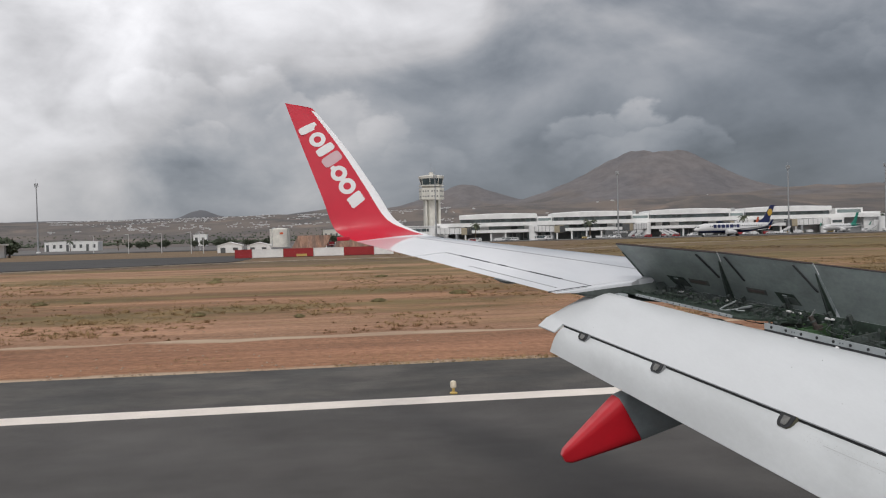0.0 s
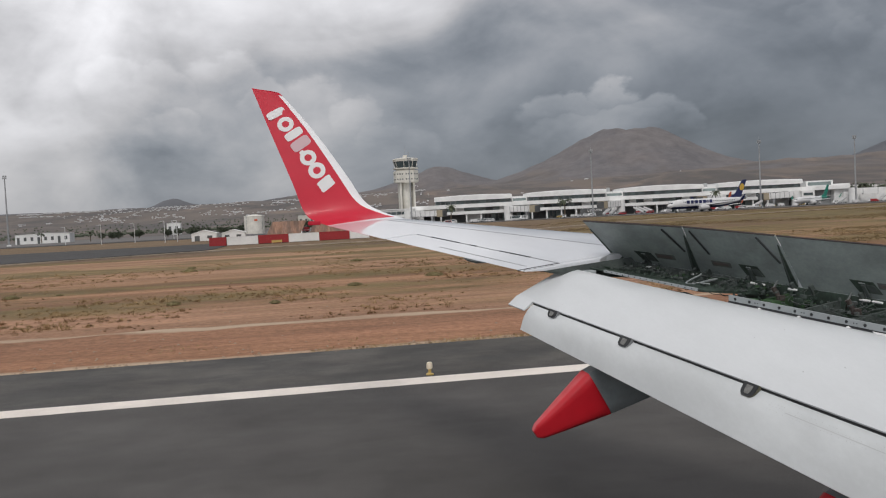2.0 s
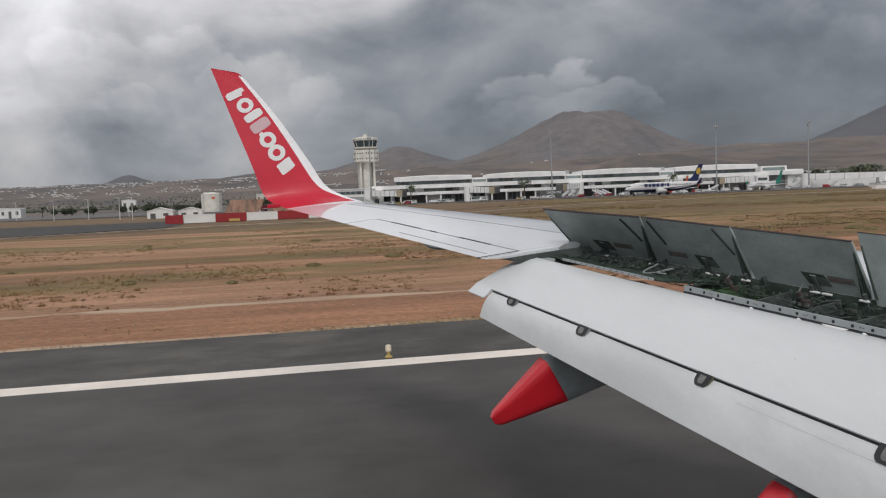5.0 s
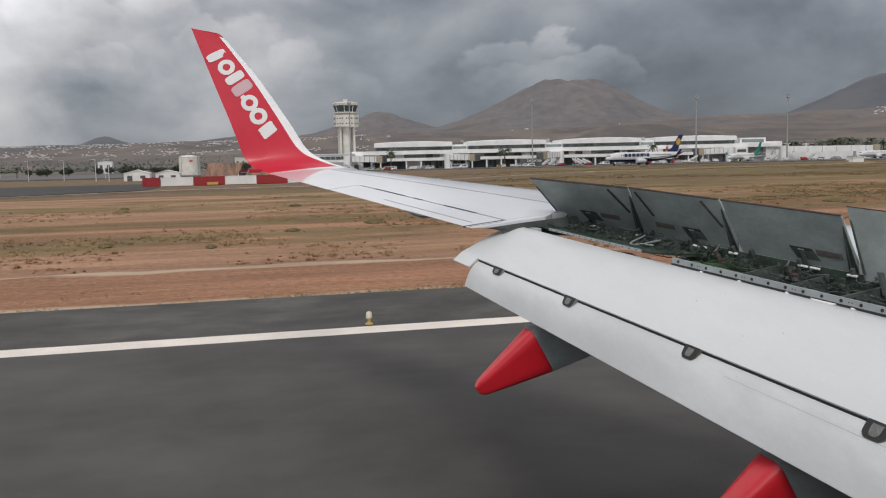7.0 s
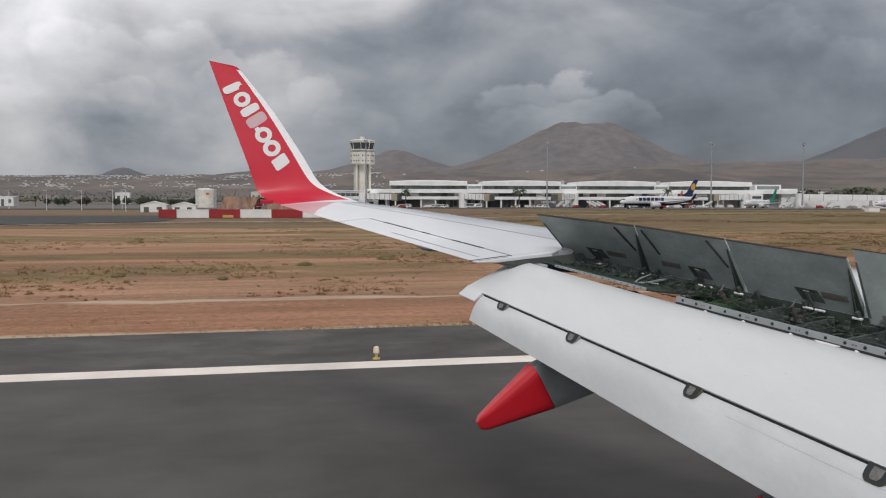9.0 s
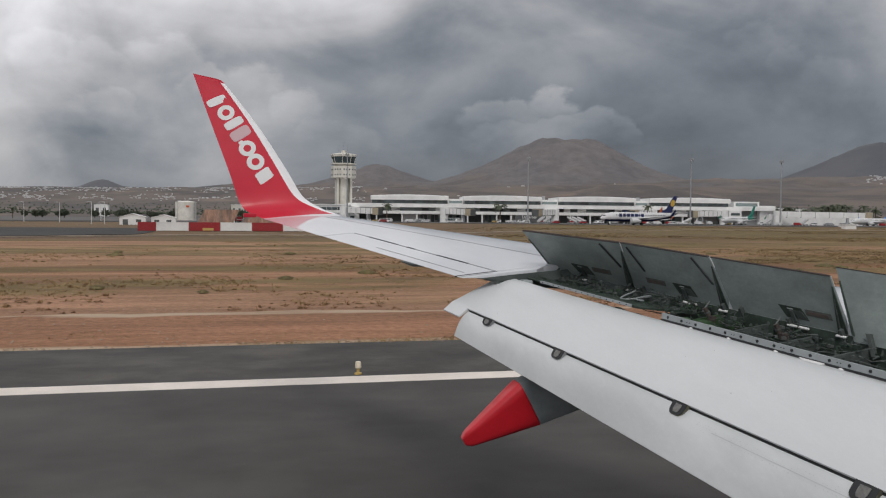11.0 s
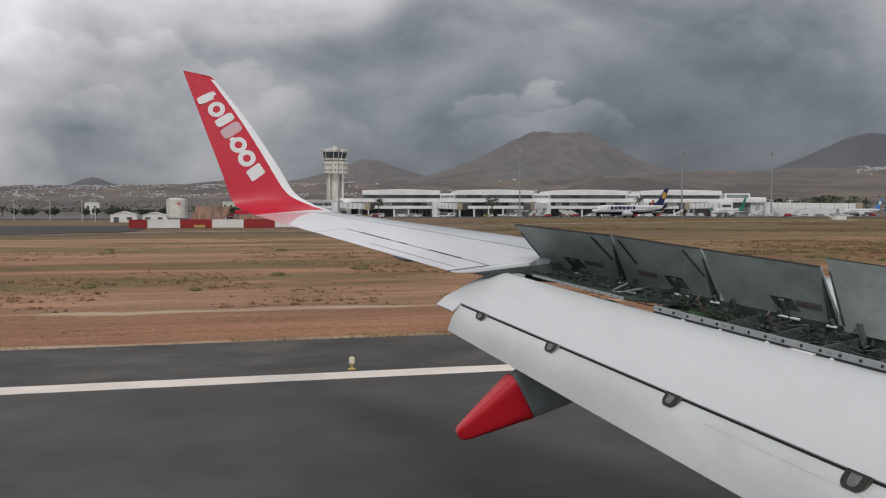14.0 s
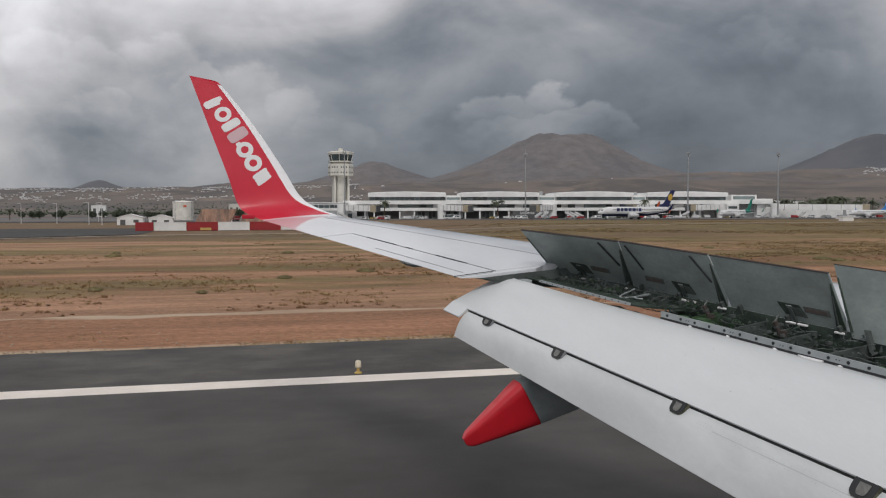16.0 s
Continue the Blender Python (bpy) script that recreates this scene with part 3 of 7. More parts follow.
def wing_ring(y, u0, u1, k=14):
    us = [u0 + (u1 - u0) * (0.5 - 0.5 * math.cos(math.pi * i / k)) for i in range(k + 1)]
    return [skin(y, u) for u in reversed(us)] + [skin(y, u, False) for u in us[(1 if u0 == 0 else 0):]]


def hinge(y):
    """The spoilers' hinge line."""
    return Vector((3.677 + 0.35 * (9.689 - y), y, 3.329 - 0.0893 * (9.689 - y)))


def hinge_u(y):
    return 1 - (hinge(y).x - te(y).x) / chord(y)


def aileron_u(y, back=0.485):
    return 1 - back / chord(y)


def steps(a, b, k):
    return [a + (b - a) * i / k for i in range(k + 1)]


wing = jet_part("wing", loft(bmesh.new(), [wing_ring(y, 0.0, hinge_u(y)) for y in steps(-0.6, 9.5, 10)]), WING_WHITE, None, "white painted wing skin", 40)
jet_part("outer_wing", loft(bmesh.new(), [wing_ring(y, 0.0, aileron_u(y)) for y in steps(9.5, 13.1, 6)]), WING_WHITE, None, "", 40)
jet_part("wing_tip", loft(bmesh.new(), [wing_ring(y, 0.0, 1.0) for y in steps(13.1, 15.32, 5)]), WING_WHITE, None, "", 40)
aileron = jet_part("aileron", loft(bmesh.new(), [wing_ring(y, aileron_u(y, 0.465), 0.995) for y in steps(9.50, 13.06, 7)]), WING_WHITE, None, "", 40)
INNER_END = 9.37
jet_part("trailing_edge_panel", loft(bmesh.new(), [wing_ring(y, hinge_u(y) + 0.09 + 0.5 * (9.48 - y), 1.0 - 0.05 * (9.48 - y)) for y in steps(INNER_END, 9.48, 2)]), WING_WHITE, None, "", 40)


def strip(fn, ys, half, lift=0.003):
    """A narrow raised band along the skin."""
    bm = bmesh.new()
    rings = []
    for y in ys:
        y_, u = fn(y)
        du = half / chord(y_)
        rings.append([skin(y_, u - du, True, lift), skin(y_, u + du, True, lift), skin(y_, u + du, True, -0.01), skin(y_, u - du, True, -0.01)])
    return loft(bm, rings)


jet_part("panel_seam", strip(lambda y: (y, 0.36 + 0.10 * (15.1 - y) / 5.6), steps(9.55, 15.1, 24), 0.008), SEAM, wing, "thin dark seam")
jet_part("panel_seam", strip(lambda y: (y, aileron_u(y, 0.477)), steps(9.52, 13.05, 18), 0.007), SEAM, wing, "dark aileron gap")
for y0, y1 in ((10.05, 10.75), (11.3, 11.5), (11.75, 12.6)):
    jet_part("hinge_slot", strip(lambda y: (y, aileron_u(y, 0.477)), steps(y0, y1, 6), 0.013, 0.0045), BLACK_GAP, wing, "dark wider slot in the aileron gap")
jet_part("panel_seam", strip(lambda y: (y, aileron_u(y, 0.17)), steps(9.62, 11.7, 10), 0.006), SEAM, aileron)


def chordwise(y, u0, u1, half):
    """A dark joint that runs fore and aft across the skin."""
    rings = [[skin(y - half, u, True, 0.003), skin(y + half, u, True, 0.003), skin(y + half, u, True, -0.01), skin(y - half, u, True, -0.01)] for u in steps(u0, u1, 6)]
    return loft(bmesh.new(), rings)


jet_part("panel_seam", chordwise(9.490, aileron_u(9.49, 0.48), 1.0, 0.013), BLACK_GAP, wing, "dark joint at the aileron's end")
jet_part("panel_seam", chordwise(9.43, aileron_u(9.43, 0.40), 0.99, 0.004), SEAM, wing)

# dark actuator fairing that peeps out under the trailing edge
bm = bmesh.new()
loft(bm, [[te(y) + Vector((dx, 0, dz)) for dx, dz in ((0.0, -0.012), (0.24, -0.012), (0.26, -0.012 - d), (0.05, -0.01 - d))] for y, d in ((10.42, 0.015), (10.50, 0.04), (10.66, 0.04), (10.74, 0.015))])
jet_part("actuator_fairing", bm, FAIRING_GREY, aileron, "dark actuator fairing under the aileron", 40)

# winglet: sections from the tip of the wing upwards, trailing and leading edge
WINGLET = [((0.692, 15.30, 3.820), (2.06, 15.30, 3.862)), ((0.631, 15.50, 3.842), (1.94, 15.50, 3.915)), ((0.403, 15.75, 3.945), (1.69, 15.75, 4.01)), ((0.246, 15.90, 4.112), (1.345, 15.92, 4.235)),
           ((0.063, 16.03, 4.656), (1.055, 16.05, 4.72)), ((-0.243, 16.25, 5.505), (0.560, 16.25, 5.50)), ((-0.530, 16.44, 6.32), (0.025, 16.45, 6.20)), ((-0.551, 16.45, 6.38), (-0.10, 16.46, 6.31))]


def winglet_at(s):
    """Trailing and leading edge of the winglet at s, in sections, by a smooth curve."""
    i = min(max(int(s), 0), len(WINGLET) - 2)
    f = s - i
    out = []
    for e in (0, 1):
        p = [Vector(WINGLET[min(max(j, 0), len(WINGLET) - 1)][e]) for j in (i - 1, i, i + 1, i + 2)]
        out.append(0.5 * (2 * p[1] + (p[2] - p[0]) * f + (2 * p[0] - 5 * p[1] + 4 * p[2] - p[3]) * f * f + (3 * p[1] - p[0] - 3 * p[2] + p[3]) * f ** 3))
    return out


def winglet_face(s, v, lift=0.0):
    """A point of the inner face: v from 0 at the trailing edge to 1 at the leading edge."""
    a, b = winglet_at(s)
    a2, b2 = winglet_at(s + 0.02)
    across = (b - a).normalized()
    nrm = ((a2 + b2) - (a + b)).cross(b - a).normalized()
    if nrm.y > 0 or (abs(nrm.y) < 0.3 and nrm.z < 0):
        nrm = -nrm
    c = (b - a).length
    return a + (b - a) * v + nrm * (c * foil(1 - v, 0.055) + lift), nrm, across


def winglet_ring(s, v0, v1, inner=0.0, k=12):
    vs = [v0 + (v1 - v0) * (0.5 - 0.5 * math.cos(math.pi * i / k)) for i in range(k + 1)]
    top, bot = [], []
    for v in vs:
        p, nrm, _ = winglet_face(s, v)
        a, b = winglet_at(s)
        flat = a + (b - a) * v
        top.append(p)
        bot.append(flat * 2 - p if (p - flat).length > 1e-5 else flat)
    return top + list(reversed(bot))[1 if v1 == 1.0 else 0:len(bot) - (1 if v0 == 0.0 else 0)]




def band(s):
    """Where the white leading edge begins, wider towards the tip."""
    return 0.905 - 0.060 * min(1.0, max(0.0, (s - 2.0) / 1.8))


jet_part("winglet_root", loft(bmesh.new(), [winglet_ring(s, 0.0, 1.0) for s in steps(0.0, 1.0, 5)]), WING_WHITE, None, "", 40)
winglet = jet_part("winglet", loft(bmesh.new(), [winglet_ring(s, 0.0, band(s)) for s in steps(1.0, 6.9, 40)]), WINGLET_RED, None, "red painted winglet", 40)
jet_part("leading_edge", loft(bmesh.new(), [winglet_ring(s, band(s), 1.0, k=8) for s in steps(1.0, 6.1, 36)]), EDGE_METAL, winglet, "white metal leading edge", 50)
jet_part("winglet_cap", loft(bmesh.new(), [winglet_ring(s, band(s), 1.0, k=8) for s in steps(6.1, 6.9, 5)]), WINGLET_RED, winglet, "", 50)
jet_part("navigation_lamp", boxed(0.30, 0.52, 15.55, 15.68, 3.86, 3.93, bevel=0.02), WINGLET_RED, winglet, "dark red wing tip lamp")


def mark(s, v, along, across, hole=0.0, turn=0.0):
    """A plain rounded painted shape on the winglet's inner face."""
    p, nrm, acr = winglet_face(s, v)
    up = nrm.cross(acr).normalized()
    a = radians(turn)
    e1 = (acr * math.cos(a) + up * math.sin(a))
    e2 = nrm.cross(e1).normalized()
    bm = bmesh.new()
    k = 28
    outer, inner = [], []
    for i in range(k):
        t = 2 * math.pi * i / k
        cx, sy = math.cos(t), math.sin(t)
        q = (abs(cx) ** 5 + abs(sy) ** 5) ** (-1 / 5) if not hole else 1.0
        outer.append(p + nrm * 0.004 + e1 * (along / 2 * cx * q) + e2 * (across / 2 * sy * q))
        inner.append(p + nrm * 0.004 + e1 * (along / 2 * cx * hole) + e2 * (across / 2 * sy * hole))
    o2, i2 = [q_ - nrm * 0.02 for q_ in outer], [q_ - nrm * 0.02 for q_ in inner]
    if hole:
        loft(bm, [inner, outer, o2], caps=False)
    else:
        loft(bm, [outer, o2])
    return bm


# plain shapes in place of the operator's lettering, running down the face
for s, v, along, across, hole, mat in ((5.47, 0.40, 0.13, 0.30, 0, BARE_WHITE), (5.24, 0.50, 0.25, 0.26, 0.45, BARE_WHITE), (5.02, 0.56, 0.14, 0.30, 0, BARE_WHITE), (4.80, 0.59, 0.18, 0.32, 0, LETTER_GREY), (4.60, 0.50, 0.075, 0.075, 0, BARE_WHITE),
                                       (4.49, 0.57, 0.26, 0.26, 0.45, BARE_WHITE), (4.20, 0.60, 0.27, 0.27, 0.45, BARE_WHITE), (3.93, 0.625, 0.075, 0.25, 0, BARE_WHITE), (3.84, 0.635, 0.075, 0.25, 0, BARE_WHITE), (3.75, 0.645, 0.075, 0.25, 0, BARE_WHITE)):
    jet_part("painted_shape", mark(s, v * 0.885, along * 1.10, across * 1.16, hole, -57), mat, winglet)

# flaps
def flap_front(y):
    d = 9.5 - y
    return Vector((3.169 + 0.30 * d, y, 3.221 - 0.0914 * d))


def flap_gap(y):
    d = 9.15 - y
    return Vector((2.527 + 0.25 * d, y, 2.948 - 0.119 * d))


def flap_end(y):
    d = 9.15 - y
    return Vector((2.376 + 0.22 * d, y, 2.659 - 0.139 * d))


def bowed(a, b, bulge, k=10, power=0.8):
    """Points from a to b, arched upwards and aft, fullest near the front where power is low."""
    d = b - a
    nrm = Vector((d.z, 0, -d.x)).normalized()
    if nrm.z < 0:
        nrm = -nrm
    return [a + d * (i / k) + nrm * (bulge * math.sin(math.pi * (i / k) ** power)) for i in range(k + 1)], nrm


def bulge_at(y):
    """How far the main flap is arched, how its arch leans: it is flatter aft towards its outer end."""
    f = min(1.0, max(0.0, (y - 7.4) / 1.7))
    return 0.085 - 0.008 * f, 0.8 - 0.32 * f


def flap_ring(a, b, bulge, thick, power=0.8):
    top, nrm = bowed(a, b, bulge, 10, power)
    d = (b - a)
    nose = a - d.normalized() * thick * 0.35 - nrm * thick * 0.5
    low, _ = bowed(a - nrm * thick, b - nrm * 0.012, bulge * 0.3)
    return top + list(reversed(low)) + [nose]


FLAP_Y = steps(2.6, 9.15, 14)


def flap_extension(y):
    """The outboard corner of the main flap reaches further aft."""
    return Vector((2.343 + 0.25 * (9.5 - y), y, 2.905 - 0.12 * (9.5 - y)))


def corner_ring(y):
    """The main flap's section, carried on aft to the corner."""
    top, nrm = bowed(flap_front(y), flap_gap(y), bulge_at(y)[0], 10, bulge_at(y)[1])
    low, _ = bowed(flap_front(y) - nrm * 0.10, flap_gap(y) - nrm * 0.03, 0.03)
    end = flap_extension(y)
    nose = flap_front(y) + Vector((0.03, 0, -0.05))
    return top[:-1] + [top[-1], end, end - nrm * 0.012] + list(reversed(low)) + [nose]


main_flap = jet_part("main_flap", loft(bmesh.new(), [flap_ring(flap_front(y), flap_gap(y), bulge_at(y)[0], 0.11, bulge_at(y)[1]) for y in steps(2.6, 9.16, 14)]), FLAP_WHITE, None, "grey-white lowered flap panel", 40)
jet_part("flap_corner", loft(bmesh.new(), [corner_ring(y) for y in steps(9.16, 9.5, 3)]), FLAP_WHITE, main_flap, "", 40)
aft_flap = jet_part("aft_flap", loft(bmesh.new(), [flap_ring(flap_gap(y) + Vector((0.02, 0, -0.022)), flap_end(y), 0.035, 0.06) for y in FLAP_Y]), AFT_FLAP_GREY, None, "grey-white aft flap panel", 40)
p = flap_front(9.34)
jet_part("corner_block", boxed(p.x - 0.04, p.x + 0.06, 9.20, 9.47, p.z - 0.05, p.z + 0.034, bevel=0.015), RAIL_GREY, main_flap, "pale grey block on the flap's corner")
# black strip paints the shadow gap between the two flap panels
jet_part("flap_slot", loft(bmesh.new(), [[flap_gap(y) + Vector(o) for o in ((0.02, 0, -0.010), (0.002, 0, -0.012), (0.004, 0, -0.034), (0.06, 0, -0.05))] for y in steps(2.6, 9.14, 12)]), BLACK_GAP, aft_flap, "black strip for the shadow gap between flap panels")


def cutout(y, wide, deep):
    """A rounded notch in the aft flap's front edge with a fitting inside."""
    a = flap_gap(y) + Vector((0.0, 0, -0.03))
    d = (flap_end(y) - flap_gap(y)).normalized()
    side = (flap_gap(y - 0.1) - flap_gap(y)).normalized()
    nrm = side.cross(d).normalized()
    if nrm.x > 0:
        nrm = -nrm
    def pad(w, l0, l1, up, down, cut):
        """A plate whose far corners are cut and rounded."""
        pts = []
        for u, v in ((-1, 0), (-1, 0.45), (-0.97, 0.62), (-0.90, 0.78), (-1 + cut, 0.93), (-1 + cut * 1.5, 1), (1 - cut * 1.5, 1), (1 - cut, 0.93), (0.90, 0.78), (0.97, 0.62), (1, 0.45), (1, 0)):
            pts.append(a + side * (w / 2 * u) + d * (l0 + (l1 - l0) * v))
        return loft(bmesh.new(), [[p + nrm * up for p in pts], [p - nrm * down for p in pts]])
    return pad(wide * 1.03, -0.02, deep * 1.04, 0.032, 0.02, 0.30), pad(wide, -0.02, deep, 0.036, 0.02, 0.32), pad(wide * 0.46, 0.0, deep * 0.80, 0.040, 0.0, 0.30)


for y, wide, deep in ((8.70, 0.155, 0.06), (7.49, 0.15, 0.075), (5.985, 0.14, 0.085), (4.46, 0.165, 0.10)):
    grime, dark, fitting = cutout(y, wide, deep)
    # raised black plate stands in for the shade in the recess
    notch = jet_part("flap_notch", dark, BLACK_GAP, aft_flap, "dark six-sided notch in the flap")
    jet_part("notch_rim", grime, NOTCH_GRIME if y < 7 else SEAM, notch, "grimy khaki rim")
    jet_part("hinge_fitting", fitting, FITTING_GREY, notch, "worn grey hinge fitting", 30)

def flap_skin(y, f, lift):
    """A point on the aft flap's upper skin: f from its front to its trailing edge."""
    k = 80
    top, nrm = bowed(flap_gap(y) + Vector((0.02, 0, -0.022)), flap_end(y), 0.035, k)
    return top[int(round(f * k))] + nrm * lift


# rivet rows and a faint seam on the near end of the aft flap
rng = random.Random(7)
bm = bmesh.new()
for y in steps(3.7, 5.75, 70):
    for f in (0.19, 0.235, 0.31):
        if rng.random() < (0.5 if f < 0.2 else 0.12):
            continue
        p = flap_skin(y, f, 0.0)
        loft(bm, [ring(p, (-1, 0, 0.5), 0.0027, 5), ring(p + Vector((-0.002, 0, 0.001)), (-1, 0, 0.5), 0.0021, 5)])
tagged(jet_part("rivets", bm, SCUFF, aft_flap), kind="stuff")
jet_part("panel_seam", loft(bmesh.new(), [[flap_skin(y, 0.2625, 0.0012), flap_skin(y, 0.275, 0.0012), flap_skin(y, 0.275, -0.004), flap_skin(y, 0.2625, -0.004)] for y in steps(3.4, 5.6, 12)]), AFT_SEAM, aft_flap, "faint pale panel seam")
# scuffs and oil specks on the main flap
rng = random.Random(71)
bm = bmesh.new()
for k in range(13):
    y, f = rng.uniform(3.9, 9.0), rng.uniform(0.12, 0.9)
    top, nrm = bowed(flap_front(y), flap_gap(y), bulge_at(y)[0], 40, bulge_at(y)[1])
    p = top[int(f * 40)] + nrm * 0.0006
    w, l = rng.uniform(0.002, 0.006), rng.uniform(0.004, 0.02)
    d = Vector((-0.25, -1, 0.1)).normalized()
    e = nrm.cross(d).normalized()
    loft(bm, [[p + d * l, p + e * w, p - d * l, p - e * w], [p + d * l - nrm * 0.004, p + e * w - nrm * 0.004, p - d * l - nrm * 0.004, p - e * w - nrm * 0.004]])
tagged(jet_part("scuffs", bm, SCUFF, main_flap, "small grey scuffs and specks"), kind="stuff")


def fairing(y, tip, low, top_joint, low_joint, top_end, low_end, wide):
    """A flap track fairing: a deep tapered canoe with a red tail cone. Corners are given as (x, z)."""
    def sect(t, b, w, k=28):
        cx, cz = (t[0] + b[0]) / 2, (t[1] + b[1]) / 2
        ax = Vector((t[0] - b[0], 0, t[1] - b[1])) / 2
        out = []
        for i in range(k):
            a = 2 * math.pi * i / k
            q = (abs(math.cos(a)) ** 7 + abs(math.sin(a)) ** 7) ** (-1 / 7)
            out.append(Vector((cx, y, cz)) + ax * (math.sin(a) * q) + Vector((0, w / 2 * math.cos(a) * q, 0)))
        return out

    def blend(a, b, f):
        return (a[0] + (b[0] - a[0]) * f, a[1] + (b[1] - a[1]) * f)

    mid = ((tip[0] + low[0]) / 2, (tip[1] + low[1]) / 2)
    rings = [sect(blend(mid, tip, 0.55), blend(mid, low, 0.55), wide * 0.30)]
    rings[0] = [p + Vector((-0.03, 0, -0.015)) for p in rings[0]]
    for f in (0.02, 0.12, 0.35, 0.6, 0.85, 1.0):
        rings.append(sect(blend(tip, top_joint, f), blend(low, low_joint, f), wide * (0.42 + 0.58 * f ** 0.7)))
    cone = loft(bmesh.new(), rings)
    body = loft(bmesh.new(), [sect(blend(top_joint, top_end, f), blend(low_joint, low_end, f), wide * (1 + 0.1 * f) * 0.985) for f in (0.004, 0.3, 0.65, 1.0)])
    b = jet_part("flap_track_fairing", body, FAIRING_GREY, None, "grey flap track fairing with a red tail cone", 50)
    jet_part("tail_cone", cone, FAIRING_RED, b, "glossy red tail cone", 50)


fairing(8.0, (2.171, 1.895), (2.238, 1.775), (2.690, 2.375), (2.905, 1.964), (3.50, 2.70), (3.95, 2.30), 0.27)
fairing(5.1, (2.821, 1.515), (2.888, 1.395), (3.360, 1.995), (3.575, 1.584), (4.15, 2.28), (4.6, 1.90), 0.29)

# spoilers: four raised panels, seen from beneath
SPOILERS = [((9.66, 3.248, 9.499, 3.779), (8.435, 3.843, 8.255, 3.688)), ((8.42, 3.850, 8.240, 3.690), (7.30, 4.296, 7.316, 3.594)), ((7.26, 4.305, 7.300, 3.592), (6.18, 4.743, 6.222, 3.493)), ((6.115, 4.868, 6.310, 3.561), (4.70, 5.42, 4.95, 3.43))]


def spoiler(outer, inner, index):
    h0, t0 = hinge(outer[0]) + Vector((0, 0, 0.0)), Vector(outer[1:])
    h1, t1 = hinge(inner[0]), Vector(inner[1:])
    if index == 3:
        h0, h1 = h0 + Vector((-0.035, 0, 0)), h1 + Vector((-0.035, 0, 0))

    def at(s, v):
        return (h0 * (1 - s) + h1 * s) * (1 - v) + (t0 * (1 - s) + t1 * s) * v

    nrm = (h1 - h0).cross(t0 - h0).normalized()
    if nrm.x > 0:
        nrm = -nrm

    def plate(s0, s1, v0, v1, up, down):
        """A strip of the panel, which thins towards its free edge."""
        def off(v, d):
            return nrm * (d * (1.0 - 0.55 * max(v, 0.0)) if d < 0 else d)
        k = 8 if s1 - s0 > 0.5 else 1
        mid_v = (v0 + v1) / 2
        return loft(bmesh.new(), [[at(s, v0) + off(v0, up), at(s, mid_v) + off(mid_v, up), at(s, v1) + off(v1, up), at(s, v1) + off(v1, -down), at(s, v0) + off(v0, -down)] for s in steps(s0, s1, k)])

    def slant(s0, s1, v0, v1, w, up=0.012):
        c = [at(s0, v0), at(s0 + w, v0), at(s1 + w, v1), at(s1, v1)]
        return loft(bmesh.new(), [[p + nrm * up for p in c], [p - nrm * 0.005 for p in c]])

    root_v = -0.07 if index == 3 else 0.0
    panel = jet_part("spoiler", plate(0, 1, root_v, 0.993, 0.0, 0.035), SPOILER_GREY, None, "raised grey spoiler panel", 30)
    jet_part("top_skin", plate(0.0, 1, 0.0, 0.993, -0.0355, 0.042), WING_WHITE, panel, "white upper skin")
    jet_part("edge_seal", plate(0, 1, 0.993, 1.003, 0.003, 0.036), SPOILER_EDGE, panel, "dark brown trailing edge")
    def flat(corners, up):
        c = [at(s, v) for s, v in corners]
        return loft(bmesh.new(), [[p + nrm * up for p in c], [p - nrm * 0.004 for p in c]])

    if index in (0, 3):
        jet_part("edge_strip", flat(((0.0, 0.02), (0.016, 0.02), (0.008, 0.80), (0.0, 0.80)), 0.008), COVE_BLACK, panel)
    if index < 3:
        # dark wedge paints the shadow gap widening between panels, plus the mottled side
        jet_part("edge_strip", flat(((1.0, 0.0), (0.925, 0.0), (0.965, 0.50), (0.992, 0.82), (1.0, 0.82)), 0.007), COVE_BLACK, panel, "dark worn side edge with the shadow gap painted in")
        jet_part("edge_strip", flat(((0.955, 0.05), (0.945, 0.05), (0.975, 0.60), (0.985, 0.60)), 0.012), COVE_DARK, panel)
    # near-white sliver paints the light caught by the skin's edge
    if index in (1, 2):
        jet_part("edge_glint", flat(((0.0, 0.80), (0.004, 0.80), (0.003, 0.995), (0.0, 0.995)), 0.006), EDGE_METAL, panel, "thin white line painted as a glint on the edge")
    if index == 1:
        jet_part("edge_strip", slant(0.19, 0.06, 0.45, 0.93, 0.012), BLACK_GAP, panel)
    if index < 2:
        jet_part("edge_strip", slant(0.93, 0.80, 0.45, 0.93, 0.012), BLACK_GAP, panel)
    p0 = 0.50 if index else 0.36
    def leaning(s0, s1, v0, v1, lean, up):
        c = [at(s0, v0), at(s1, v0), at(s1 - lean, v1), at(s0 - lean, v1)]
        return loft(bmesh.new(), [[p + nrm * up for p in c], [p for p in c]])
    pocket = jet_part("pocket", leaning(p0 + 0.02, p0 + 0.21, 0.10, 0.31, 0.04, 0.004), COVE_BLACK, panel, "dark slanting actuator pocket")
    jet_part("actuator_lug", leaning(p0 + 0.075, p0 + 0.105, 0.02, 0.24, 0.01, 0.016), COVE_DARK, pocket)
    jet_part("actuator_lug", leaning(p0 + 0.125, p0 + 0.20, 0.11, 0.25, 0.03, 0.008), COVE_DARK, pocket)
    jet_part("actuator_lug", leaning(p0 + 0.055, p0 + 0.10, 0.262, 0.278, 0.003, 0.010), RAIL_GREY, pocket)
    q0 = {0: 0.60, 1: 0.20, 2: 0.72, 3: 0.30}[index]
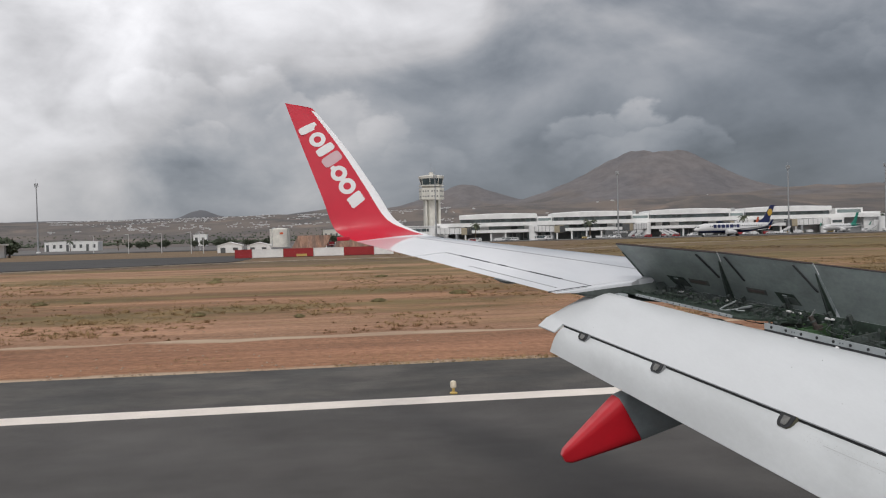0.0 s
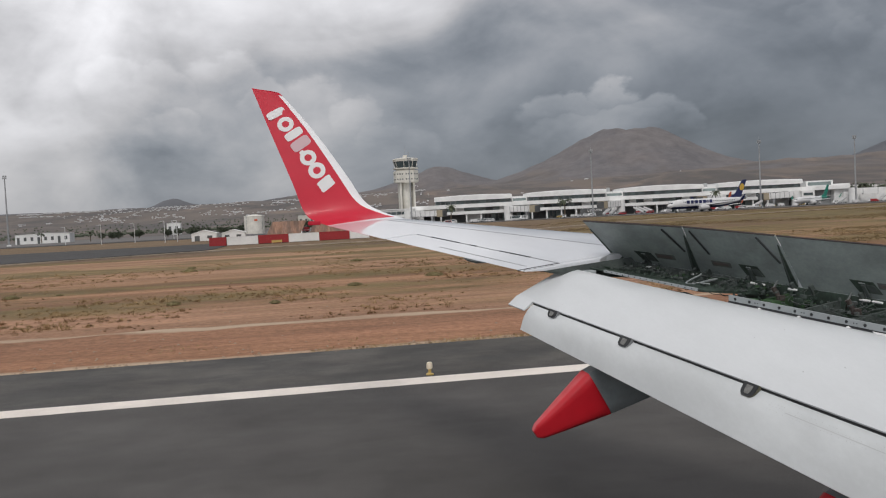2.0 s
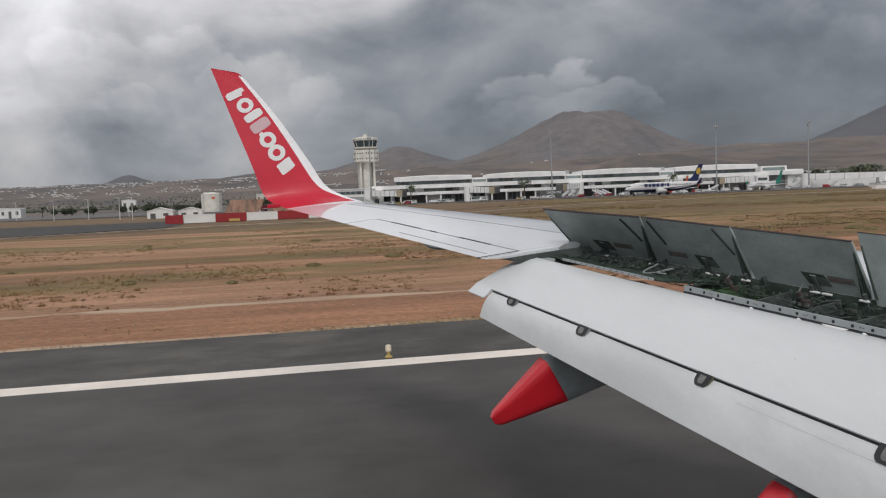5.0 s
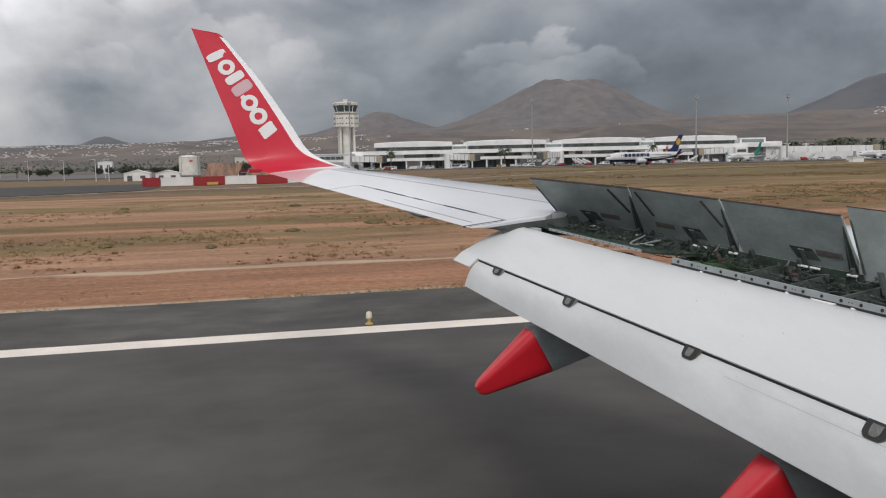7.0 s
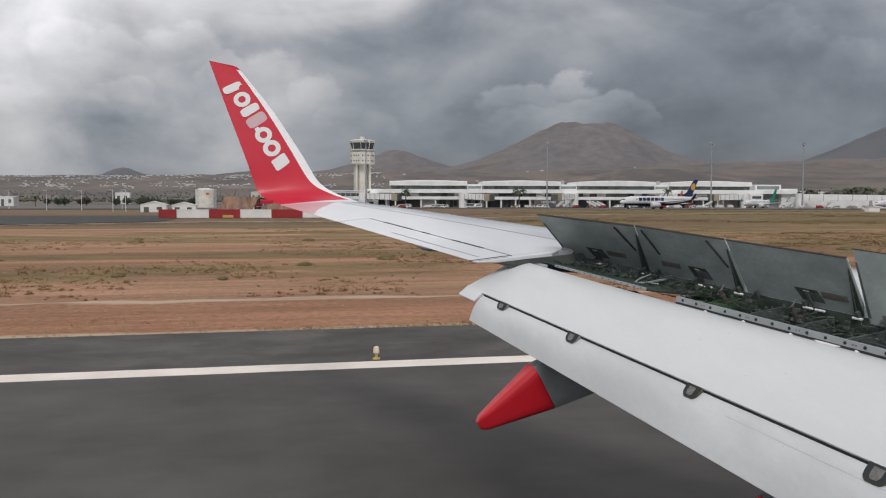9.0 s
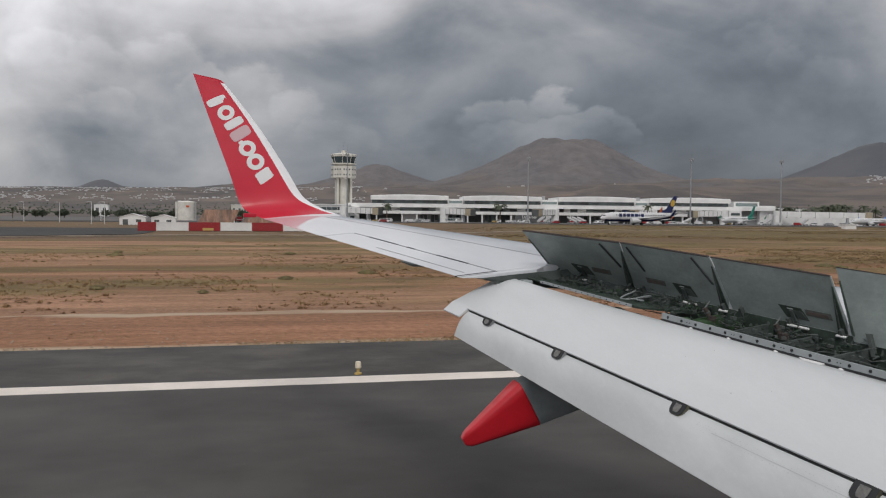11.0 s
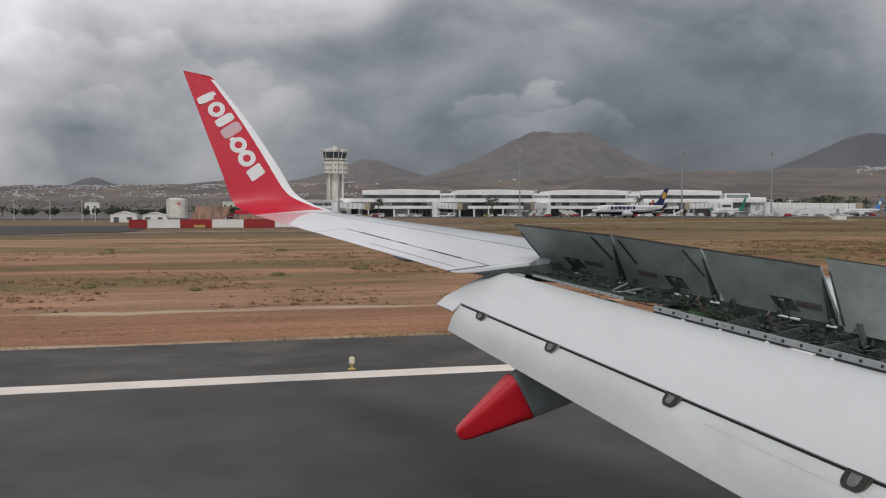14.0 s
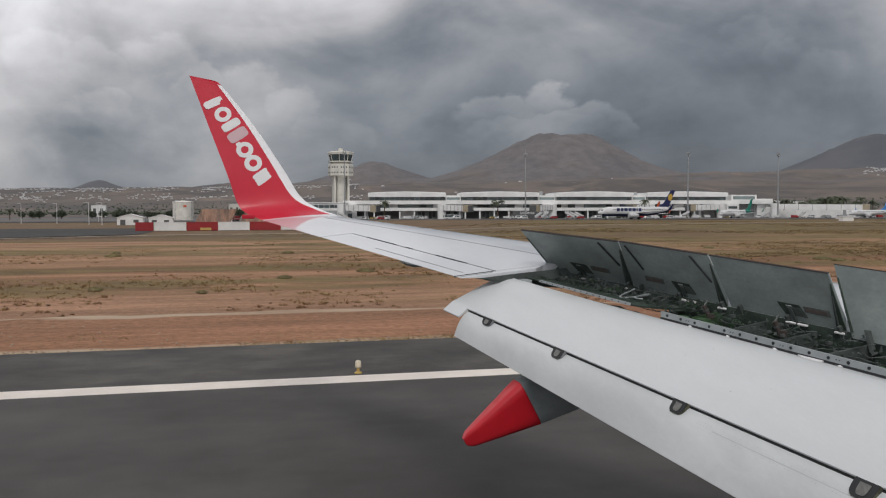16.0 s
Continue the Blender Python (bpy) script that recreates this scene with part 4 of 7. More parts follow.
    mark = jet_part("warning_mark", plate(q0 - 0.02, q0 + 0.19, 0.20, 0.31, 0.003, 0.0), MARK_SHADE, panel, "worn grey stencil patch")
    jet_part("mark_bar", plate(q0, q0 + 0.165, 0.225, 0.28, 0.005, 0.0), LABEL_RED, mark, "faded red-brown stencil bar")
    for s in (p0 + 0.03, p0 + 0.13, 0.93):
        jet_part("hinge_bracket", plate(s, s + 0.080, -0.010, 0.012, 0.055, -0.035), BARE_WHITE, panel, "bright white hinge bracket")
    for s in (p0 + 0.03, 0.96, 0.10):
        jet_part("hinge_arm", plate(s, s + 0.022, -0.22, 0.10, 0.045, 0.0), COVE_DARK, panel)


for i, (o, n_) in enumerate(SPOILERS):
    spoiler(o, n_, i)


# the open cove between wing and flap
def cove(y, fwd, down):
    h = hinge(y)
    return Vector((h.x + fwd, y, h.z + down))


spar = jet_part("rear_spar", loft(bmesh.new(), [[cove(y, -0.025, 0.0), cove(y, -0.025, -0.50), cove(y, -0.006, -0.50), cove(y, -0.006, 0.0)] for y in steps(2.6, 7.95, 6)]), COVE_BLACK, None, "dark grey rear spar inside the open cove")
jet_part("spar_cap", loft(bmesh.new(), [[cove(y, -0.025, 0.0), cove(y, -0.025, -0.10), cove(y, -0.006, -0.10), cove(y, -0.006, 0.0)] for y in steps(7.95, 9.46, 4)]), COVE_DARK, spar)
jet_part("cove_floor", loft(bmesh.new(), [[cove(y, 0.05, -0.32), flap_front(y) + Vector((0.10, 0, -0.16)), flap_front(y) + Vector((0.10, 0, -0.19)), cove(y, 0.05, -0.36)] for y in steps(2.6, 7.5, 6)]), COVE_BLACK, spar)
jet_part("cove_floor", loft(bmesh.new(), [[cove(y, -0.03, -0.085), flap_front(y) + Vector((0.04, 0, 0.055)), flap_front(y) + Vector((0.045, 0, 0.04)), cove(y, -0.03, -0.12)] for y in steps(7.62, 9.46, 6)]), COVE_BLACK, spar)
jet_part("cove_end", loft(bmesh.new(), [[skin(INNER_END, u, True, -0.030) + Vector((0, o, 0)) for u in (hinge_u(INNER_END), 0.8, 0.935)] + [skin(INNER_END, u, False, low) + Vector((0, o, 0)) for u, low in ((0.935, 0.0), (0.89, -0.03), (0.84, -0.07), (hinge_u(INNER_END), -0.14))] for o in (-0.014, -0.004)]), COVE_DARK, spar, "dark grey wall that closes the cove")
rng = random.Random(11)
for y in steps(3.2, 7.35, 9):
    bm = bmesh.new()
    w = 0.018
    a, b = cove(y, 0.03, -0.05), flap_front(y) + Vector((0.12, 0, -0.05))
    loft(bm, [[a + Vector((0, o, 0)), b + Vector((0, o, 0)), b + Vector((0, o, -0.13)), a + Vector((0, o, -0.28))] for o in (-w, w)])
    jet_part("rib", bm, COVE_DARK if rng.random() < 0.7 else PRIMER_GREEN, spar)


def inside(y, f, d):
    """A point in the cove: f from the hinge line to the flap, d below the mouth."""
    return hinge(y).lerp(flap_front(y) + Vector((0.07, 0, 0.02)), f) + Vector((0, 0, d))


for i in range(4):
    bm = bmesh.new()
    f0, z0 = rng.uniform(0.08, 0.85), rng.uniform(-0.14, -0.05)
    pts = [inside(y, f0 + 0.05 * math.sin(y * rng.uniform(3, 9)), z0 + 0.015 * math.sin(y * rng.uniform(4, 9) + i)) for y in steps(3.0, rng.uniform(7.4, 9.2), 46)]
    jet_part("hydraulic_line", pipe(bm, pts, rng.choice((0.004, 0.006, 0.009))), (PIPE_STEEL, COVE_DARK, BLACK_GAP, COVE_DARK)[i % 4], spar)
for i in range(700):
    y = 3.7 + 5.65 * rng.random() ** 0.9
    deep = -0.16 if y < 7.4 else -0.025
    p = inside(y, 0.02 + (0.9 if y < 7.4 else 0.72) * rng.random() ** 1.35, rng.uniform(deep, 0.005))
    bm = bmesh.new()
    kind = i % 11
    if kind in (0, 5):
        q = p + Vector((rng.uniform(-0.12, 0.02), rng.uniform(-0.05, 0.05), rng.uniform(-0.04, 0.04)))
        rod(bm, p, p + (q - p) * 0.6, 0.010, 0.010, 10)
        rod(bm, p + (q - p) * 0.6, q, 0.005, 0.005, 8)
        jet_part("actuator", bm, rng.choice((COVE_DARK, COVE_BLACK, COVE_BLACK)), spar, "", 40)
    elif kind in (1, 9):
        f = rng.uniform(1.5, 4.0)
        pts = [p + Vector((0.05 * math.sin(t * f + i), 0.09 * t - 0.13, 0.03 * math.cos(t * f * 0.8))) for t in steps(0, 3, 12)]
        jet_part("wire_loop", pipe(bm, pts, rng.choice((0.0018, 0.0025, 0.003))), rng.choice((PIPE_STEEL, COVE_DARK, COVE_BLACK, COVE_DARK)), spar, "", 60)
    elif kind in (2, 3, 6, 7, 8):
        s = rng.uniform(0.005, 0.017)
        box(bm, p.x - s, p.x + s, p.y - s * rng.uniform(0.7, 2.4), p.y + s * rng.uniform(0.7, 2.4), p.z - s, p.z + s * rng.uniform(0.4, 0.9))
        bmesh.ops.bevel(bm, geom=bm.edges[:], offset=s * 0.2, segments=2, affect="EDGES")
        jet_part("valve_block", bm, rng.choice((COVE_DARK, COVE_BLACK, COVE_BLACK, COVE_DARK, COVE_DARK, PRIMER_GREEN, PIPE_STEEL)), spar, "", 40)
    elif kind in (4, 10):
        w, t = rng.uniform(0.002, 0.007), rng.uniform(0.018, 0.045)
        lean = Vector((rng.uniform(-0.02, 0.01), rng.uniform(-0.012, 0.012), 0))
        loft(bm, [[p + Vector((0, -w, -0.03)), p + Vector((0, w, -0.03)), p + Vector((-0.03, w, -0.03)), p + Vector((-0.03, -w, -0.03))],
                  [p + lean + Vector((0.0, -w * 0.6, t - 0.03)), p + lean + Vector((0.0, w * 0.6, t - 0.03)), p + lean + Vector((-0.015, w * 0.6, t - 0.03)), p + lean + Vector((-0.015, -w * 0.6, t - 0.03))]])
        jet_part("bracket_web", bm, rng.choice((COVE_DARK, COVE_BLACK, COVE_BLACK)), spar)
    else:
        q = p + Vector((rng.uniform(-0.14, -0.05), rng.uniform(-0.06, 0.06), rng.uniform(-0.01, 0.05)))
        rod(bm, p, q, 0.006, 0.006, 6)
        rod(bm, q + Vector((0, -0.015, 0)), q + Vector((0, 0.015, 0)), 0.012, 0.012, 10)
        jet_part("link_rod", bm, rng.choice((PIPE_STEEL, COVE_DARK, COVE_DARK)), spar, "", 40)
# brown spoiler actuators standing in the cove
for y in (7.22, 6.50, 5.45):
    p = inside(y, 0.42, -0.06)
    body = jet_part("spoiler_actuator", rod(bmesh.new(), p, p + Vector((-0.05, 0.02, 0.115)), 0.022, 0.022, 12), RUST_BROWN, spar, "brown spoiler actuator", 40)
    for d, r in ((0.012, 0.027), (0.070, 0.028), (0.108, 0.024)):
        q = p + Vector((-0.05, 0.02, 0.115)) * (d / 0.115)
        jet_part("collar", rod(bmesh.new(), q, q + Vector((-0.005, 0.002, 0.011)), r, r, 12), RUST_BROWN if d != 0.070 else COVE_DARK, body, "", 40)
    jet_part("piston_rod", rod(bmesh.new(), p + Vector((-0.05, 0.02, 0.115)), p + Vector((0.01, 0.05, 0.17)), 0.008, 0.008, 8), PIPE_STEEL, body, "", 40)
    jet_part("valve_block", boxed(p.x - 0.045, p.x + 0.01, y - 0.07, y - 0.02, p.z, p.z + 0.05, bevel=0.006), RUST_BROWN, body, "", 40)
# a bright bent link and a patch of green primer beside the rail's end
pts = [inside(8.22 - 0.085 * t, 0.30 + 0.42 * math.sin(t * 1.3) ** 2, 0.015 + 0.02 * math.cos(t * 1.9)) for t in steps(0, 4, 18)]
jet_part("bent_link", pipe(bmesh.new(), pts, 0.008), RAIL_GREY, spar, "pale bent link rod", 60)
for y, f, s in ((7.32, 0.72, 0.055), (7.18, 0.60, 0.045), (7.05, 0.74, 0.05), (4.9, 0.7, 0.05), (5.3, 0.8, 0.04)):
    p = inside(y, f, -0.05)
    bm = boxed(p.x - s, p.x + s, p.y - s * 1.6, p.y + s * 1.6, p.z - s, p.z + s * 0.4, bevel=0.01)
    jet_part("primer_block", bm, PRIMER_GREEN, spar, "green primed bracket")


def rail(y0, y1, x_off, z_lo, z_hi, mat):
    """An upright strip with a row of round holes."""
    def at(y, z):
        p = flap_front(y)
        return Vector((p.x + x_off, y, p.z + z))
    r = jet_part("cove_rail", loft(bmesh.new(), [[at(y, z_lo), at(y, z_hi), at(y, z_hi) + Vector((0.02, 0, 0)), at(y, z_lo) + Vector((0.02, 0, 0))] for y in steps(y0, y1, 8)]), mat, None, "grey strip with a row of holes")
    k = int(abs(y1 - y0) / (0.155 if y0 < 8 else 0.09))
    for i in range(k):
        y = y0 + (y1 - y0) * (i + 0.5) / k
        c = at(y, (z_lo + z_hi) / 2)
        rad = (z_hi - z_lo) * 0.25
        # black discs on the strip stand for the shade inside the holes
        bm = loft(bmesh.new(), [ring(c + Vector((-0.004, 0, 0)), (1, 0.3, 0), rad, 12), ring(c + Vector((0.008, 0, 0)), (1, 0.3, 0), rad, 12)])
        jet_part("hole", bm, BLACK_GAP, r)
        if i % 3 == 1 and y < 7.3:
            for o in (-0.062, -0.088):
                c = at(y + o, (z_lo + z_hi) / 2)
                jet_part("rivet_hole", loft(bmesh.new(), [ring(c + Vector((-0.003, 0, 0)), (1, 0.3, 0), rad * 0.36, 8), ring(c + Vector((0.008, 0, 0)), (1, 0.3, 0), rad * 0.36, 8)]), BLACK_GAP, r)
    return r


rail(7.30, 2.9, 0.0, 0.018, 0.068, RAIL_GREY)
rail(9.05, 7.70, 0.0, 0.046, 0.070, RAIL_GREY)
# black strip is the seal and also paints the shadow line below the rail
jet_part("rail_seal", loft(bmesh.new(), [[flap_front(y) + Vector(o) for o in ((-0.012, 0, -0.01), (-0.004, 0, 0.014), (0.02, 0, 0.014), (0.02, 0, -0.01))] for y in steps(2.9, 7.30, 6)]), BLACK_GAP, spar, "black seal and painted shadow line under the rail")
for y in (6.95, 6.55, 6.1, 5.55, 4.9):
    jet_part("clip", slab(bmesh.new(), [flap_front(y) + Vector(o) for o in ((-0.012, 0.03, 0.009), (-0.022, -0.012, 0.0), (-0.012, -0.035, 0.006), (-0.006, 0.0, 0.014))], 0.006), BARE_WHITE, spar, "small white clip")

jet_part("clip", slab(bmesh.new(), [flap_front(y) + Vector(o) for y, o in ((5.90, (-0.006, 0, 0.010)), (5.84, (-0.034, 0, 0.004)), (5.70, (-0.030, 0, 0.004)), (5.68, (-0.006, 0, 0.012)))], 0.006), BARE_WHITE, spar, "long white clip")

# fuselage, main gear and the rest of the way to the ground
bm = bmesh.new()
prof = [(-15.5, 0.25, 4.6), (-13.0, 0.75, 4.35), (-9.0, 1.5, 3.8), (-5.0, 1.88, 3.45), (0, 1.88, 3.45), (8, 1.88, 3.45), (14, 1.88, 3.45), (17.5, 1.6, 3.3), (19.5, 1.0, 3.0), (20.4, 0.25, 2.8)]
loft(bm, [ring((x, -2.05, z), (1, 0, 0), r, 40) for x, r, z in prof])
fuselage = jet_part("fuselage", bm, FUSELAGE_WHITE, None, "plain white fuselage", 40)
for y in (-2.05 - 2.86, -2.05 + 2.86):
    bm = bmesh.new()
    rod(bm, (3.3, y, 0.55), (3.3, y, 2.6), 0.13, 0.16, 12)
    leg = jet_part("landing_gear", bm, MAST_STEEL, None, "steel landing gear leg", 40)
    for o in (-0.43, 0.43):
        bm = bmesh.new()
        loft(bm, [ring((3.3, y + o + w, 0.56), (0, 1, 0), r, 24) for w, r in ((-0.19, 0.30), (-0.18, 0.50), (-0.1, 0.56), (0.1, 0.56), (0.18, 0.50), (0.19, 0.30))])
        jet_part("wheel", bm, RUBBER, leg, "", 40)
bm = bmesh.new()
rod(bm, (16.2, -2.05, 0.3), (16.2, -2.05, 2.2), 0.09, 0.11, 10)
leg = jet_part("nose_gear", bm, MAST_STEEL, None, "", 40)
for o in (-0.2, 0.2):
    bm = bmesh.new()
    loft(bm, [ring((16.2, -2.05 + o + w, 0.34), (0, 1, 0), r, 20) for w, r in ((-0.1, 0.2), (-0.08, 0.34), (0.08, 0.34), (0.1, 0.2))])
    jet_part("wheel", bm, RUBBER, leg, "", 40)

# ---- terminal ----


# the terminal stands a little askew to the runway; what belongs to it is set out along its front
FRONT = pose(107.5, 662, 0, 0, 0, -11.0)
GROW = 1.38


def along(x, out, turn=0.0, size=1.0, tall=1.0):
    """A place x along the terminal's front and out metres before it."""
    return FRONT @ pose(x, -out, 0, 0, 0, turn) @ Matrix.Diagonal((size, size, size * tall, 1))


def terminal():
    root = thing("airport_terminal", "long white terminal with glazed upper storeys and flat roofs", "terminal building")
    root.matrix_basis = along(0, 0, 0, GROW, 1.167)
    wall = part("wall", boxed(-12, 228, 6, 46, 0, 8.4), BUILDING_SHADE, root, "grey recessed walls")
    part("parapet", boxed(-14, 226, 0.0, 40, 6.9, 8.65), BUILDING_WHITE, root, "white parapet band")
    part("canopy", boxed(-12, 200, -2.0, 6, 3.8, 5.2), BUILDING_WHITE, root, "white canopy slab")
    rng = random.Random(21)
    # upper storeys under gently arched roofs
    for x0, x1 in ((-0.4, 42.5), (51.0, 94.4), (104.0, 147.4), (155.4, 201.2)):
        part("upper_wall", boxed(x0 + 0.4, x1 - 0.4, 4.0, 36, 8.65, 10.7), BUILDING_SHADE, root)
        bm = bmesh.new()
        rings = []
        for x in steps(x0, x1, 8):
            f = (x - x0) / (x1 - x0)
            top = 12.3 + 0.65 * math.sin(math.pi * min(1, max(0, f * 0.9 + 0.05)))
            rings.append([Vector((x, 1.5, 10.35)), Vector((x, 1.5, top - 0.3)), Vector((x, 3.5, top)), Vector((x, 38, top)), Vector((x, 38, 10.55))])
        roof = part("roof", loft(bm, rings), BUILDING_WHITE, root, "white arched roof fascia", 30)
        k = 15
        for i in range(k):
            a = x0 + 0.6 + (x1 - x0 - 1.2) * i / k
            b = x0 + 0.6 + (x1 - x0 - 1.2) * (i + 1) / k
            part("window_pane", boxed(a + 0.07, b - 0.07, 3.86, 3.98, 8.75, 10.5), GLASS_MID, root)
        for i in range(rng.randint(1, 3)):
            a = x1 + rng.uniform(-6, 4)
            part("roof_unit", boxed(a, a + 1.6, 12, 14, 10.8, 12.6 + rng.uniform(0, 0.6), bevel=0.1), BUILDING_SHADE, root, "grey rooftop plant unit")
    for x0, x1 in ((42.5, 51.0), (94.4, 104.0), (147.4, 155.4)):
        part("link_wall", boxed(x0, x1, 5.0, 34, 8.65, 11.1), BUILDING_WHITE, root)
        part("window_pane", boxed(x0 + 0.6, x1 - 0.6, 4.86, 4.98, 9.0, 10.2), GLASS_PALE, root)
    part("end_block", boxed(203.5, 218.1, 3, 30, 8.65, 11.3), BUILDING_WHITE, root)
    part("window_pane", boxed(204.5, 217.0, 2.86, 2.98, 9.1, 10.6), GLASS_PALE, root)
    part("end_block", boxed(218.1, 227, 2, 30, 0, 9.4), BUILDING_WHITE, root)
    # middle storey
    x = -10.0
    while x < 198:
        w = rng.choice((3.6, 4.2, 4.8))
        if rng.random() < 0.66:
            part("window_pane", boxed(x + 0.08, x + w - 0.08, 5.86, 5.98, 5.2, 6.75), GLASS_BAND if rng.random() < 0.6 else GLASS_PALE, root)
        else:
            part("white_panel", boxed(x, x + w, 5.6, 5.98, 5.05, 6.9), BUILDING_WHITE, root)
        x += w
    # ground floor: dark louvres, shop glass and white columns
    x = -11.0
    while x < 198:
        w = rng.choice((8.0, 11.0, 14.0))
        kind = rng.random()
        if kind < 0.38:
            part("louvre_panel", boxed(x + 0.2, x + w - 0.2, 5.5, 5.98, 0.1, 4.05), DARK_CLADDING, root, "dark louvred cladding")
        elif kind < 0.68:
            k = int(w / 2)
            for i in range(k):
                part("window_pane", boxed(x + w * i / k + 0.1, x + w * (i + 1) / k - 0.1, 5.8, 5.98, 0.9 if i % 2 else 0.1, 3.4), GLASS_BAND if i % 3 else GLASS_PALE, root)
        else:
            part("white_panel", boxed(x + 0.3, x + w - 0.3, 4.5, 5.98, 0.0, 4.05), BUILDING_WHITE, root)
        part("column", boxed(x - 0.4, x + 0.4, -1.6, -0.8, 0, 4.1, bevel=0.06), BUILDING_WHITE, root, "white canopy column")
        x += w
    for x in (-13.5, 96.0, 151.0, 198.5):
        tower = part("stair_block", boxed(x, x + 7.0, -3.5, 4, 0, 6.9), BUILDING_WHITE, root, "white stair block")
        part("doorway", boxed(x + 2.2, x + 4.6, -3.56, -3.4, 0, 2.6), GLASS_BAND, tower)
        part("window_pane", boxed(x + 1.0, x + 6.0, -3.56, -3.4, 4.6, 5.8), GLASS_BAND, tower)
    low = part("side_wing", boxed(-33.5, -12, -6, 24, 0, 7.5), BUILDING_WHITE, root, "low white side wing")
    part("side_roof", boxed(-34.2, -11.0, -6.6, 24.5, 7.5, 7.9), BUILDING_WHITE, low)
    for i in range(7):
        a = -32.5 + i * 2.9
        part("window_pane", boxed(a, a + 2.7, -6.1, -5.95, 5.2, 6.6), GLASS_BAND, low)
    part("recess", boxed(-31, -14.5, -6.12, -5.95, 0.4, 4.0), BUILDING_SHADE, low, "grey roller shutters")
    # gate sign
    bm = bmesh.new()
    part("sign_board", boxed(79, 101, -2.3, -2.05, 0.3, 3.75), DARK_CLADDING, root, "dark board with a place name")
    curve = bpy.data.curves.new("sign_text", "FONT")
    curve.body, curve.size, curve.extrude, curve.align_x = "Lanzarote", 2.0, 0.03, "CENTER"
    tmp = bpy.data.objects.new("sign_text", curve)
    scene.collection.objects.link(tmp)
    me = bpy.data.meshes.new_from_object(tmp.evaluated_get(bpy.context.evaluated_depsgraph_get()))
    bpy.data.objects.remove(tmp)
    me.materials.clear()
    me.materials.append(BUILDING_WHITE)
    text = new("sign_text", me)
    text.parent, text.matrix_basis = root, pose(87, -2.34, 2.2, 90, 0, 0)


terminal()


def second_terminal():
    root = thing("low_terminal", "low white terminal with tall dark window bays", "terminal building")
    root.matrix_basis = along(452, 10, 0, GROW, 1.15)
    part("wall", boxed(20, 128, 0.6, 40, 0, 8.0), BUILDING_WHITE, root, "white rendered wall")
    part("low_wing", boxed(0, 20, 0.7, 40, 0, 7.0), BUILDING_WHITE, root, "lower white end wing")
    part("roof_edge", boxed(19.4, 128.6, 0.2, 41, 8.0, 8.5), BUILDING_WHITE, root)
    part("roof_edge", boxed(-0.6, 19.4, 0.3, 41, 7.0, 7.4), BUILDING_WHITE, root)
    for x, w in ((30, 8), (53, 10), (90, 13)):
        bm = bmesh.new()
        v = [bm.verts.new(p) for p in ((x, 8, 8.5), (x + w, 8, 8.5), (x + w, 20, 8.5), (x, 20, 8.5), (x + w / 2, 14, 10.2))]
        for f in ((0, 1, 4), (1, 2, 4), (2, 3, 4), (3, 0, 4), (0, 1, 2, 3)):
            bm.faces.new([v[i] for i in f])
        part("roof_light", bm, BUILDING_WHITE, root, "white pyramid roof light")
    part("plant_room", boxed(108, 121, 10, 20, 8.5, 9.8), BUILDING_WHITE, root)
    part("plant_room", boxed(123, 127, 10, 20, 8.5, 10.8), BUILDING_SHADE, root)
    for x, w in ((2.3, 3.1), (7.1, 4.8), (13.9, 3.3), (20.8, 4.9), (28.0, 4.6), (34.2, 5.4), (41.7, 9.3), (52.8, 9.2), (63.7, 9.8), (120.0, 6.5)):
        bay = part("window_bay", boxed(x, x + w, 0.42, 0.58, 1.5, 5.3), BLACK_GAP, root, "tall dark window bay")
        if w > 6:
            part("mullion", boxed(x + w / 2 - 0.1, x + w / 2 + 0.1, 0.3, 0.42, 1.5, 5.2), BUILDING_SHADE, bay)
        part("pilaster", boxed(x + w + 0.3, x + w + 0.9, 0.0, 0.6, 0, 5.6), BUILDING_WHITE, root)
    # flat black panel stands in for the shade under the arcade
    arcade = part("arcade_opening", boxed(76.4, 119, 0.40, 0.58, 0.3, 4.6), BLACK_GAP, root, "wide shaded arcade")
    part("canopy", boxed(75.8, 119.6, -2.4, 0.6, 4.6, 5.1), BUILDING_SHADE, arcade, "flat grey canopy")
    for x in (96, 107):
        part("vent_band", boxed(x, x + 8, 0.48, 0.58, 5.4, 5.9), DARK_CLADDING, root)
    # a personal name in the sign is a plain bar
    for x, w in ((76.6, 8.2), (86.0, 9.6)):
        part("lettering_bar", boxed(x, x + w, 0.45, 0.58, 6.45, 7.25), BUILDING_SHADE, root, "dark grey bar of lettering")
    return root


low_terminal = second_terminal()


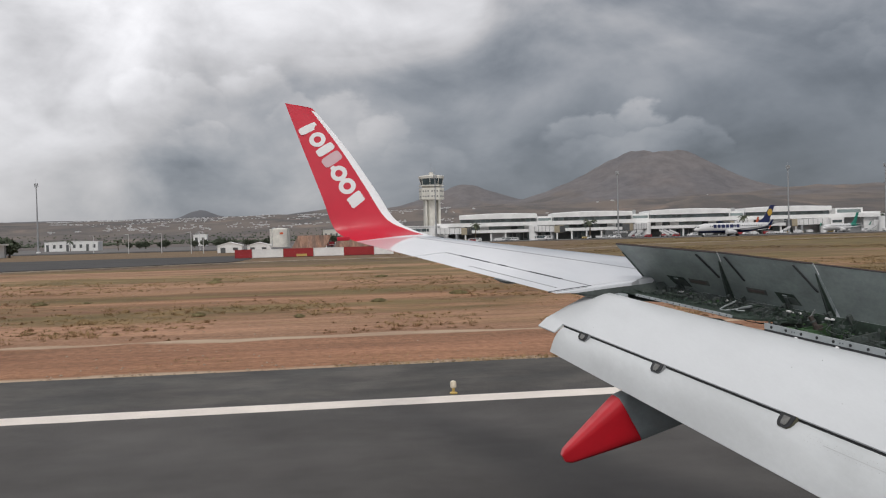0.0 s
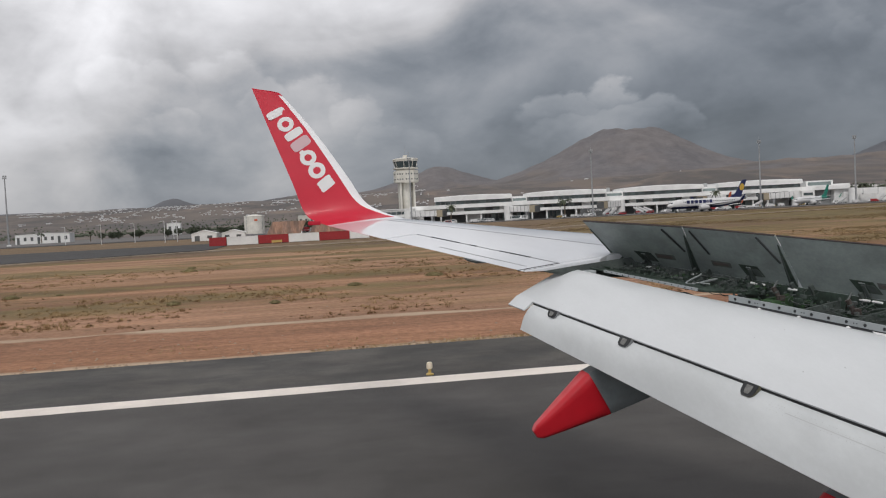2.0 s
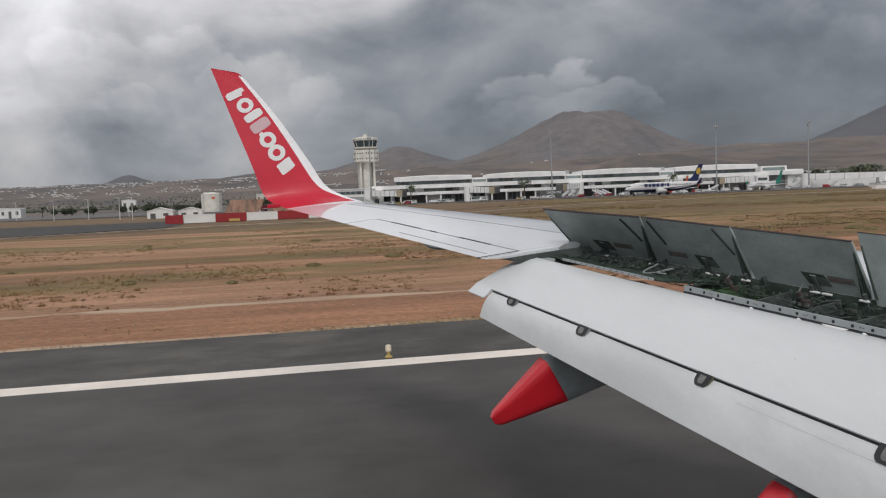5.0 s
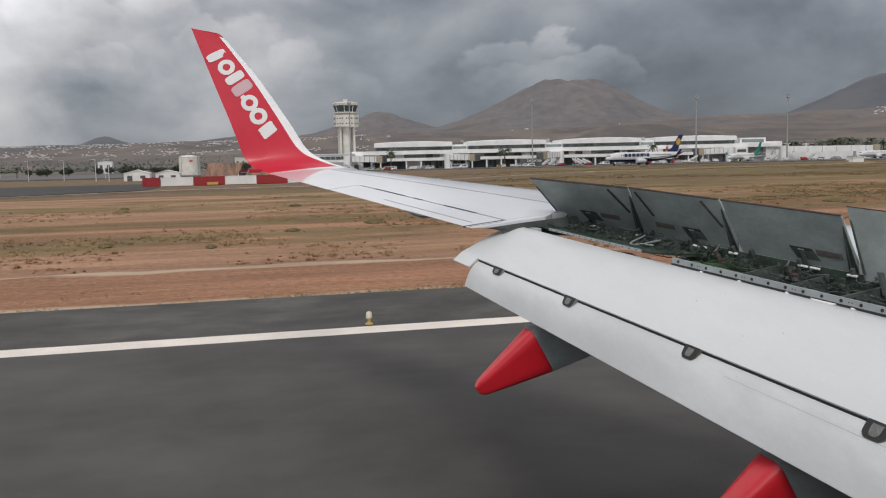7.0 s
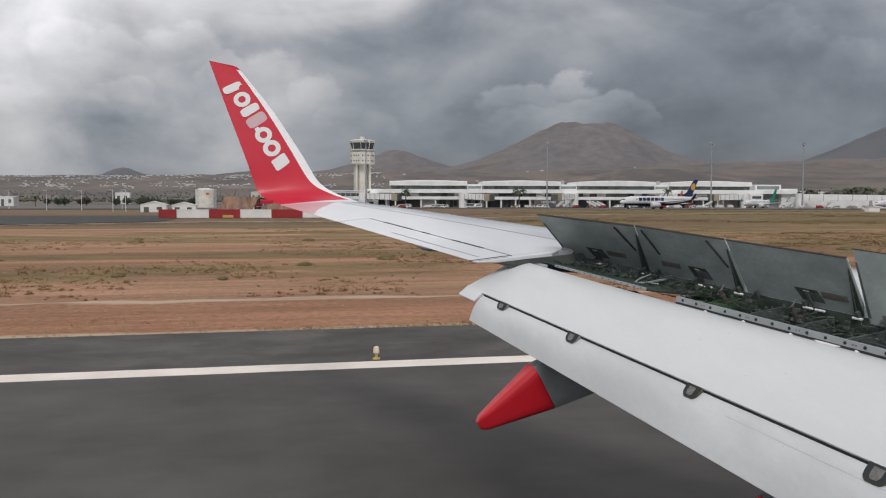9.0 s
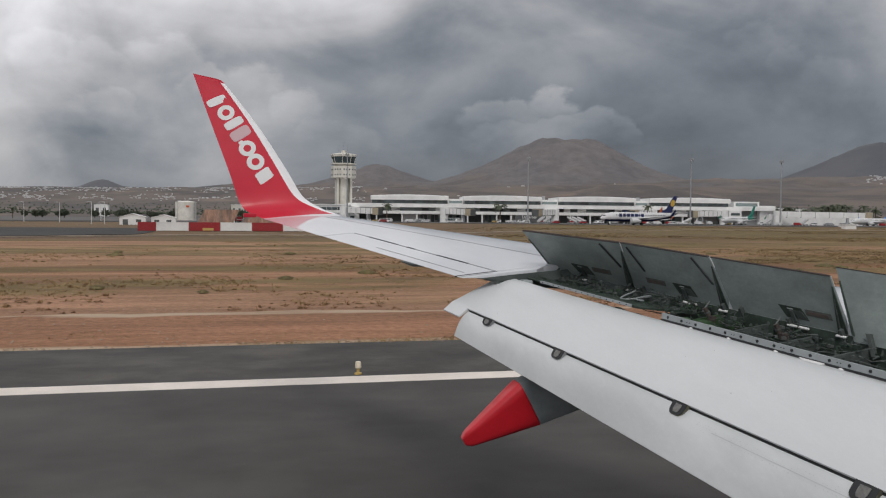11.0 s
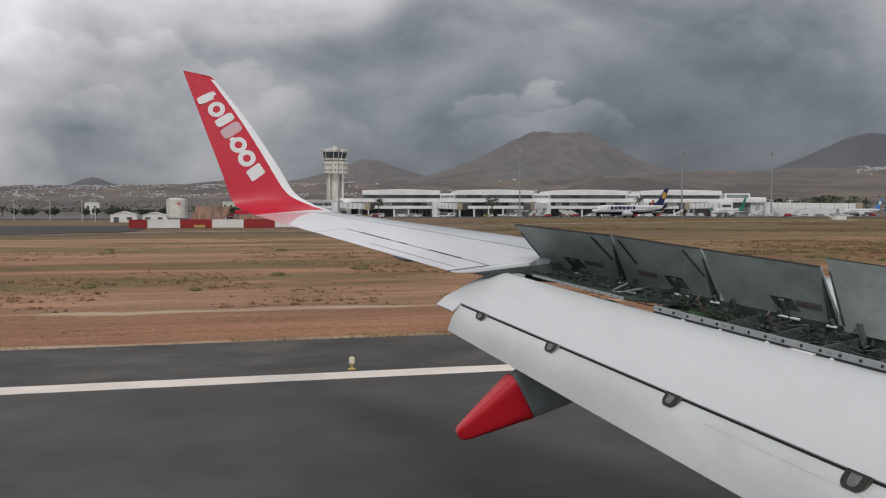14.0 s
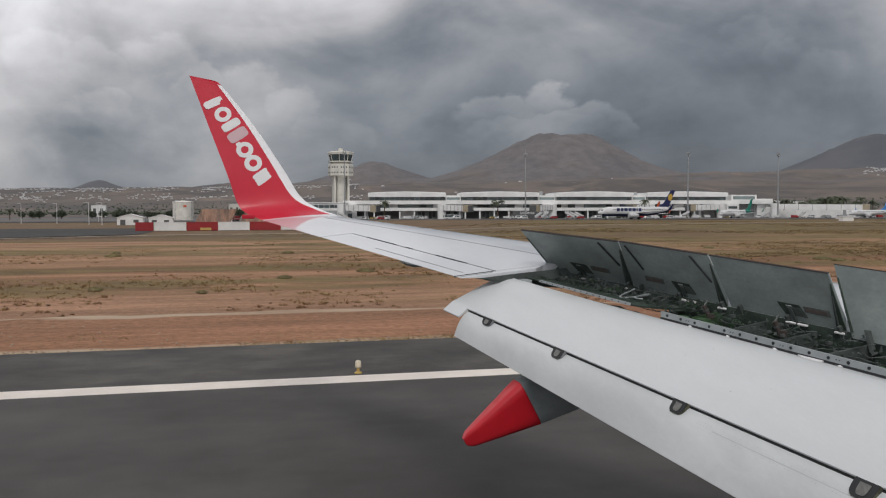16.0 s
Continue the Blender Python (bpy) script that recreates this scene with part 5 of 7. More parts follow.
def control_tower():
    root = thing("control_tower", "cream concrete control tower with a glazed cab", "tower")
    root.matrix_basis = pose(93, 712, 0, 0, 0, 8) @ Matrix.Diagonal((1.47, 1.47, 1.60, 1))
    part("shaft", loft(bmesh.new(), [ring((0, 0, z), (0, 0, 1), 2.6, 20) for z in (0, 21.4)]), TOWER_CREAM, root, "round shaft", 40)
    for x in (-4.3, 3.2):
        part("fin", boxed(x, x + 1.1, -2.2, 2.2, 0, 21.4, bevel=0.08), TOWER_CREAM, root, "upright concrete fin")

    def octo(z, r):
        return [Vector((r * math.cos(radians(22.5 + 45 * i)), r * math.sin(radians(22.5 + 45 * i)), z)) for i in range(8)]

    pod = part("pod", loft(bmesh.new(), [octo(21.2, 6.3), octo(21.6, 6.9), octo(27.2, 6.9), octo(27.3, 6.7)]), TOWER_CREAM, root, "eight-sided office pod")
    for i in range(8):
        a = radians(45 * i)
        for row, zz in ((0, 22.6), (1, 25.2)):
            for o in (-1.5, 0.0, 1.5):
                r = 6.9 * math.cos(radians(22.5)) + 0.02
                bm = boxed(-0.35, 0.35, -0.06, 0.06, 0, 0.75)
                bmesh.ops.transform(bm, matrix=Matrix.Rotation(a - radians(90), 4, "Z") @ Matrix.Translation((o, r, zz)), verts=bm.verts[:])
                part("window", bm, DARK_CLADDING, pod)
    part("walkway", loft(bmesh.new(), [octo(27.3, 5.4), octo(28.0, 5.4), octo(28.1, 6.9), octo(28.7, 7.0), octo(28.8, 6.2)]), TOWER_CREAM, root, "projecting gallery")
    cab = part("cab", loft(bmesh.new(), [octo(28.8, 5.7), octo(32.0, 6.6)]), GLASS_BAND, root, "dark tinted cab glazing")
    for i in range(8):
        bm = bmesh.new()
        rod(bm, octo(28.8, 5.75)[i], octo(32.0, 6.65)[i], 0.16, 0.16, 6)
        part("cab_post", bm, TOWER_CREAM, cab)
    top = part("cab_roof", loft(bmesh.new(), [octo(32.0, 6.9), octo(33.0, 7.2), octo(33.4, 6.9), octo(33.9, 3.0)]), TOWER_CREAM, root, "cream roof rim")
    bm = bmesh.new()
    rod(bm, (0, 0, 33.8), (0, 0, 35.2), 1.4, 1.2, 14)
    part("roof_drum", bm, TOWER_CREAM, top)
    for x, y, h in ((0, 0, 40.0), (2.4, 1, 37.6), (-2.6, 0.6, 37.0), (1.2, -2, 36.6)):
        bm = bmesh.new()
        rod(bm, (x, y, 33.4), (x, y, h), 0.09, 0.05, 6)
        part("antenna", bm, MAST_STEEL, top)


control_tower()


def light_mast():
    root = thing("light_mast", "tall slim steel floodlight mast on the apron", "light mast", group="apron floodlight masts")
    bm = bmesh.new()
    loft(bm, [ring((0, 0, z), (0, 0, 1), r, 12) for z, r in ((0, 0.46), (10, 0.37), (22, 0.29), (31.5, 0.22))])
    part("pole", bm, MAST_STEEL, root, "", 40)
    part("base_block", boxed(-0.9, 0.9, -0.9, 0.9, 0, 0.7, bevel=0.08), BUILDING_WHITE, root, "white base block")
    head = part("head_frame", loft(bmesh.new(), [ring((0, 0, z), (0, 0, 1), r, 14) for z, r in ((31.2, 0.3), (31.3, 0.75), (31.5, 0.75), (31.6, 0.3))]), MAST_STEEL, root, "", 40)
    for i in range(8):
        a = 2 * math.pi * i / 8
        bm = boxed(-0.3, 0.3, -0.16, 0.16, -0.35, 0.35, bevel=0.05)
        bmesh.ops.transform(bm, matrix=Matrix.Translation((0.75 * math.cos(a), 0.75 * math.sin(a), 31.7 + (0.4 if i % 2 else -0.5))) @ Matrix.Rotation(a + math.pi / 2, 4, "Z"), verts=bm.verts[:])
        part("floodlight", bm, BUILDING_SHADE, head)
    bm = bmesh.new()
    rod(bm, (0, 0, 31.5), (0, 0, 34.4), 0.05, 0.03, 6)
    part("rod", bm, MAST_STEEL, root)
    return root


mast = light_mast()
mast.matrix_basis = pose(84, 623, 0) @ Matrix.Scale(1.48, 4)
for x, y, t in ((215, 612, 20), (330, 583, 50), (400, 576, 70), (523, 575, 10), (640, 570, 30), (-190, 640, 15)):
    copy_thing(mast, pose(x, y, 0, 0, 0, t))


# ---- parked aircraft ----
def parked_jet(label, length, body, tail, belly=None, emblem=None, nose_mat=None, letters=None, rear=None):
    """A parked twin jet, nose towards -x, built about its nose at the origin."""
    k = length / 39.5
    root = thing("parked_airliner", label, "airplane", group="airliners parked on the apron")
    r = 1.95
    prof = [(0.0, 0.10, 2.7), (0.5, 0.65, 2.8), (1.6, 1.2, 3.0), (3.4, 1.7, 3.25), (5.5, r, 3.4), (14, r, 3.4), (25, r, 3.4), (30, 1.6, 3.75), (35, 0.95, 4.3), (38.6, 0.38, 4.8), (39.5, 0.12, 4.9)]
    part("fuselage", loft(bmesh.new(), [ring((x * k, 0, z), (1, 0, 0), q, 22) for x, q, z in prof]), body, root, "", 40)
    if belly:
        part("belly", loft(bmesh.new(), [[Vector((x * k, q * 1.02 * math.cos(a), z + q * 1.02 * math.sin(a))) for a in [radians(212 + 116 * i / 10) for i in range(11)]] for x, q, z in prof[2:10]]), belly, root, "dark belly stripe", 40)
    if rear:
        part("tail_section", loft(bmesh.new(), [ring((x * k, 0, z), (1, 0, 0), q * 1.02, 22) for x, q, z in ((28.5, 1.72, 3.62), (30, 1.6, 3.75), (35, 0.95, 4.3), (38.6, 0.38, 4.8), (39.55, 0.12, 4.9))]), rear, root, "painted rear fuselage", 40)
    part("cockpit_window", boxed(1.2 * k, 2.3 * k, -0.95, 0.95, 3.75, 4.15, bevel=0.1), GLASS_BAND, root)
    for i in range(30):
        for sgn in (-1,):
            part("cabin_window", boxed((6.5 + i * 0.85) * k, (6.85 + i * 0.85) * k, sgn * 1.90, sgn * 1.80, 3.95, 4.35), GLASS_BAND, root)
    bm = bmesh.new()
    fin = [Vector((30.2 * k, 0, 5.1)), Vector((36.0 * k, 0, 5.1)), Vector((39.3 * k, 0, 12.4)), Vector((37.2 * k, 0, 12.4)), Vector((33.5 * k, 0, 7.0))]
    loft(bm, [[p + Vector((0, o, 0)) for p in fin] for o in (-0.16, 0.16)])
    f = part("fin", bm, tail, root, "painted tail fin")
    if emblem:
        bm = bmesh.new()
        c = Vector((36.7 * k, -0.2, 9.4))
        loft(bm, [[c + Vector((1.15 * math.cos(t) + 0.25 * math.sin(t), o, 1.5 * math.sin(t))) for t in [2 * math.pi * i / 12 for i in range(12)]] for o in (0, 0.02)])
        part("emblem", bm, emblem, f, "plain painted emblem shape")
    for sgn in (-1, 1):
        bm = bmesh.new()
        loft(bm, [[Vector((x, sgn * y, z + h)) for x, h in ((x0 * k, 0), (x0 * k + c * 0.3, 0.1 * c * 0.9), (x0 * k + c, 0.0), (x0 * k + c * 0.4, -0.05 * c))] for x0, c, y, z in ((13.6, 7.2, 1.2, 2.4), (16.5, 4.0, 6.0, 2.9), (22.5, 1.4, 16.8, 4.0))])
        part("wing", bm, VAN_WHITE, root, "", 30)
        bm = bmesh.new()
        w = [Vector((22.4 * k, sgn * 16.8, 4.0)), Vector((23.9 * k, sgn * 16.8, 4.0)), Vector((24.9 * k, sgn * 17.3, 6.3)), Vector((24.2 * k, sgn * 17.3, 6.3))]
        loft(bm, [[p + Vector((0, o, 0)) for p in w] for o in (-0.07, 0.07)])
        part("winglet", bm, tail, root)
        bm = bmesh.new()
        loft(bm, [ring((x * k, sgn * 4.9, 1.75), (1, 0, 0), q, 16) for x, q in ((12.0, 0.80), (12.1, 1.02), (13.6, 1.08), (15.6, 0.85), (16.6, 0.5))])
        part("engine", bm, nose_mat or body, root, "", 40)
        bm = bmesh.new()
        t = [Vector((35.3 * k, sgn * 0.4, 5.0)), Vector((38.4 * k, sgn * 0.4, 5.0)), Vector((39.6 * k, sgn * 6.6, 5.6)), Vector((38.4 * k, sgn * 6.6, 5.6))]
        loft(bm, [t, [p + Vector((0, 0, 0.18)) for p in t]])
        part("tailplane", bm, VAN_WHITE, root)
        bm = bmesh.new()
        rod(bm, (18.6 * k, sgn * 2.8, 0.4), (18.6 * k, sgn * 2.6, 2.6), 0.16, 0.16, 8)
        gear = part("gear_leg", bm, MAST_STEEL, root)
        bm = bmesh.new()
        rod(bm, (18.6 * k, sgn * 2.8 - 0.5, 0.56), (18.6 * k, sgn * 2.8 + 0.5, 0.56), 0.56, 0.56, 16)
        part("wheel", bm, RUBBER, gear)
    bm = bmesh.new()
    rod(bm, (4.2 * k, 0, 0.3), (4.2 * k, 0, 2.2), 0.10, 0.12, 8)
    gear = part("nose_leg", bm, MAST_STEEL, root)
    bm = bmesh.new()
    rod(bm, (4.2 * k, -0.3, 0.35), (4.2 * k, 0.3, 0.35), 0.35, 0.35, 14)
    part("wheel", bm, RUBBER, gear)
    if letters:
        x = 8.0 * k
        for i in range(7):
            part("lettering_bar", boxed(x, x + (1.5, 1.3, 1.6, 1.5, 1.6, 0.5, 1.4)[i] * k, -2.0, -1.84, 3.45, 4.75, bevel=0.02), letters, root, "plain dark bar of lettering")
            x += ((1.5, 1.3, 1.6, 1.5, 1.6, 0.5, 1.4)[i] + 0.5) * k
    return root


parked_jet("white airliner with navy belly and navy tail, parked", 39.5, VAN_WHITE, NAVY_PAINT, NAVY_PAINT, GOLD_PAINT, None, NAVY_PAINT).matrix_basis = pose(168.5, 379, 0.01, 0, 0, 10) @ Matrix.Scale(1.12, 4)
parked_jet("white and orange airliner with orange tail, parked nose-in", 37.5, VAN_WHITE, ORANGE_PAINT, None, None, ORANGE_PAINT, None, ORANGE_PAINT).matrix_basis = pose(303, 615, 0.01, 0, 0, -87)
parked_jet("white airliner with green tail beside a boarding bridge", 37.5, VAN_WHITE, TEAL_PAINT, None, None, None, None, TEAL_PAINT).matrix_basis = pose(310, 508, 0.01, 0, 0, 24)
parked_jet("white airliner with bright blue tail, parked", 35.0, VAN_WHITE, BLUE_PAINT, None, BUILDING_WHITE).matrix_basis = pose(418.0, 522, 0.01, 0, 0, 3)
parked_jet("white aircraft with a lime tail before the low terminal", 27.0, VAN_WHITE, GREEN_PAINT, None, None).matrix_basis = pose(610.0, 520, 0.01, 0, 0, 3)


# ---- apron equipment ----
def jet_bridge(x, y, reach, turn):
    root = thing("boarding_bridge", "pale boarding bridge on a wheeled leg beside the terminal", "boarding bridge", group="boarding bridges")
    root.matrix_basis = along(x, y, turn, GROW, 1.167)
    bm = bmesh.new()
    loft(bm, [[Vector((sx, yy, z)) for sx, z in ((-1.4, 3.6 + t), (1.4, 3.6 + t), (1.4, 6.2 + t), (-1.4, 6.2 + t))] for yy, t in ((0, 0.4), (-reach, 0.0))])
    part("tunnel", bm, BUILDING_WHITE, root, "white ribbed tunnel")
    for i in range(6):
        yy = -reach * (i + 0.5) / 6
        part("rib", boxed(-1.5, 1.5, yy - 0.12, yy + 0.12, 3.6, 6.35), BUILDING_SHADE, root)
    part("cab", boxed(-2.2, 2.2, -reach - 3.5, -reach, 3.2, 6.4, bevel=0.3), BEIGE_METAL, root, "beige docking cab")
    part("bellows", boxed(-2.0, 2.0, -reach - 4.1, -reach - 3.5, 3.3, 6.2), DARK_CLADDING, root)
    part("leg", boxed(-1.2, 1.2, -reach * 0.8 - 0.5, -reach * 0.8 + 0.5, 0.4, 3.7), MAST_STEEL, root)
    for sx in (-1.5, 1.0):
        bm = bmesh.new()
        rod(bm, (sx, -reach * 0.8, 0.5), (sx + 0.5, -reach * 0.8, 0.5), 0.5, 0.5, 12)
        part("wheel", bm, RUBBER, root)
    part("rotunda", loft(bmesh.new(), [ring((0, 1.0, z), (0, 0, 1), 2.3, 16) for z in (0.0, 6.9)]), BUILDING_WHITE, root, "", 40)


for x, y, reach, turn in ((-19, 8, 18, 62), (56, 8, 15, 48), (138, 8, 16, -40), (212, 8, 15, -48), (268, 6, 18, -70), (312, 8, 44, 76)):
    jet_bridge(x, y, reach, turn)


def wheels(root, xs, half, r):
    for x in xs:
        for s in (-1, 1):
            bm = bmesh.new()
            rod(bm, (x, s * half - 0.14, r), (x, s * half + 0.14, r), r, r, 14)
            part("wheel", bm, RUBBER, root)


def bus(label, x, y, turn=0.0, long=12.0):
    root = thing("apron_bus", label, "bus", (x, y, 0.01), turn, "apron buses")
    part("body", boxed(0, long, -1.4, 1.4, 0.35, 3.1, bevel=0.15), VAN_WHITE, root, "white body")
    for i in range(5):
        a = 0.6 + i * (long - 1.2) / 5
        part("window", boxed(a + 0.05, a + (long - 1.2) / 5 - 0.05, -1.43, -1.38, 1.35, 2.95), GLASS_BAND, root)
    part("windscreen", boxed(-0.03, 0.05, -1.2, 1.2, 1.3, 2.8), GLASS_BAND, root)
    wheels(root, (2.2, long - 2.6), 1.25, 0.5)


def van(label, x, y, turn=0.0, mat=VAN_WHITE, long=5.2, tall=2.3):
    root = thing("service_van", label, "van", (x, y, 0.01), turn, "service vehicles")
    bm = bmesh.new()
    side = [(0, 0.4), (long, 0.4), (long, tall), (long * 0.28, tall), (long * 0.14, tall * 0.62), (0, tall * 0.52)]
    loft(bm, [[Vector((px, s, pz)) for px, pz in side] for s in (-0.95, 0.95)])
    bmesh.ops.bevel(bm, geom=bm.edges[:], offset=0.08, segments=2, affect="EDGES")
    part("body", bm, mat, root, "", 40)
    part("window", boxed(long * 0.24, long * 0.42, -0.98, -0.9, tall * 0.62, tall * 0.9), GLASS_BAND, root)
    part("window", boxed(long * 0.48, long * 0.9, -0.98, -0.9, tall * 0.62, tall * 0.9), GLASS_BAND, root)
    wheels(root, (long * 0.2, long * 0.8), 0.85, 0.36)


def fire_truck(x, y, turn=0.0):
    root = thing("fire_truck", "red and white airport fire truck parked on the apron", "fire truck", (x, y, 0.01), turn, "fire trucks")
    part("body", boxed(2.6, 8.5, -1.3, 1.3, 0.8, 3.0, bevel=0.12), RED_PAINT, root, "red equipment body")
    cab = part("cab", boxed(0, 2.5, -1.3, 1.3, 0.7, 3.1, bevel=0.25), RED_PAINT, root, "red driver's cab")
    part("windscreen", boxed(-0.03, 0.2, -1.1, 1.1, 1.8, 2.8), GLASS_BAND, cab)
    part("side_window", boxed(0.4, 2.0, -1.33, -1.25, 1.8, 2.7), GLASS_BAND, cab)
    part("stripe", boxed(2.6, 8.5, -1.34, -1.29, 1.3, 1.6), VAN_WHITE, root)
    bm = bmesh.new()
    rod(bm, (2.8, 0, 3.3), (7.8, 0, 3.5), 0.12, 0.1, 8)
    part("water_cannon", bm, MAST_STEEL, root)
    wheels(root, (1.3, 5.2, 6.8), 1.15, 0.6)


copy_thing(mast, pose(64, 810, 0) @ Matrix.Scale(0.57, 4))
bus("white apron bus with dark windows by the scrub", 40.0, 520, 0, 13.2)
bus("white apron bus with dark windows near the gates", 152.0, 606, 0, 12)
for i, x in enumerate((4.0, 11.5, 19.0)):
    fire_truck(x, 500 + i * 4, (58, 48, -52)[i])
rng = random.Random(5)
for i in range(96):
    along_x = rng.choice((rng.uniform(-60, 40), rng.uniform(20, 200), rng.uniform(180, 420), rng.uniform(180, 420)))
    spot = along(along_x, rng.choice((rng.uniform(14, 60), rng.uniform(60, 150)))).translation
    x, y = spot.x, spot.y
    pick = rng.random()
    if pick < 0.62:
        van("small white service van on the apron", x, y, rng.choice((0, 180, 20, -30)), VAN_WHITE, rng.uniform(4.2, 6.0), rng.uniform(1.6, 2.5))
    elif pick < 0.78:
        van("yellow ground service tug on the apron", x, y, rng.choice((0, 180)), YELLOW_PAINT, 3.4, 1.6)
    elif pick < 0.95:
        van("dark service vehicle on the apron", x, y, rng.choice((0, 180)), BUILDING_SHADE, 4.8, 1.9)
    else:
        van("red service vehicle on the apron", x, y, rng.choice((0, 180)), RED_PAINT, 4.5, 1.9)


def stair_truck(x, y, turn):
    root = thing("boarding_stairs", "white mobile boarding stairs on the apron", "boarding stairs", (x, y, 0.01), turn, "boarding stairs")
    bm = bmesh.new()
    loft(bm, [[Vector((0, s, 0.8)), Vector((1.0, s, 0.8)), Vector((6.6, s, 3.6)), Vector((6.6, s, 4.1)), Vector((5.6, s, 4.0))] for s in (-0.8, 0.8)])
    part("flight", bm, BUILDING_SHADE, root)
    for s in (-0.85, 0.75):
        bm = bmesh.new()
        loft(bm, [[Vector((0.2, s + o, 1.0)), Vector((6.6, s + o, 4.1)), Vector((6.6, s + o, 5.1)), Vector((0.2, s + o, 2.0))] for o in (0, 0.1)])
        part("side_panel", bm, VAN_WHITE, root, "white side panel")
    part("chassis", boxed(0, 6.6, -0.9, 0.9, 0.4, 0.85), BUILDING_SHADE, root)
    wheels(root, (1.2, 5.2), 0.85, 0.4)


for x, y, t in ((62, 560, 180), (70, 556, 170), (78, 562, 185), (232, 560, 150), (236, 561, 150), (240, 562, 150), (206, 566, 30), (211, 567, 30), (300, 540, 0), (352, 545, 175), (362, 540, 10), (276, 560, 150), (392, 540, 20)):
    stair_truck(x, y, t)


def storage_tank():
    root = thing("storage_tank", "cream cylindrical storage tank with a domed roof", "tank", (-25, 609, 0))
    root.matrix_basis = pose(-25, 609, 0) @ Matrix.Scale(1.30, 4)
    part("shell", loft(bmesh.new(), [ring((0, 0, z), (0, 0, 1), 5.2, 28) for z in (0, 9.0)]), TANK_CREAM, root, "", 40)
    part("roof", loft(bmesh.new(), [ring((0, 0, 9.0), (0, 0, 1), 5.35, 28), ring((0, 0, 9.3), (0, 0, 1), 5.3, 28), ring((0, 0, 10.0), (0, 0, 1), 1.0, 28)]), TANK_CREAM, root, "", 30)
    part("mark", boxed(0.2, 1.8, -5.24, -4.9, 6.6, 7.6), ORANGE_PAINT, root, "rusty orange mark")
    for a in (-0.8, 0.9):
        bm = bmesh.new()
        pipe(bm, [(5.3 * math.sin(a), -5.3 * math.cos(a), z) for z in (0, 5, 10)], 0.1)
        part("pipe", bm, MAST_STEEL, root)


storage_tank()


def shed(label, x, y, w, d, h, mat=BUILDING_WHITE, pitch=0.0, turn=0.0):
    root = thing("service_building", label, "building", (x, y, 0), turn, "low service buildings")
    bm = bmesh.new()
    loft(bm, [[Vector((0, yy, 0)), Vector((w, yy, 0)), Vector((w, yy, h)), Vector((w / 2, yy, h + pitch)), Vector((0, yy, h))] for yy in (0, d)])
    part("wall", bm, mat, root)
    bm = bmesh.new()
    loft(bm, [[Vector((-0.3, yy, h)), Vector((w / 2, yy, h + pitch)), Vector((w + 0.3, yy, h)), Vector((w + 0.3, yy, h + 0.25)), Vector((w / 2, yy, h + pitch + 0.3)), Vector((-0.3, yy, h + 0.25))] for yy in (-0.3, d + 0.3)])
    part("roof", bm, BUILDING_WHITE, root)
    k = max(1, int(w / 5))
    for i in range(k):
        a = w * (i + 0.25) / k
        part("window" if i % 3 else "door", boxed(a, a + w / k * 0.4, -0.06, 0.05, 0.0 if i % 3 == 0 else h * 0.35, h * 0.75), DARK_CLADDING, root)




def sign_wall(x, y):
    root = thing("sign_building", "white building with a slanted wall and faint lettering", "building")
    root.matrix_basis = pose(x, y, 0) @ Matrix.Scale(1.3, 4)
    bm = bmesh.new()
    loft(bm, [[Vector((0, yy, 0)), Vector((7.2, yy, 0)), Vector((7.2, yy, 6.4)), Vector((0, yy, 8.0))] for yy in (0, 7)])
    wall = part("wall", bm, BUILDING_WHITE, root)
    for a, w in ((1.4, 1.3), (3.0, 2.2)):
        part("lettering_bar", boxed(a, a + w, -0.08, -0.02, 4.2, 5.0), BUILDING_SHADE, wall, "faint grey bar of lettering")
    part("door", boxed(5.2, 6.4, -0.08, 0.02, 0, 2.2), DARK_CLADDING, wall)


sign_wall(28, 545)
shed("low white canopy building on the apron", 46, 560, 15, 10, 5.8, BUILDING_WHITE, 1.0)
shed("long low cream hangar far behind the apron", 6, 850, 46, 22, 12.5, TOWER_CREAM, 0.8)
shed("low white tent shelter with a shallow roof", -43.0, 393, 10.5, 7, 3.0, BUILDING_WHITE, 1.5)
shed("white tent shelter beside the fire trucks", -30.5, 396, 10.0, 8, 2.8, BUILDING_WHITE, 1.3)
shed("white tent shelter beside the fire trucks", -10, 470, 15, 8, 2.8, BUILDING_WHITE, 0.9)
shed("long white warehouse beyond the palms", 560, 860, 70, 24, 13.5, BUILDING_WHITE, 0.8)
root = thing("boundary_wall", "long plain white wall before the palms", "wall", (408, 602, 0), -8)
part("panel", boxed(0, 84, 0, 0.6, -0.2, 8.6), BUILDING_WHITE, root)
part("coping", boxed(-0.3, 84.3, -0.3, 0.9, 8.6, 9.1), BUILDING_SHADE, root, "grey coping")
for k in range(8):
    part("pier", boxed(k * 11.8, k * 11.8 + 0.9, -0.35, 0.0, -0.2, 8.6), BUILDING_WHITE, root)
shed("small white house beyond the field", -122, 905, 13, 10, 11.0, BUILDING_WHITE, 0.6)
shed("low white cargo shed beyond the apron", -212, 730, 40, 16, 7.0, BUILDING_WHITE, 0.8)
shed("low white cargo shed beyond the apron", -320, 750, 44, 16, 7.0, BUILDING_WHITE, 0.8)


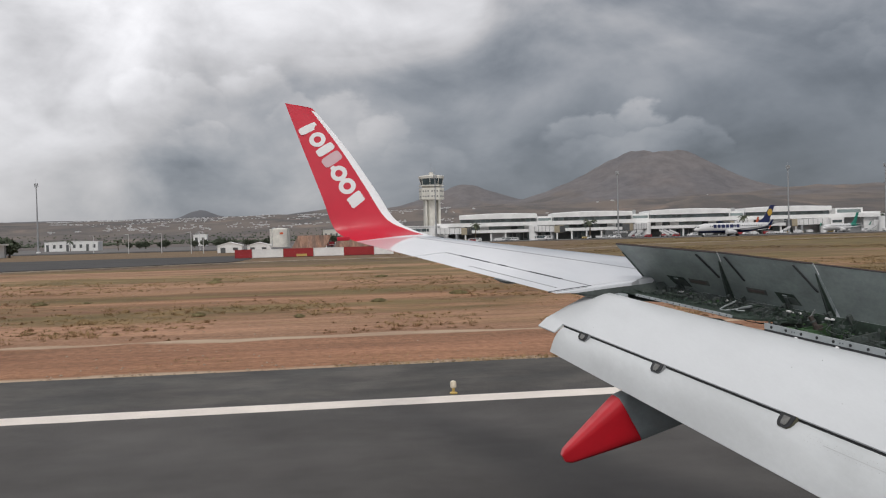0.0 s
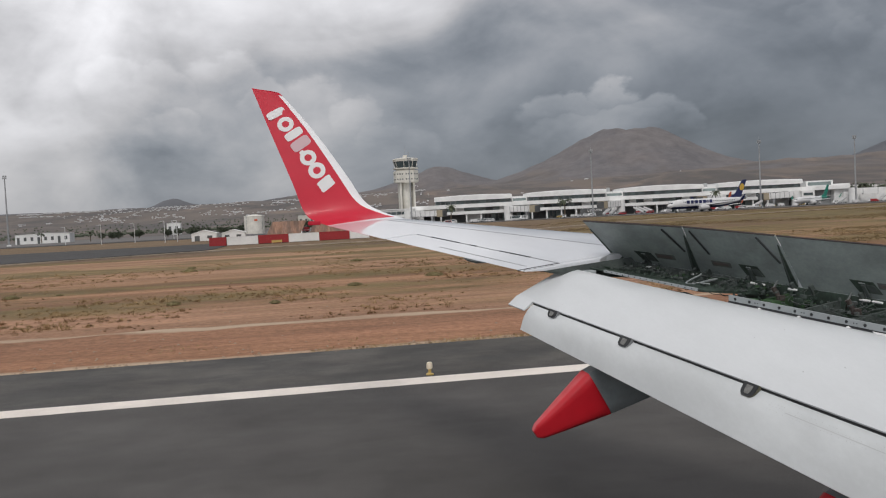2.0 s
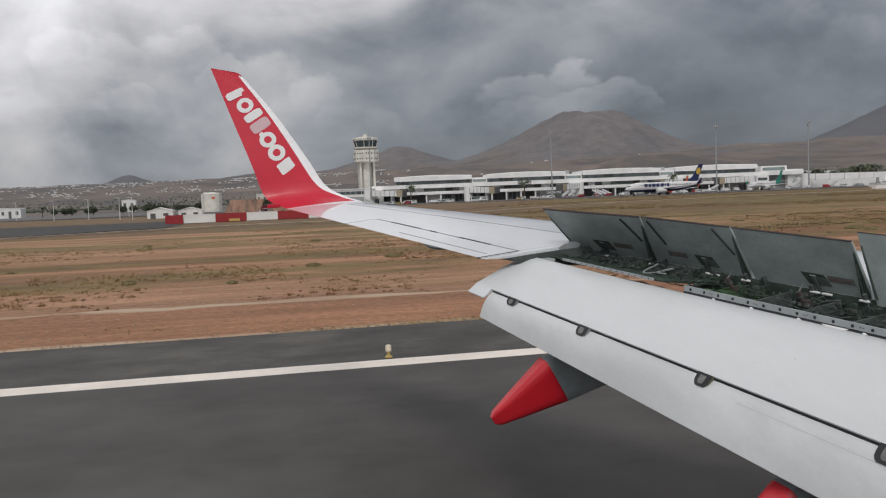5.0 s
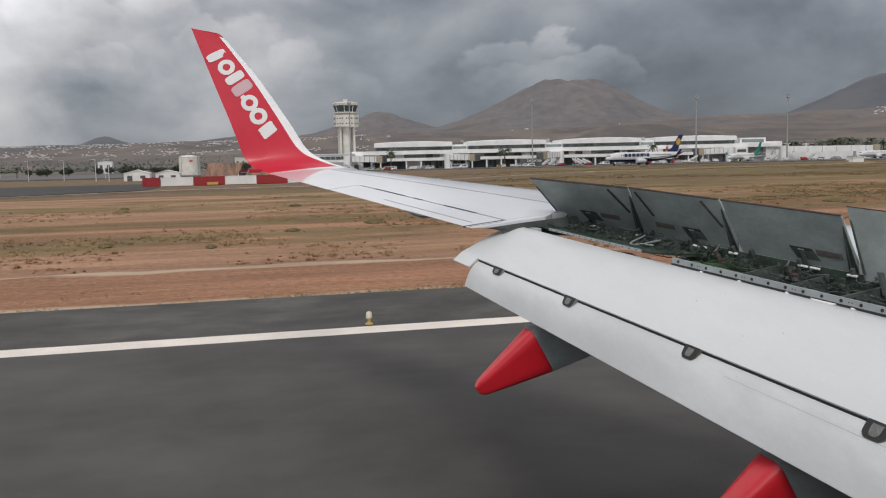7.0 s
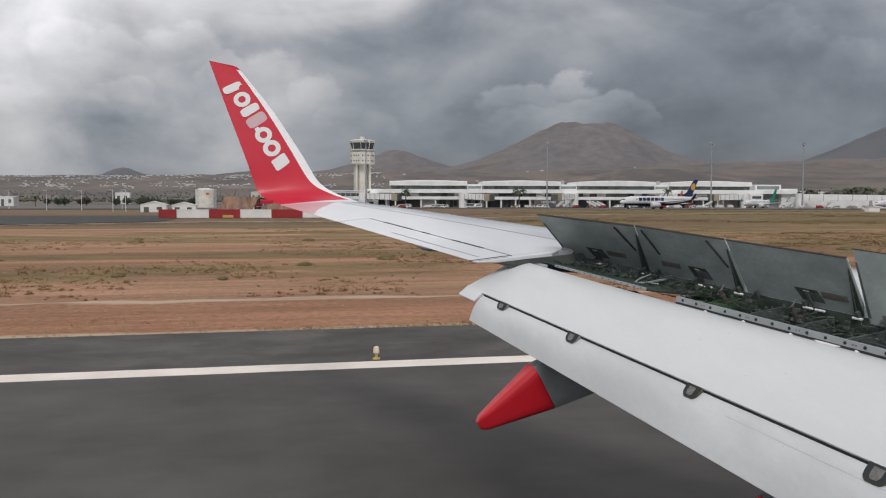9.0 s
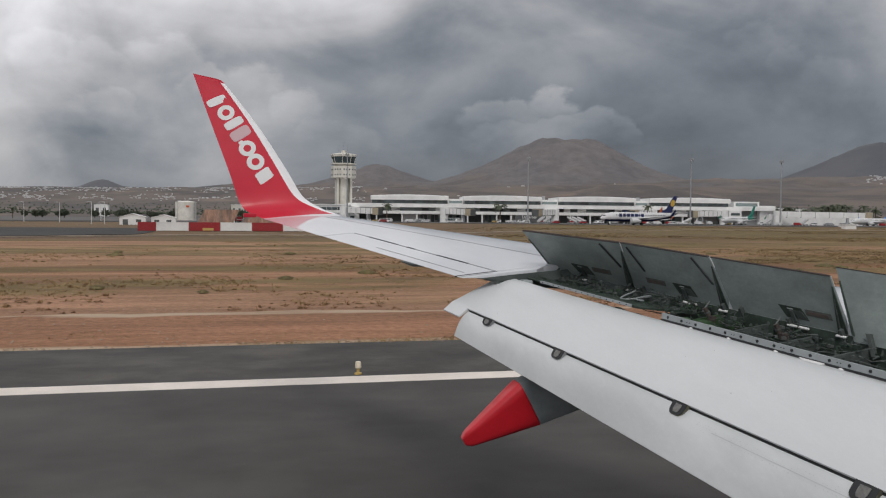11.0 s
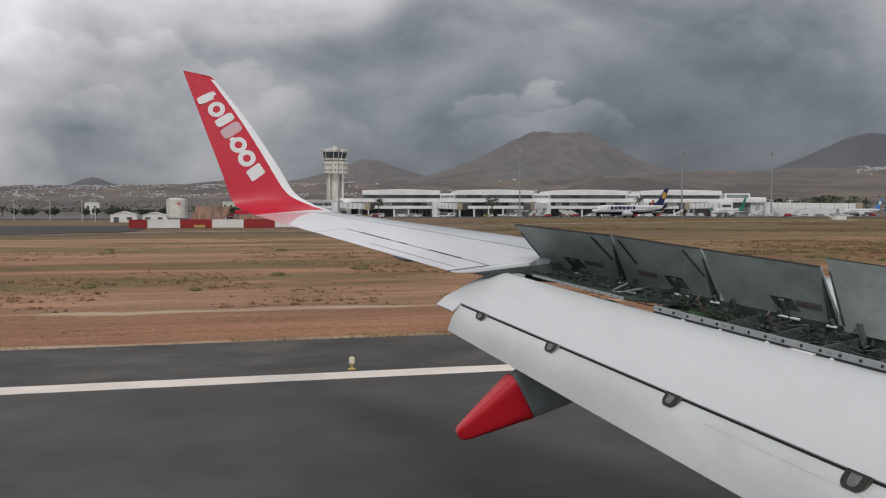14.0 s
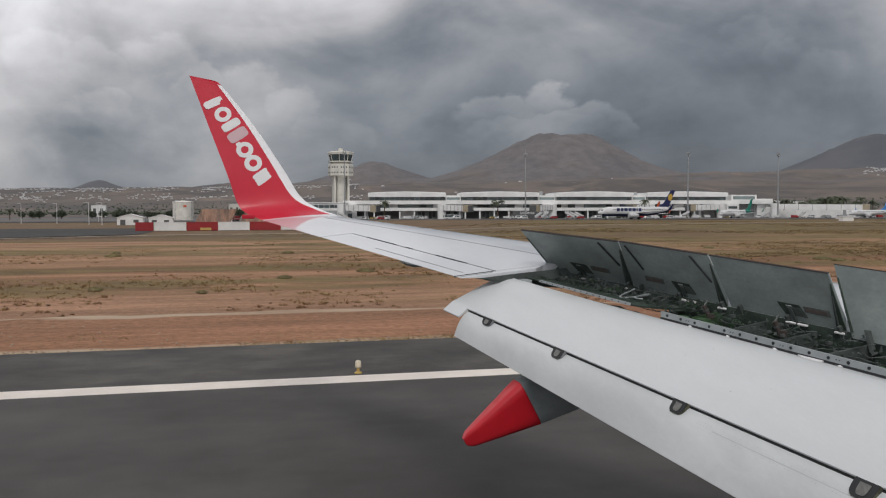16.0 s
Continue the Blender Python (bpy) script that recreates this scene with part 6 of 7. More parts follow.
def container(label, x, y, mat, long=9.36):
    """A long steel container with ribbed sides and corner posts."""
    root = thing("shipping_container", label, "container", (x, y, 0.0), 0, "containers in a row on the field")
    part("shell", boxed(0.06, long - 0.06, 0.06, 2.4, 0.10, 2.62), mat, root)
    for i in range(int((long - 0.4) / 0.6)):
        a = 0.35 + i * 0.6
        part("rib", boxed(a, a + 0.30, 0.0, 0.07, 0.22, 2.5), mat, root)
    for a in (0.0, long - 0.16):
        part("corner_post", boxed(a, a + 0.16, -0.02, 0.14, 0.0, 2.7), mat, root)
    part("top_rail", boxed(0, long, -0.03, 0.10, 2.58, 2.70), mat, root)
    part("skid", boxed(0.2, long - 0.2, 0.2, 2.2, 0.0, 0.12), DARK_CLADDING, root)
    return root


x = -25.2
for i, long in enumerate((5.1, 9.36, 9.1, 9.36, 9.36, 6.1)):
    container(("dull red", "white")[i % 2] + " steel container in a row on the field", x, 277 + 0.4 * i, (RED_PAINT, BUILDING_WHITE)[i % 2], long)
    x += long + 0.12
root = thing("field_board", "small yellow board before a red container", "board", (-6.5, 275.6, 0))
part("panel", boxed(0, 3.2, 0, 0.12, 0.25, 1.0, bevel=0.02), YELLOW_PAINT, root)
for a in (0.2, 2.9):
    part("post", boxed(a, a + 0.1, 0.01, 0.11, -0.02, 0.25), MAST_STEEL, root)


def sloping_screen(x, y):
    """A rusty corrugated screen, leaning back on struts."""
    root = thing("sloping_screen", "rusty corrugated screen leaning on steel struts", "screen", (x, y, 0), 0, "rusty screens behind the containers")
    bm = bmesh.new()
    rings = []
    for i in range(41):
        a = 11.0 * i / 40
        w = 0.12 * (i % 2)
        rings.append([Vector((a, -w, 0.3)), Vector((a + 3.2, 3.6 - w, 6.6)), Vector((a + 3.2, 3.7 - w, 6.6)), Vector((a, 0.1 - w, 0.3))])
    sheet = part("sheet", loft(bm, rings), RUSTY_SHEET, root, "ribbed rust-brown sheet")
    for a in (0.6, 5.4, 10.4):
        bm = bmesh.new()
        rod(bm, (a + 2.8, 3.3, 5.9), (a + 2.8, 6.0, 0.0), 0.12, 0.12, 6)
        part("strut", bm, MAST_STEEL, root)
        bm = bmesh.new()
        rod(bm, (a, 0.2, 0.0), (a + 3.1, 3.75, 6.4), 0.12, 0.12, 6)
        part("back_rail", bm, MAST_STEEL, root)


sloping_screen(-9.5, 291)
sloping_screen(4.5, 292)


def lamp_post():
    root = thing("lamp_post", "pale street lamp post with a short arm", "lamp post", group="lamp posts beside the field")
    bm = bmesh.new()
    rod(bm, (0, 0, 0), (0, 0, 9.6), 0.16, 0.09, 8)
    part("pole", bm, VAN_WHITE, root, "", 40)
    part("arm", boxed(-1.7, 0.05, -0.05, 0.05, 9.45, 9.6), VAN_WHITE, root)
    part("lamp_head", boxed(-2.2, -1.5, -0.16, 0.16, 9.35, 9.6, bevel=0.04), BUILDING_SHADE, root)
    return root


lamp = lamp_post()
lamp.matrix_basis = pose(-50, 402, 0)
for x, y in ((-55.5, 404), (-76, 450), (-92, 452), (-64, 500), (-120, 500)):
    copy_thing(lamp, pose(x, y, 0))


def cabin(label, x, y, w, h, slab_w):
    root = thing("equipment_cabin", label, "cabin", (x, y, -0.03), 0, "field equipment cabins")
    part("body", boxed(0, w, 0, 2.0, 0, h, bevel=0.05), BUILDING_WHITE, root, "white box")
    part("lid", boxed(-0.1, w + 0.1, -0.1, 2.1, h, h + 0.12), BUILDING_SHADE, root)
    part("plinth", boxed(-slab_w, w + slab_w, -1.5, 3.0, -0.3, 0.12), STONE, root, "pale concrete plinth")


cabin("white equipment cabin on the dry field", 236, 300, 4.4, 1.3, 0.5)
cabin("white equipment cabin on a concrete plinth", 198, 250, 4.2, 1.4, 3.5)


def windsock():
    root = thing("windsock", "orange windsock on a red and white mast", "windsock", (262, 168, -0.05))
    for i in range(6):
        bm = bmesh.new()
        rod(bm, (0, 0, i * 0.8), (0, 0, i * 0.8 + 0.8), 0.30 - i * 0.03, 0.30 - i * 0.03 - 0.02, 10)
        part("mast_band", bm, RED_PAINT if i % 2 == 0 else VAN_WHITE, root)
    bm = bmesh.new()
    rod(bm, (0, 0, 4.8), (0, 0, 6.2), 0.06, 0.06, 8)
    part("pole", bm, MAST_STEEL, root)
    bm = bmesh.new()
    loft(bm, [ring((-0.1 - 0.75 * i, 0, 6.0 - 0.03 * i * i), (1, 0, 0.05), 0.55 - 0.07 * i + 0.03 * (i % 2), 14) for i in range(6)], caps=False)
    part("sock", bm, SOCK_ORANGE, root, "orange cloth sock", 60)


windsock()

# ---- plants ----


def palm(seed, tall):
    rng = random.Random(seed)
    root = thing("palm_tree", "palm tree with a slim trunk and drooping fronds", "tree", group="palms round the terminals")
    bm = bmesh.new()
    loft(bm, [ring((0.25 * math.sin(z * 0.25), 0, z), (0, 0, 1), 0.30 - 0.12 * z / tall + (0.05 if z == 0 else 0), 8) for z in steps(0, tall, 7)])
    part("trunk", bm, BARK, root, "", 50)
    bm = bmesh.new()
    top = Vector((0.25 * math.sin(tall * 0.25), 0, tall))
    for i in range(22):
        a, up = rng.uniform(0, 2 * math.pi), rng.uniform(-0.4, 1.1)
        out = Vector((math.cos(a), math.sin(a), 0))
        side = Vector((-math.sin(a), math.cos(a), 0))
        pts = []
        long = rng.uniform(2.2, 3.0)
        for j in range(6):
            f = j / 5
            pts.append(top + out * long * f + Vector((0, 0, up * long * f * 0.8 - 1.9 * f * f)))
        for j in range(5):
            w0, w1 = 0.42 * math.sin(math.pi * (0.12 + 0.8 * j / 5)), 0.42 * math.sin(math.pi * (0.12 + 0.8 * (j + 1) / 5))
            for s in (-1, 1):
                q = [pts[j], pts[j + 1], pts[j + 1] + side * s * w1 - Vector((0, 0, 0.22)), pts[j] + side * s * w0 - Vector((0, 0, 0.22))]
                bm.faces.new([bm.verts.new(p) for p in q])
    part("crown", bm, PALM_LEAF, root, "dark green fronds")
    return root


def leafy(seed, wide, tall):
    rng = random.Random(seed)
    root = thing("tree", "dark green rounded tree with an uneven crown", "tree", group="trees behind the apron")
    bm = bmesh.new()
    loft(bm, [ring((0, 0, z), (0, 0, 1), r, 8) for z, r in ((0, 0.35), (tall * 0.4, 0.22), (tall * 0.75, 0.08))])
    for i in range(5):
        a = 2 * math.pi * i / 5 + rng.uniform(-0.4, 0.4)
        rod(bm, (0, 0, tall * 0.3), (wide * 0.35 * math.cos(a), wide * 0.35 * math.sin(a), tall * rng.uniform(0.55, 0.75)), 0.12, 0.04, 6)
    part("trunk", bm, BARK, root)
    bm = bmesh.new()
    for i in range(720):
        v = Vector((rng.gauss(0, 1), rng.gauss(0, 1), rng.gauss(0, 1))).normalized() * rng.uniform(0.45, 1.0)
        lump = 1 + 0.35 * noise.noise(v * 2.2 + Vector((seed, 0, 0)))
        c = Vector((v.x * wide / 2 * lump, v.y * wide / 2 * lump, tall * 0.6 + v.z * tall * 0.40 * lump))
        s = rng.uniform(0.25, 0.55)
        e1 = Vector((rng.gauss(0, 1), rng.gauss(0, 1), rng.gauss(0, 1))).normalized() * s
        e2 = e1.cross(Vector((rng.gauss(0, 1), rng.gauss(0, 1), rng.gauss(0, 1)))).normalized() * s
        bm.faces.new([bm.verts.new(c + p) for p in (e1, e2, -e1, -e2)])
    part("crown", bm, LEAF, root)
    return root


palms = [palm(1, 7.5), palm(2, 6.2), palm(3, 8.6)]
palms[0].matrix_basis, palms[1].matrix_basis, palms[2].matrix_basis = [pose(x, y, 0) @ Matrix.Scale(k, 4) for x, y, k in ((114, 633, 1.65), (196, 620, 2.0), (300, 592, 1.5))]
rng = random.Random(8)
for i in range(18):
    copy_thing(palms[i % 3], pose(486 + i * 4.2 + rng.uniform(-2, 2), rng.uniform(640, 690), 0, 0, 0, rng.uniform(0, 360)) @ Matrix.Scale(rng.uniform(0.95, 1.3), 4))
for i in range(14):
    copy_thing(palms[i % 3], pose(rng.uniform(430, 490), rng.uniform(700, 780), 0, 0, 0, rng.uniform(0, 360)) @ Matrix.Scale(rng.uniform(0.95, 1.3), 4))
for x, y in ((30, 520), (37, 530), (-150, 700), (-190, 720)):
    copy_thing(palms[1], pose(x, y, 0, 0, 0, x) @ Matrix.Scale(0.6, 4))
trees = [leafy(11, 6.0, 5.5), leafy(12, 7.5, 6.2)]
trees[0].matrix_basis, trees[1].matrix_basis = pose(20, 660, 0) @ Matrix.Scale(1.5, 4), pose(27, 668, 0) @ Matrix.Scale(1.5, 4)
for i in range(38):
    copy_thing(trees[i % 2], pose(rng.uniform(-180, 62), rng.uniform(740, 830), 0, 0, 0, rng.uniform(0, 360)) @ Matrix.Scale(rng.uniform(0.55, 0.85), 4))
for i in range(14):
    copy_thing(trees[i % 2], pose(rng.uniform(5, 55), rng.uniform(620, 690), 0, 0, 0, rng.uniform(0, 360)) @ Matrix.Scale(rng.uniform(0.65, 0.95), 4))
for i in range(22):
    copy_thing(trees[i % 2], pose(rng.uniform(430, 600), rng.uniform(720, 790), 0, 0, 0, rng.uniform(0, 360)) @ Matrix.Scale(rng.uniform(1.2, 1.7), 4))


def bush(seed, wide, tall):
    rng = random.Random(seed)
    bm = bmesh.new()
    for i in range(260):
        a, q = rng.uniform(0, 2 * math.pi), math.sqrt(rng.random())
        out = Vector((math.cos(a) * q * wide / 2, math.sin(a) * q * wide / 2, 0))
        lift = tall * (1 - 0.7 * q * q) * rng.uniform(0.35, 1.05)
        tipp = out * rng.uniform(0.8, 1.15) + Vector((rng.gauss(0, 0.05), rng.gauss(0, 0.05), lift))
        root_ = out * 0.75 + Vector((0, 0, lift * rng.uniform(0.0, 0.5)))
        side = Vector((-math.sin(a), math.cos(a), rng.uniform(-0.5, 0.5))) * rng.uniform(0.015, 0.04)
        bm.faces.new([bm.verts.new(p) for p in (root_ - side, root_ + side, tipp)])
        mid_ = (root_ + tipp) / 2 + Vector((rng.gauss(0, 0.05), rng.gauss(0, 0.05), 0.02))
        bm.faces.new([bm.verts.new(p) for p in (mid_ - side * 2.2, mid_ + side * 2.2, mid_ + Vector((0, 0, 0.07)))])
    return tagged(part("shrub", bm, BUSH), "low olive green desert shrub on bare soil", "shrub", "shrubs beside the runway")


bushes = [bush(31, 0.75, 0.20), bush(32, 1.05, 0.26), bush(33, 0.5, 0.16), bush(34, 1.5, 0.30)]
for b, x, y in zip(bushes, (-6.2, 3.5, -1.0, 9.0), (47.0, 52.6, 44.2, 57.0)):
    b.matrix_basis = pose(x, y, -0.04)
for i in range(9):
    cy = 41.0 + rng.random() * 44
    cx = rng.uniform(-0.32, 0.85) * cy
    for j in range(rng.randint(1, 4)):
        copy_thing(bushes[rng.randrange(4)], pose(cx + rng.gauss(0, 3.2), cy + rng.gauss(0, 1.8), -0.05, 0, 0, rng.uniform(0, 360)) @ Matrix.Scale(rng.uniform(0.6, 1.25), 4))


def tufts():
    """Dry grass and low weeds over the field, in drifts along the runway."""
    rng = random.Random(77)
    verts, faces = [], []
    count = 0
    while count < 5200:
        y = 27.0 + rng.random() ** 1.9 * 130
        x = rng.uniform(-0.42, 1.02) * y
        dens = 1.5 * noise.fractal(Vector((x * 0.09, y * 0.09, 3)), 1.0, 2.0, 5)
        strip_ = math.exp(-((y - 27.2) / 0.5) ** 2) * 0.22
        zone = 0.10 if 36 < y < 105 else -0.25
        if dens + strip_ + zone < rng.uniform(0.0, 0.5):
            continue
        count += 1
        h = rng.uniform(0.02, 0.06) * (1 + y / 120)
        for k in range(7):
            a = rng.uniform(0, 2 * math.pi)
            o = Vector((rng.gauss(0, 0.16), rng.gauss(0, 0.12), 0)) * (1 + y / 60)
            base = Vector((x, y, drop(x, y) - 0.06)) + o
            w = Vector((math.cos(a), math.sin(a), 0)) * rng.uniform(0.008, 0.022) * (1 + y / 50)
            lean = Vector((rng.gauss(0, 0.10), rng.gauss(0, 0.10), h * rng.uniform(0.6, 1.3)))
            i = len(verts)
            verts += [base - w, base + w, base + lean]
            faces.append((i, i + 1, i + 2))
    me = bpy.data.meshes.new("dry_grass")
    me.from_pydata(verts, [], faces)
    me.materials.append(DRY_GRASS)
    tagged(new("dry_grass", me), "sparse dry grass and weeds on desert soil", "grass", "", "stuff")


tufts()


def spray(verts, faces, rng, at, wide, tall, count, leaf):
    """Thin blades or small leaves fanning out of one root."""
    for k in range(count):
        a, q = rng.uniform(0, 2 * math.pi), math.sqrt(rng.random())
        foot = at + Vector((wide * 0.3 * q * math.cos(a), wide * 0.3 * q * math.sin(a), 0))
        tip = at + Vector((wide * 0.5 * q * math.cos(a) + rng.gauss(0, wide * 0.06), wide * 0.5 * q * math.sin(a), tall * (1 - 0.65 * q * q) * rng.uniform(0.5, 1.05)))
        side = Vector((-math.sin(a), math.cos(a), rng.uniform(-0.4, 0.4))) * leaf * rng.uniform(0.6, 1.3)
        i = len(verts)
        mid = (foot + tip) / 2
        verts += [mid - side, mid + side, tip, foot]
        faces += [(i, i + 1, i + 2), (i, i + 1, i + 3)]


def weeds():
    """Brown tussocks near the runway, yellow grass behind them and mats of olive weeds further out."""
    rng = random.Random(79)
    # name, material, label, how many, from and to y, widths, heights, blades, blade, threshold, patch sizes
    for name, mat, label, total, y0, y1, wide, tall, count, leaf, cut, px, py in (
            ("dry_tussocks", TUSSOCK, "brown dry tussocks in drifts on the soil", 1100, 34.2, 68.0, (0.16, 0.70), (0.06, 0.26), 36, 0.012, 0.08, 0.075, 0.085),
            ("yellow_grass", DRY_GRASS, "soft yellow dry grass in patches on soil", 3400, 38.0, 92.0, (0.3, 1.3), (0.08, 0.26), 26, 0.018, -0.04, 0.05, 0.045),
            ("low_weeds", WEED, "mats of low olive weeds in patches on soil", 9500, 66.0, 300.0, (0.6, 3.0), (0.08, 0.28), 26, 0.034, 0.02, 0.022, 0.04)):
        verts, faces = [], []
        made = 0
        while made < total:
            y = y0 + (y1 - y0) * rng.random() ** 1.25
            x = rng.uniform(-0.42, 1.02) * y
            dens = 1.6 * noise.fractal(Vector((x * px, y * py, 13)), 1.0, 2.0, 5)
            near = 0.45 * math.exp(-((y - 34.7) / 0.7) ** 2) + 0.28 * math.exp(-((y - 37.5) / 3.0) ** 2)
            if y > 66 and name == "low_weeds" and (x < 0.02 * y or (x < 0.28 * y + rng.uniform(-12, 20) and rng.random() < 0.8)):
                continue
            if dens + near < rng.uniform(cut, cut + 0.35):
                continue
            made += 1
            s = rng.random() ** 2.2
            spray(verts, faces, rng, Vector((x, y, drop(x, y) - 0.06)), wide[0] + (wide[1] - wide[0]) * s, tall[0] + (tall[1] - tall[0]) * s, count, leaf * (1 + max(0.0, y - 100) / 120))
        me = bpy.data.meshes.new(name)
        me.from_pydata(verts, [], faces)
        me.materials.append(mat)
        tagged(new(name, me), label, "weeds", "", "stuff")


weeds()


def stones():
    rng = random.Random(78)
    bm = bmesh.new()
    for i in range(900):
        y = 26.8 + rng.random() ** 2.0 * 45
        if rng.random() < 0.45:
            y = rng.choice((27.0, 34.3)) + rng.gauss(0, 0.25)
        x = rng.uniform(-0.4, 1.0) * y
        s = rng.uniform(0.015, 0.05) * (1 + y / 70)
        c = Vector((x, y, -0.03))
        v = [bm.verts.new(c + Vector((s * dx * rng.uniform(0.7, 1.2), s * dy * rng.uniform(0.7, 1.2), s * dz))) for dx, dy, dz in ((1, 0, 0), (0, 1, 0), (-1, 0, 0), (0, -1, 0), (0, 0, 0.8))]
        for f in ((0, 1, 4), (1, 2, 4), (2, 3, 4), (3, 0, 4)):
            bm.faces.new([v[j] for j in f])
    single("gravel", bm, STONE, "pale stones scattered on the soil", "gravel", "stuff")


stones()


def town():
    """White village houses on the slopes."""
    rng = random.Random(99)
    bm = bmesh.new()

    def house(az, r, s):
        x, y = r * math.sin(radians(az)), r * math.cos(radians(az))
        z = land(x, y) - 0.06
        w, d, h = s * rng.uniform(0.7, 1.9), s * rng.uniform(0.6, 1.2), s * rng.uniform(0.25, 0.5)
        box(bm, x - w / 2, x + w / 2, y - d / 2, y + d / 2, z - 3, z + h)
        if rng.random() < 0.4:
            box(bm, x - w / 4, x + w / 4, y - d / 4, y + d / 4, z + h, z + h * 1.5)

    for i in range(3600):
        az = rng.uniform(-16, 9)
        lane = rng.choice((1900, 2350, 2600, 2750, 2900, 3050, 3200, 3300)) + rng.gauss(0, 70)
        if noise.noise(Vector((az * 0.7, lane * 0.006, 2))) > 0.0:
            house(az, lane, rng.uniform(2.0, 4.3))
    for i in range(150):
        house(39.4 + abs(rng.gauss(0, 3.5)), 2480 + rng.gauss(0, 40), rng.uniform(3.0, 5.4))
    for i in range(9):
        house(rng.uniform(10, 36), rng.uniform(1500, 2900), rng.uniform(4, 6.5))
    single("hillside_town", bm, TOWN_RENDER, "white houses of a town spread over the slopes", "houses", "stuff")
    bm = bmesh.new()
    for i in range(3400):
        az, r = rng.uniform(-20, 48), 830 + 800 * rng.random() ** 1.6
        x, y = r * math.sin(radians(az)), r * math.cos(radians(az))
        z = land(x, y) - 0.1
        s, h = rng.uniform(0.9, 2.0), rng.uniform(1.3, 2.8)
        top = [bm.verts.new((x + s * math.cos(t) * rng.uniform(0.6, 1.1), y + s * math.sin(t) * rng.uniform(0.6, 1.1), z + h * rng.uniform(0.45, 0.7))) for t in [2 * math.pi * j / 6 for j in range(6)]]
        cap, low = bm.verts.new((x, y, z + h)), bm.verts.new((x, y, z))
        for j in range(6):
            bm.faces.new((top[j], top[(j + 1) % 6], cap))
            bm.faces.new((top[j], top[(j + 1) % 6], low))
    single("distant_scrub", bm, LEAF, "dark trees and scrub on the plain", "scrub", "stuff")


town()

# ---- the stretch of airfield already passed ----


def hangar(label, x, y, w, d, h, rise):
    root = thing("hangar", label, "hangar", (x, y, 0), 0, "hangars along the apron")
    arc = [Vector((w * f, 0, h + rise * math.sin(math.pi * f))) for f in steps(0, 1, 12)]
    bm = bmesh.new()
    loft(bm, [[Vector((0, yy, 0)), *[p + Vector((0, yy, 0)) for p in arc], Vector((w, yy, 0))] for yy in (0, d)])
    part("wall", bm, BUILDING_WHITE, root, "white rendered front")
    bm = bmesh.new()
    loft(bm, [[*[p + Vector((0, yy, 0.02)) for p in arc], *[p + Vector((0, yy, 0.45)) for p in reversed(arc)]] for yy in (-0.5, d + 0.5)])
    part("roof", bm, TOWER_CREAM, root, "shallow arched cream roof", 40)
    for i in range(4):
        a = w * (0.12 + 0.19 * i)
        part("sliding_door", boxed(a, a + w * 0.185, -0.18, -0.02, 0.02, h * 0.82), BUILDING_WHITE if i != 1 else DARK_CLADDING, root)
    for i in (-1, 1):
        part("side_annexe", boxed(w / 2 + i * (w / 2 + 5) - 5, w / 2 + i * (w / 2 + 5) + 5, 2, d - 2, 0, h * 0.7), TOWER_CREAM, root, "low cream side annexe")


hangar("white aircraft hangar with arched roof and open door", -530, 400, 34, 30, 7.0, 2.2)
hangar("white aircraft hangar with arched roof, doors shut", -451, 400, 36, 30, 7.5, 2.4)
hangar("low beige hangar with a shallow roof", -395, 420, 40, 24, 5.0, 1.6)
hangar("low beige hangar with a shallow roof", -345, 430, 38, 24, 5.0, 1.6)


def lattice_tower(x, y, tall):
    root = thing("lattice_tower", "red and white striped lattice antenna tower", "tower", (x, y, 0), 0, "striped lattice towers")
    bands = 6
    for b in range(bands):
        z0, z1 = tall * b / bands, tall * (b + 1) / bands
        bm = bmesh.new()
        for sx in (-3, 3):
            for sy in (-3, 3):
                rod(bm, (sx, sy, z0), (sx, sy, z1), 0.22, 0.22, 6)
        for sy in (-3, 3):
            rod(bm, (-3, sy, z0), (3, sy, z1), 0.12, 0.12, 5)
            rod(bm, (3, sy, z0), (-3, sy, z1), 0.12, 0.12, 5)
            rod(bm, (-3, sy, z1 - 0.1), (3, sy, z1 - 0.1), 0.14, 0.14, 5)
        part("frame_band", bm, RED_PAINT if b % 2 else BUILDING_WHITE, root)
    part("platform", boxed(-3.6, 3.6, -3.6, 3.6, tall, tall + 0.3), BUILDING_WHITE, root)
    part("railing", boxed(-3.6, 3.6, -3.6, -3.45, tall + 0.3, tall + 1.5), RED_PAINT, root)


lattice_tower(-266, 400, 18)
lattice_tower(-237, 400, 18)


def fire_station():
    root = thing("fire_station", "low white fire station with open vehicle bays", "building", (-190, 410, 0))
    part("roof", boxed(-1, 51, -2, 16, 5.6, 6.4), BUILDING_WHITE, root, "flat white roof slab")
    part("back_wall", boxed(0, 50, 13, 15, 0, 5.6), BUILDING_SHADE, root)
    for i in range(8):
        part("pillar", boxed(i * 7.0, i * 7.0 + 0.9, -1, 13, 0, 5.6), BUILDING_WHITE, root)
    part("office", boxed(-14, -1, 0, 14, 0, 6.0), BUILDING_WHITE, root, "white office block")
    for i in range(3):
        part("window", boxed(-12.5 + i * 4, -10 + i * 4, -0.06, 0.05, 2.2, 4.2), GLASS_BAND, root)


fire_station()
for i in range(9):
    copy_thing(trees[i % 2], pose(-175 + i * 4.4 + rng.uniform(-3, 3), 432 + rng.uniform(-9, 9), 0, 0, 0, rng.uniform(0, 360)))

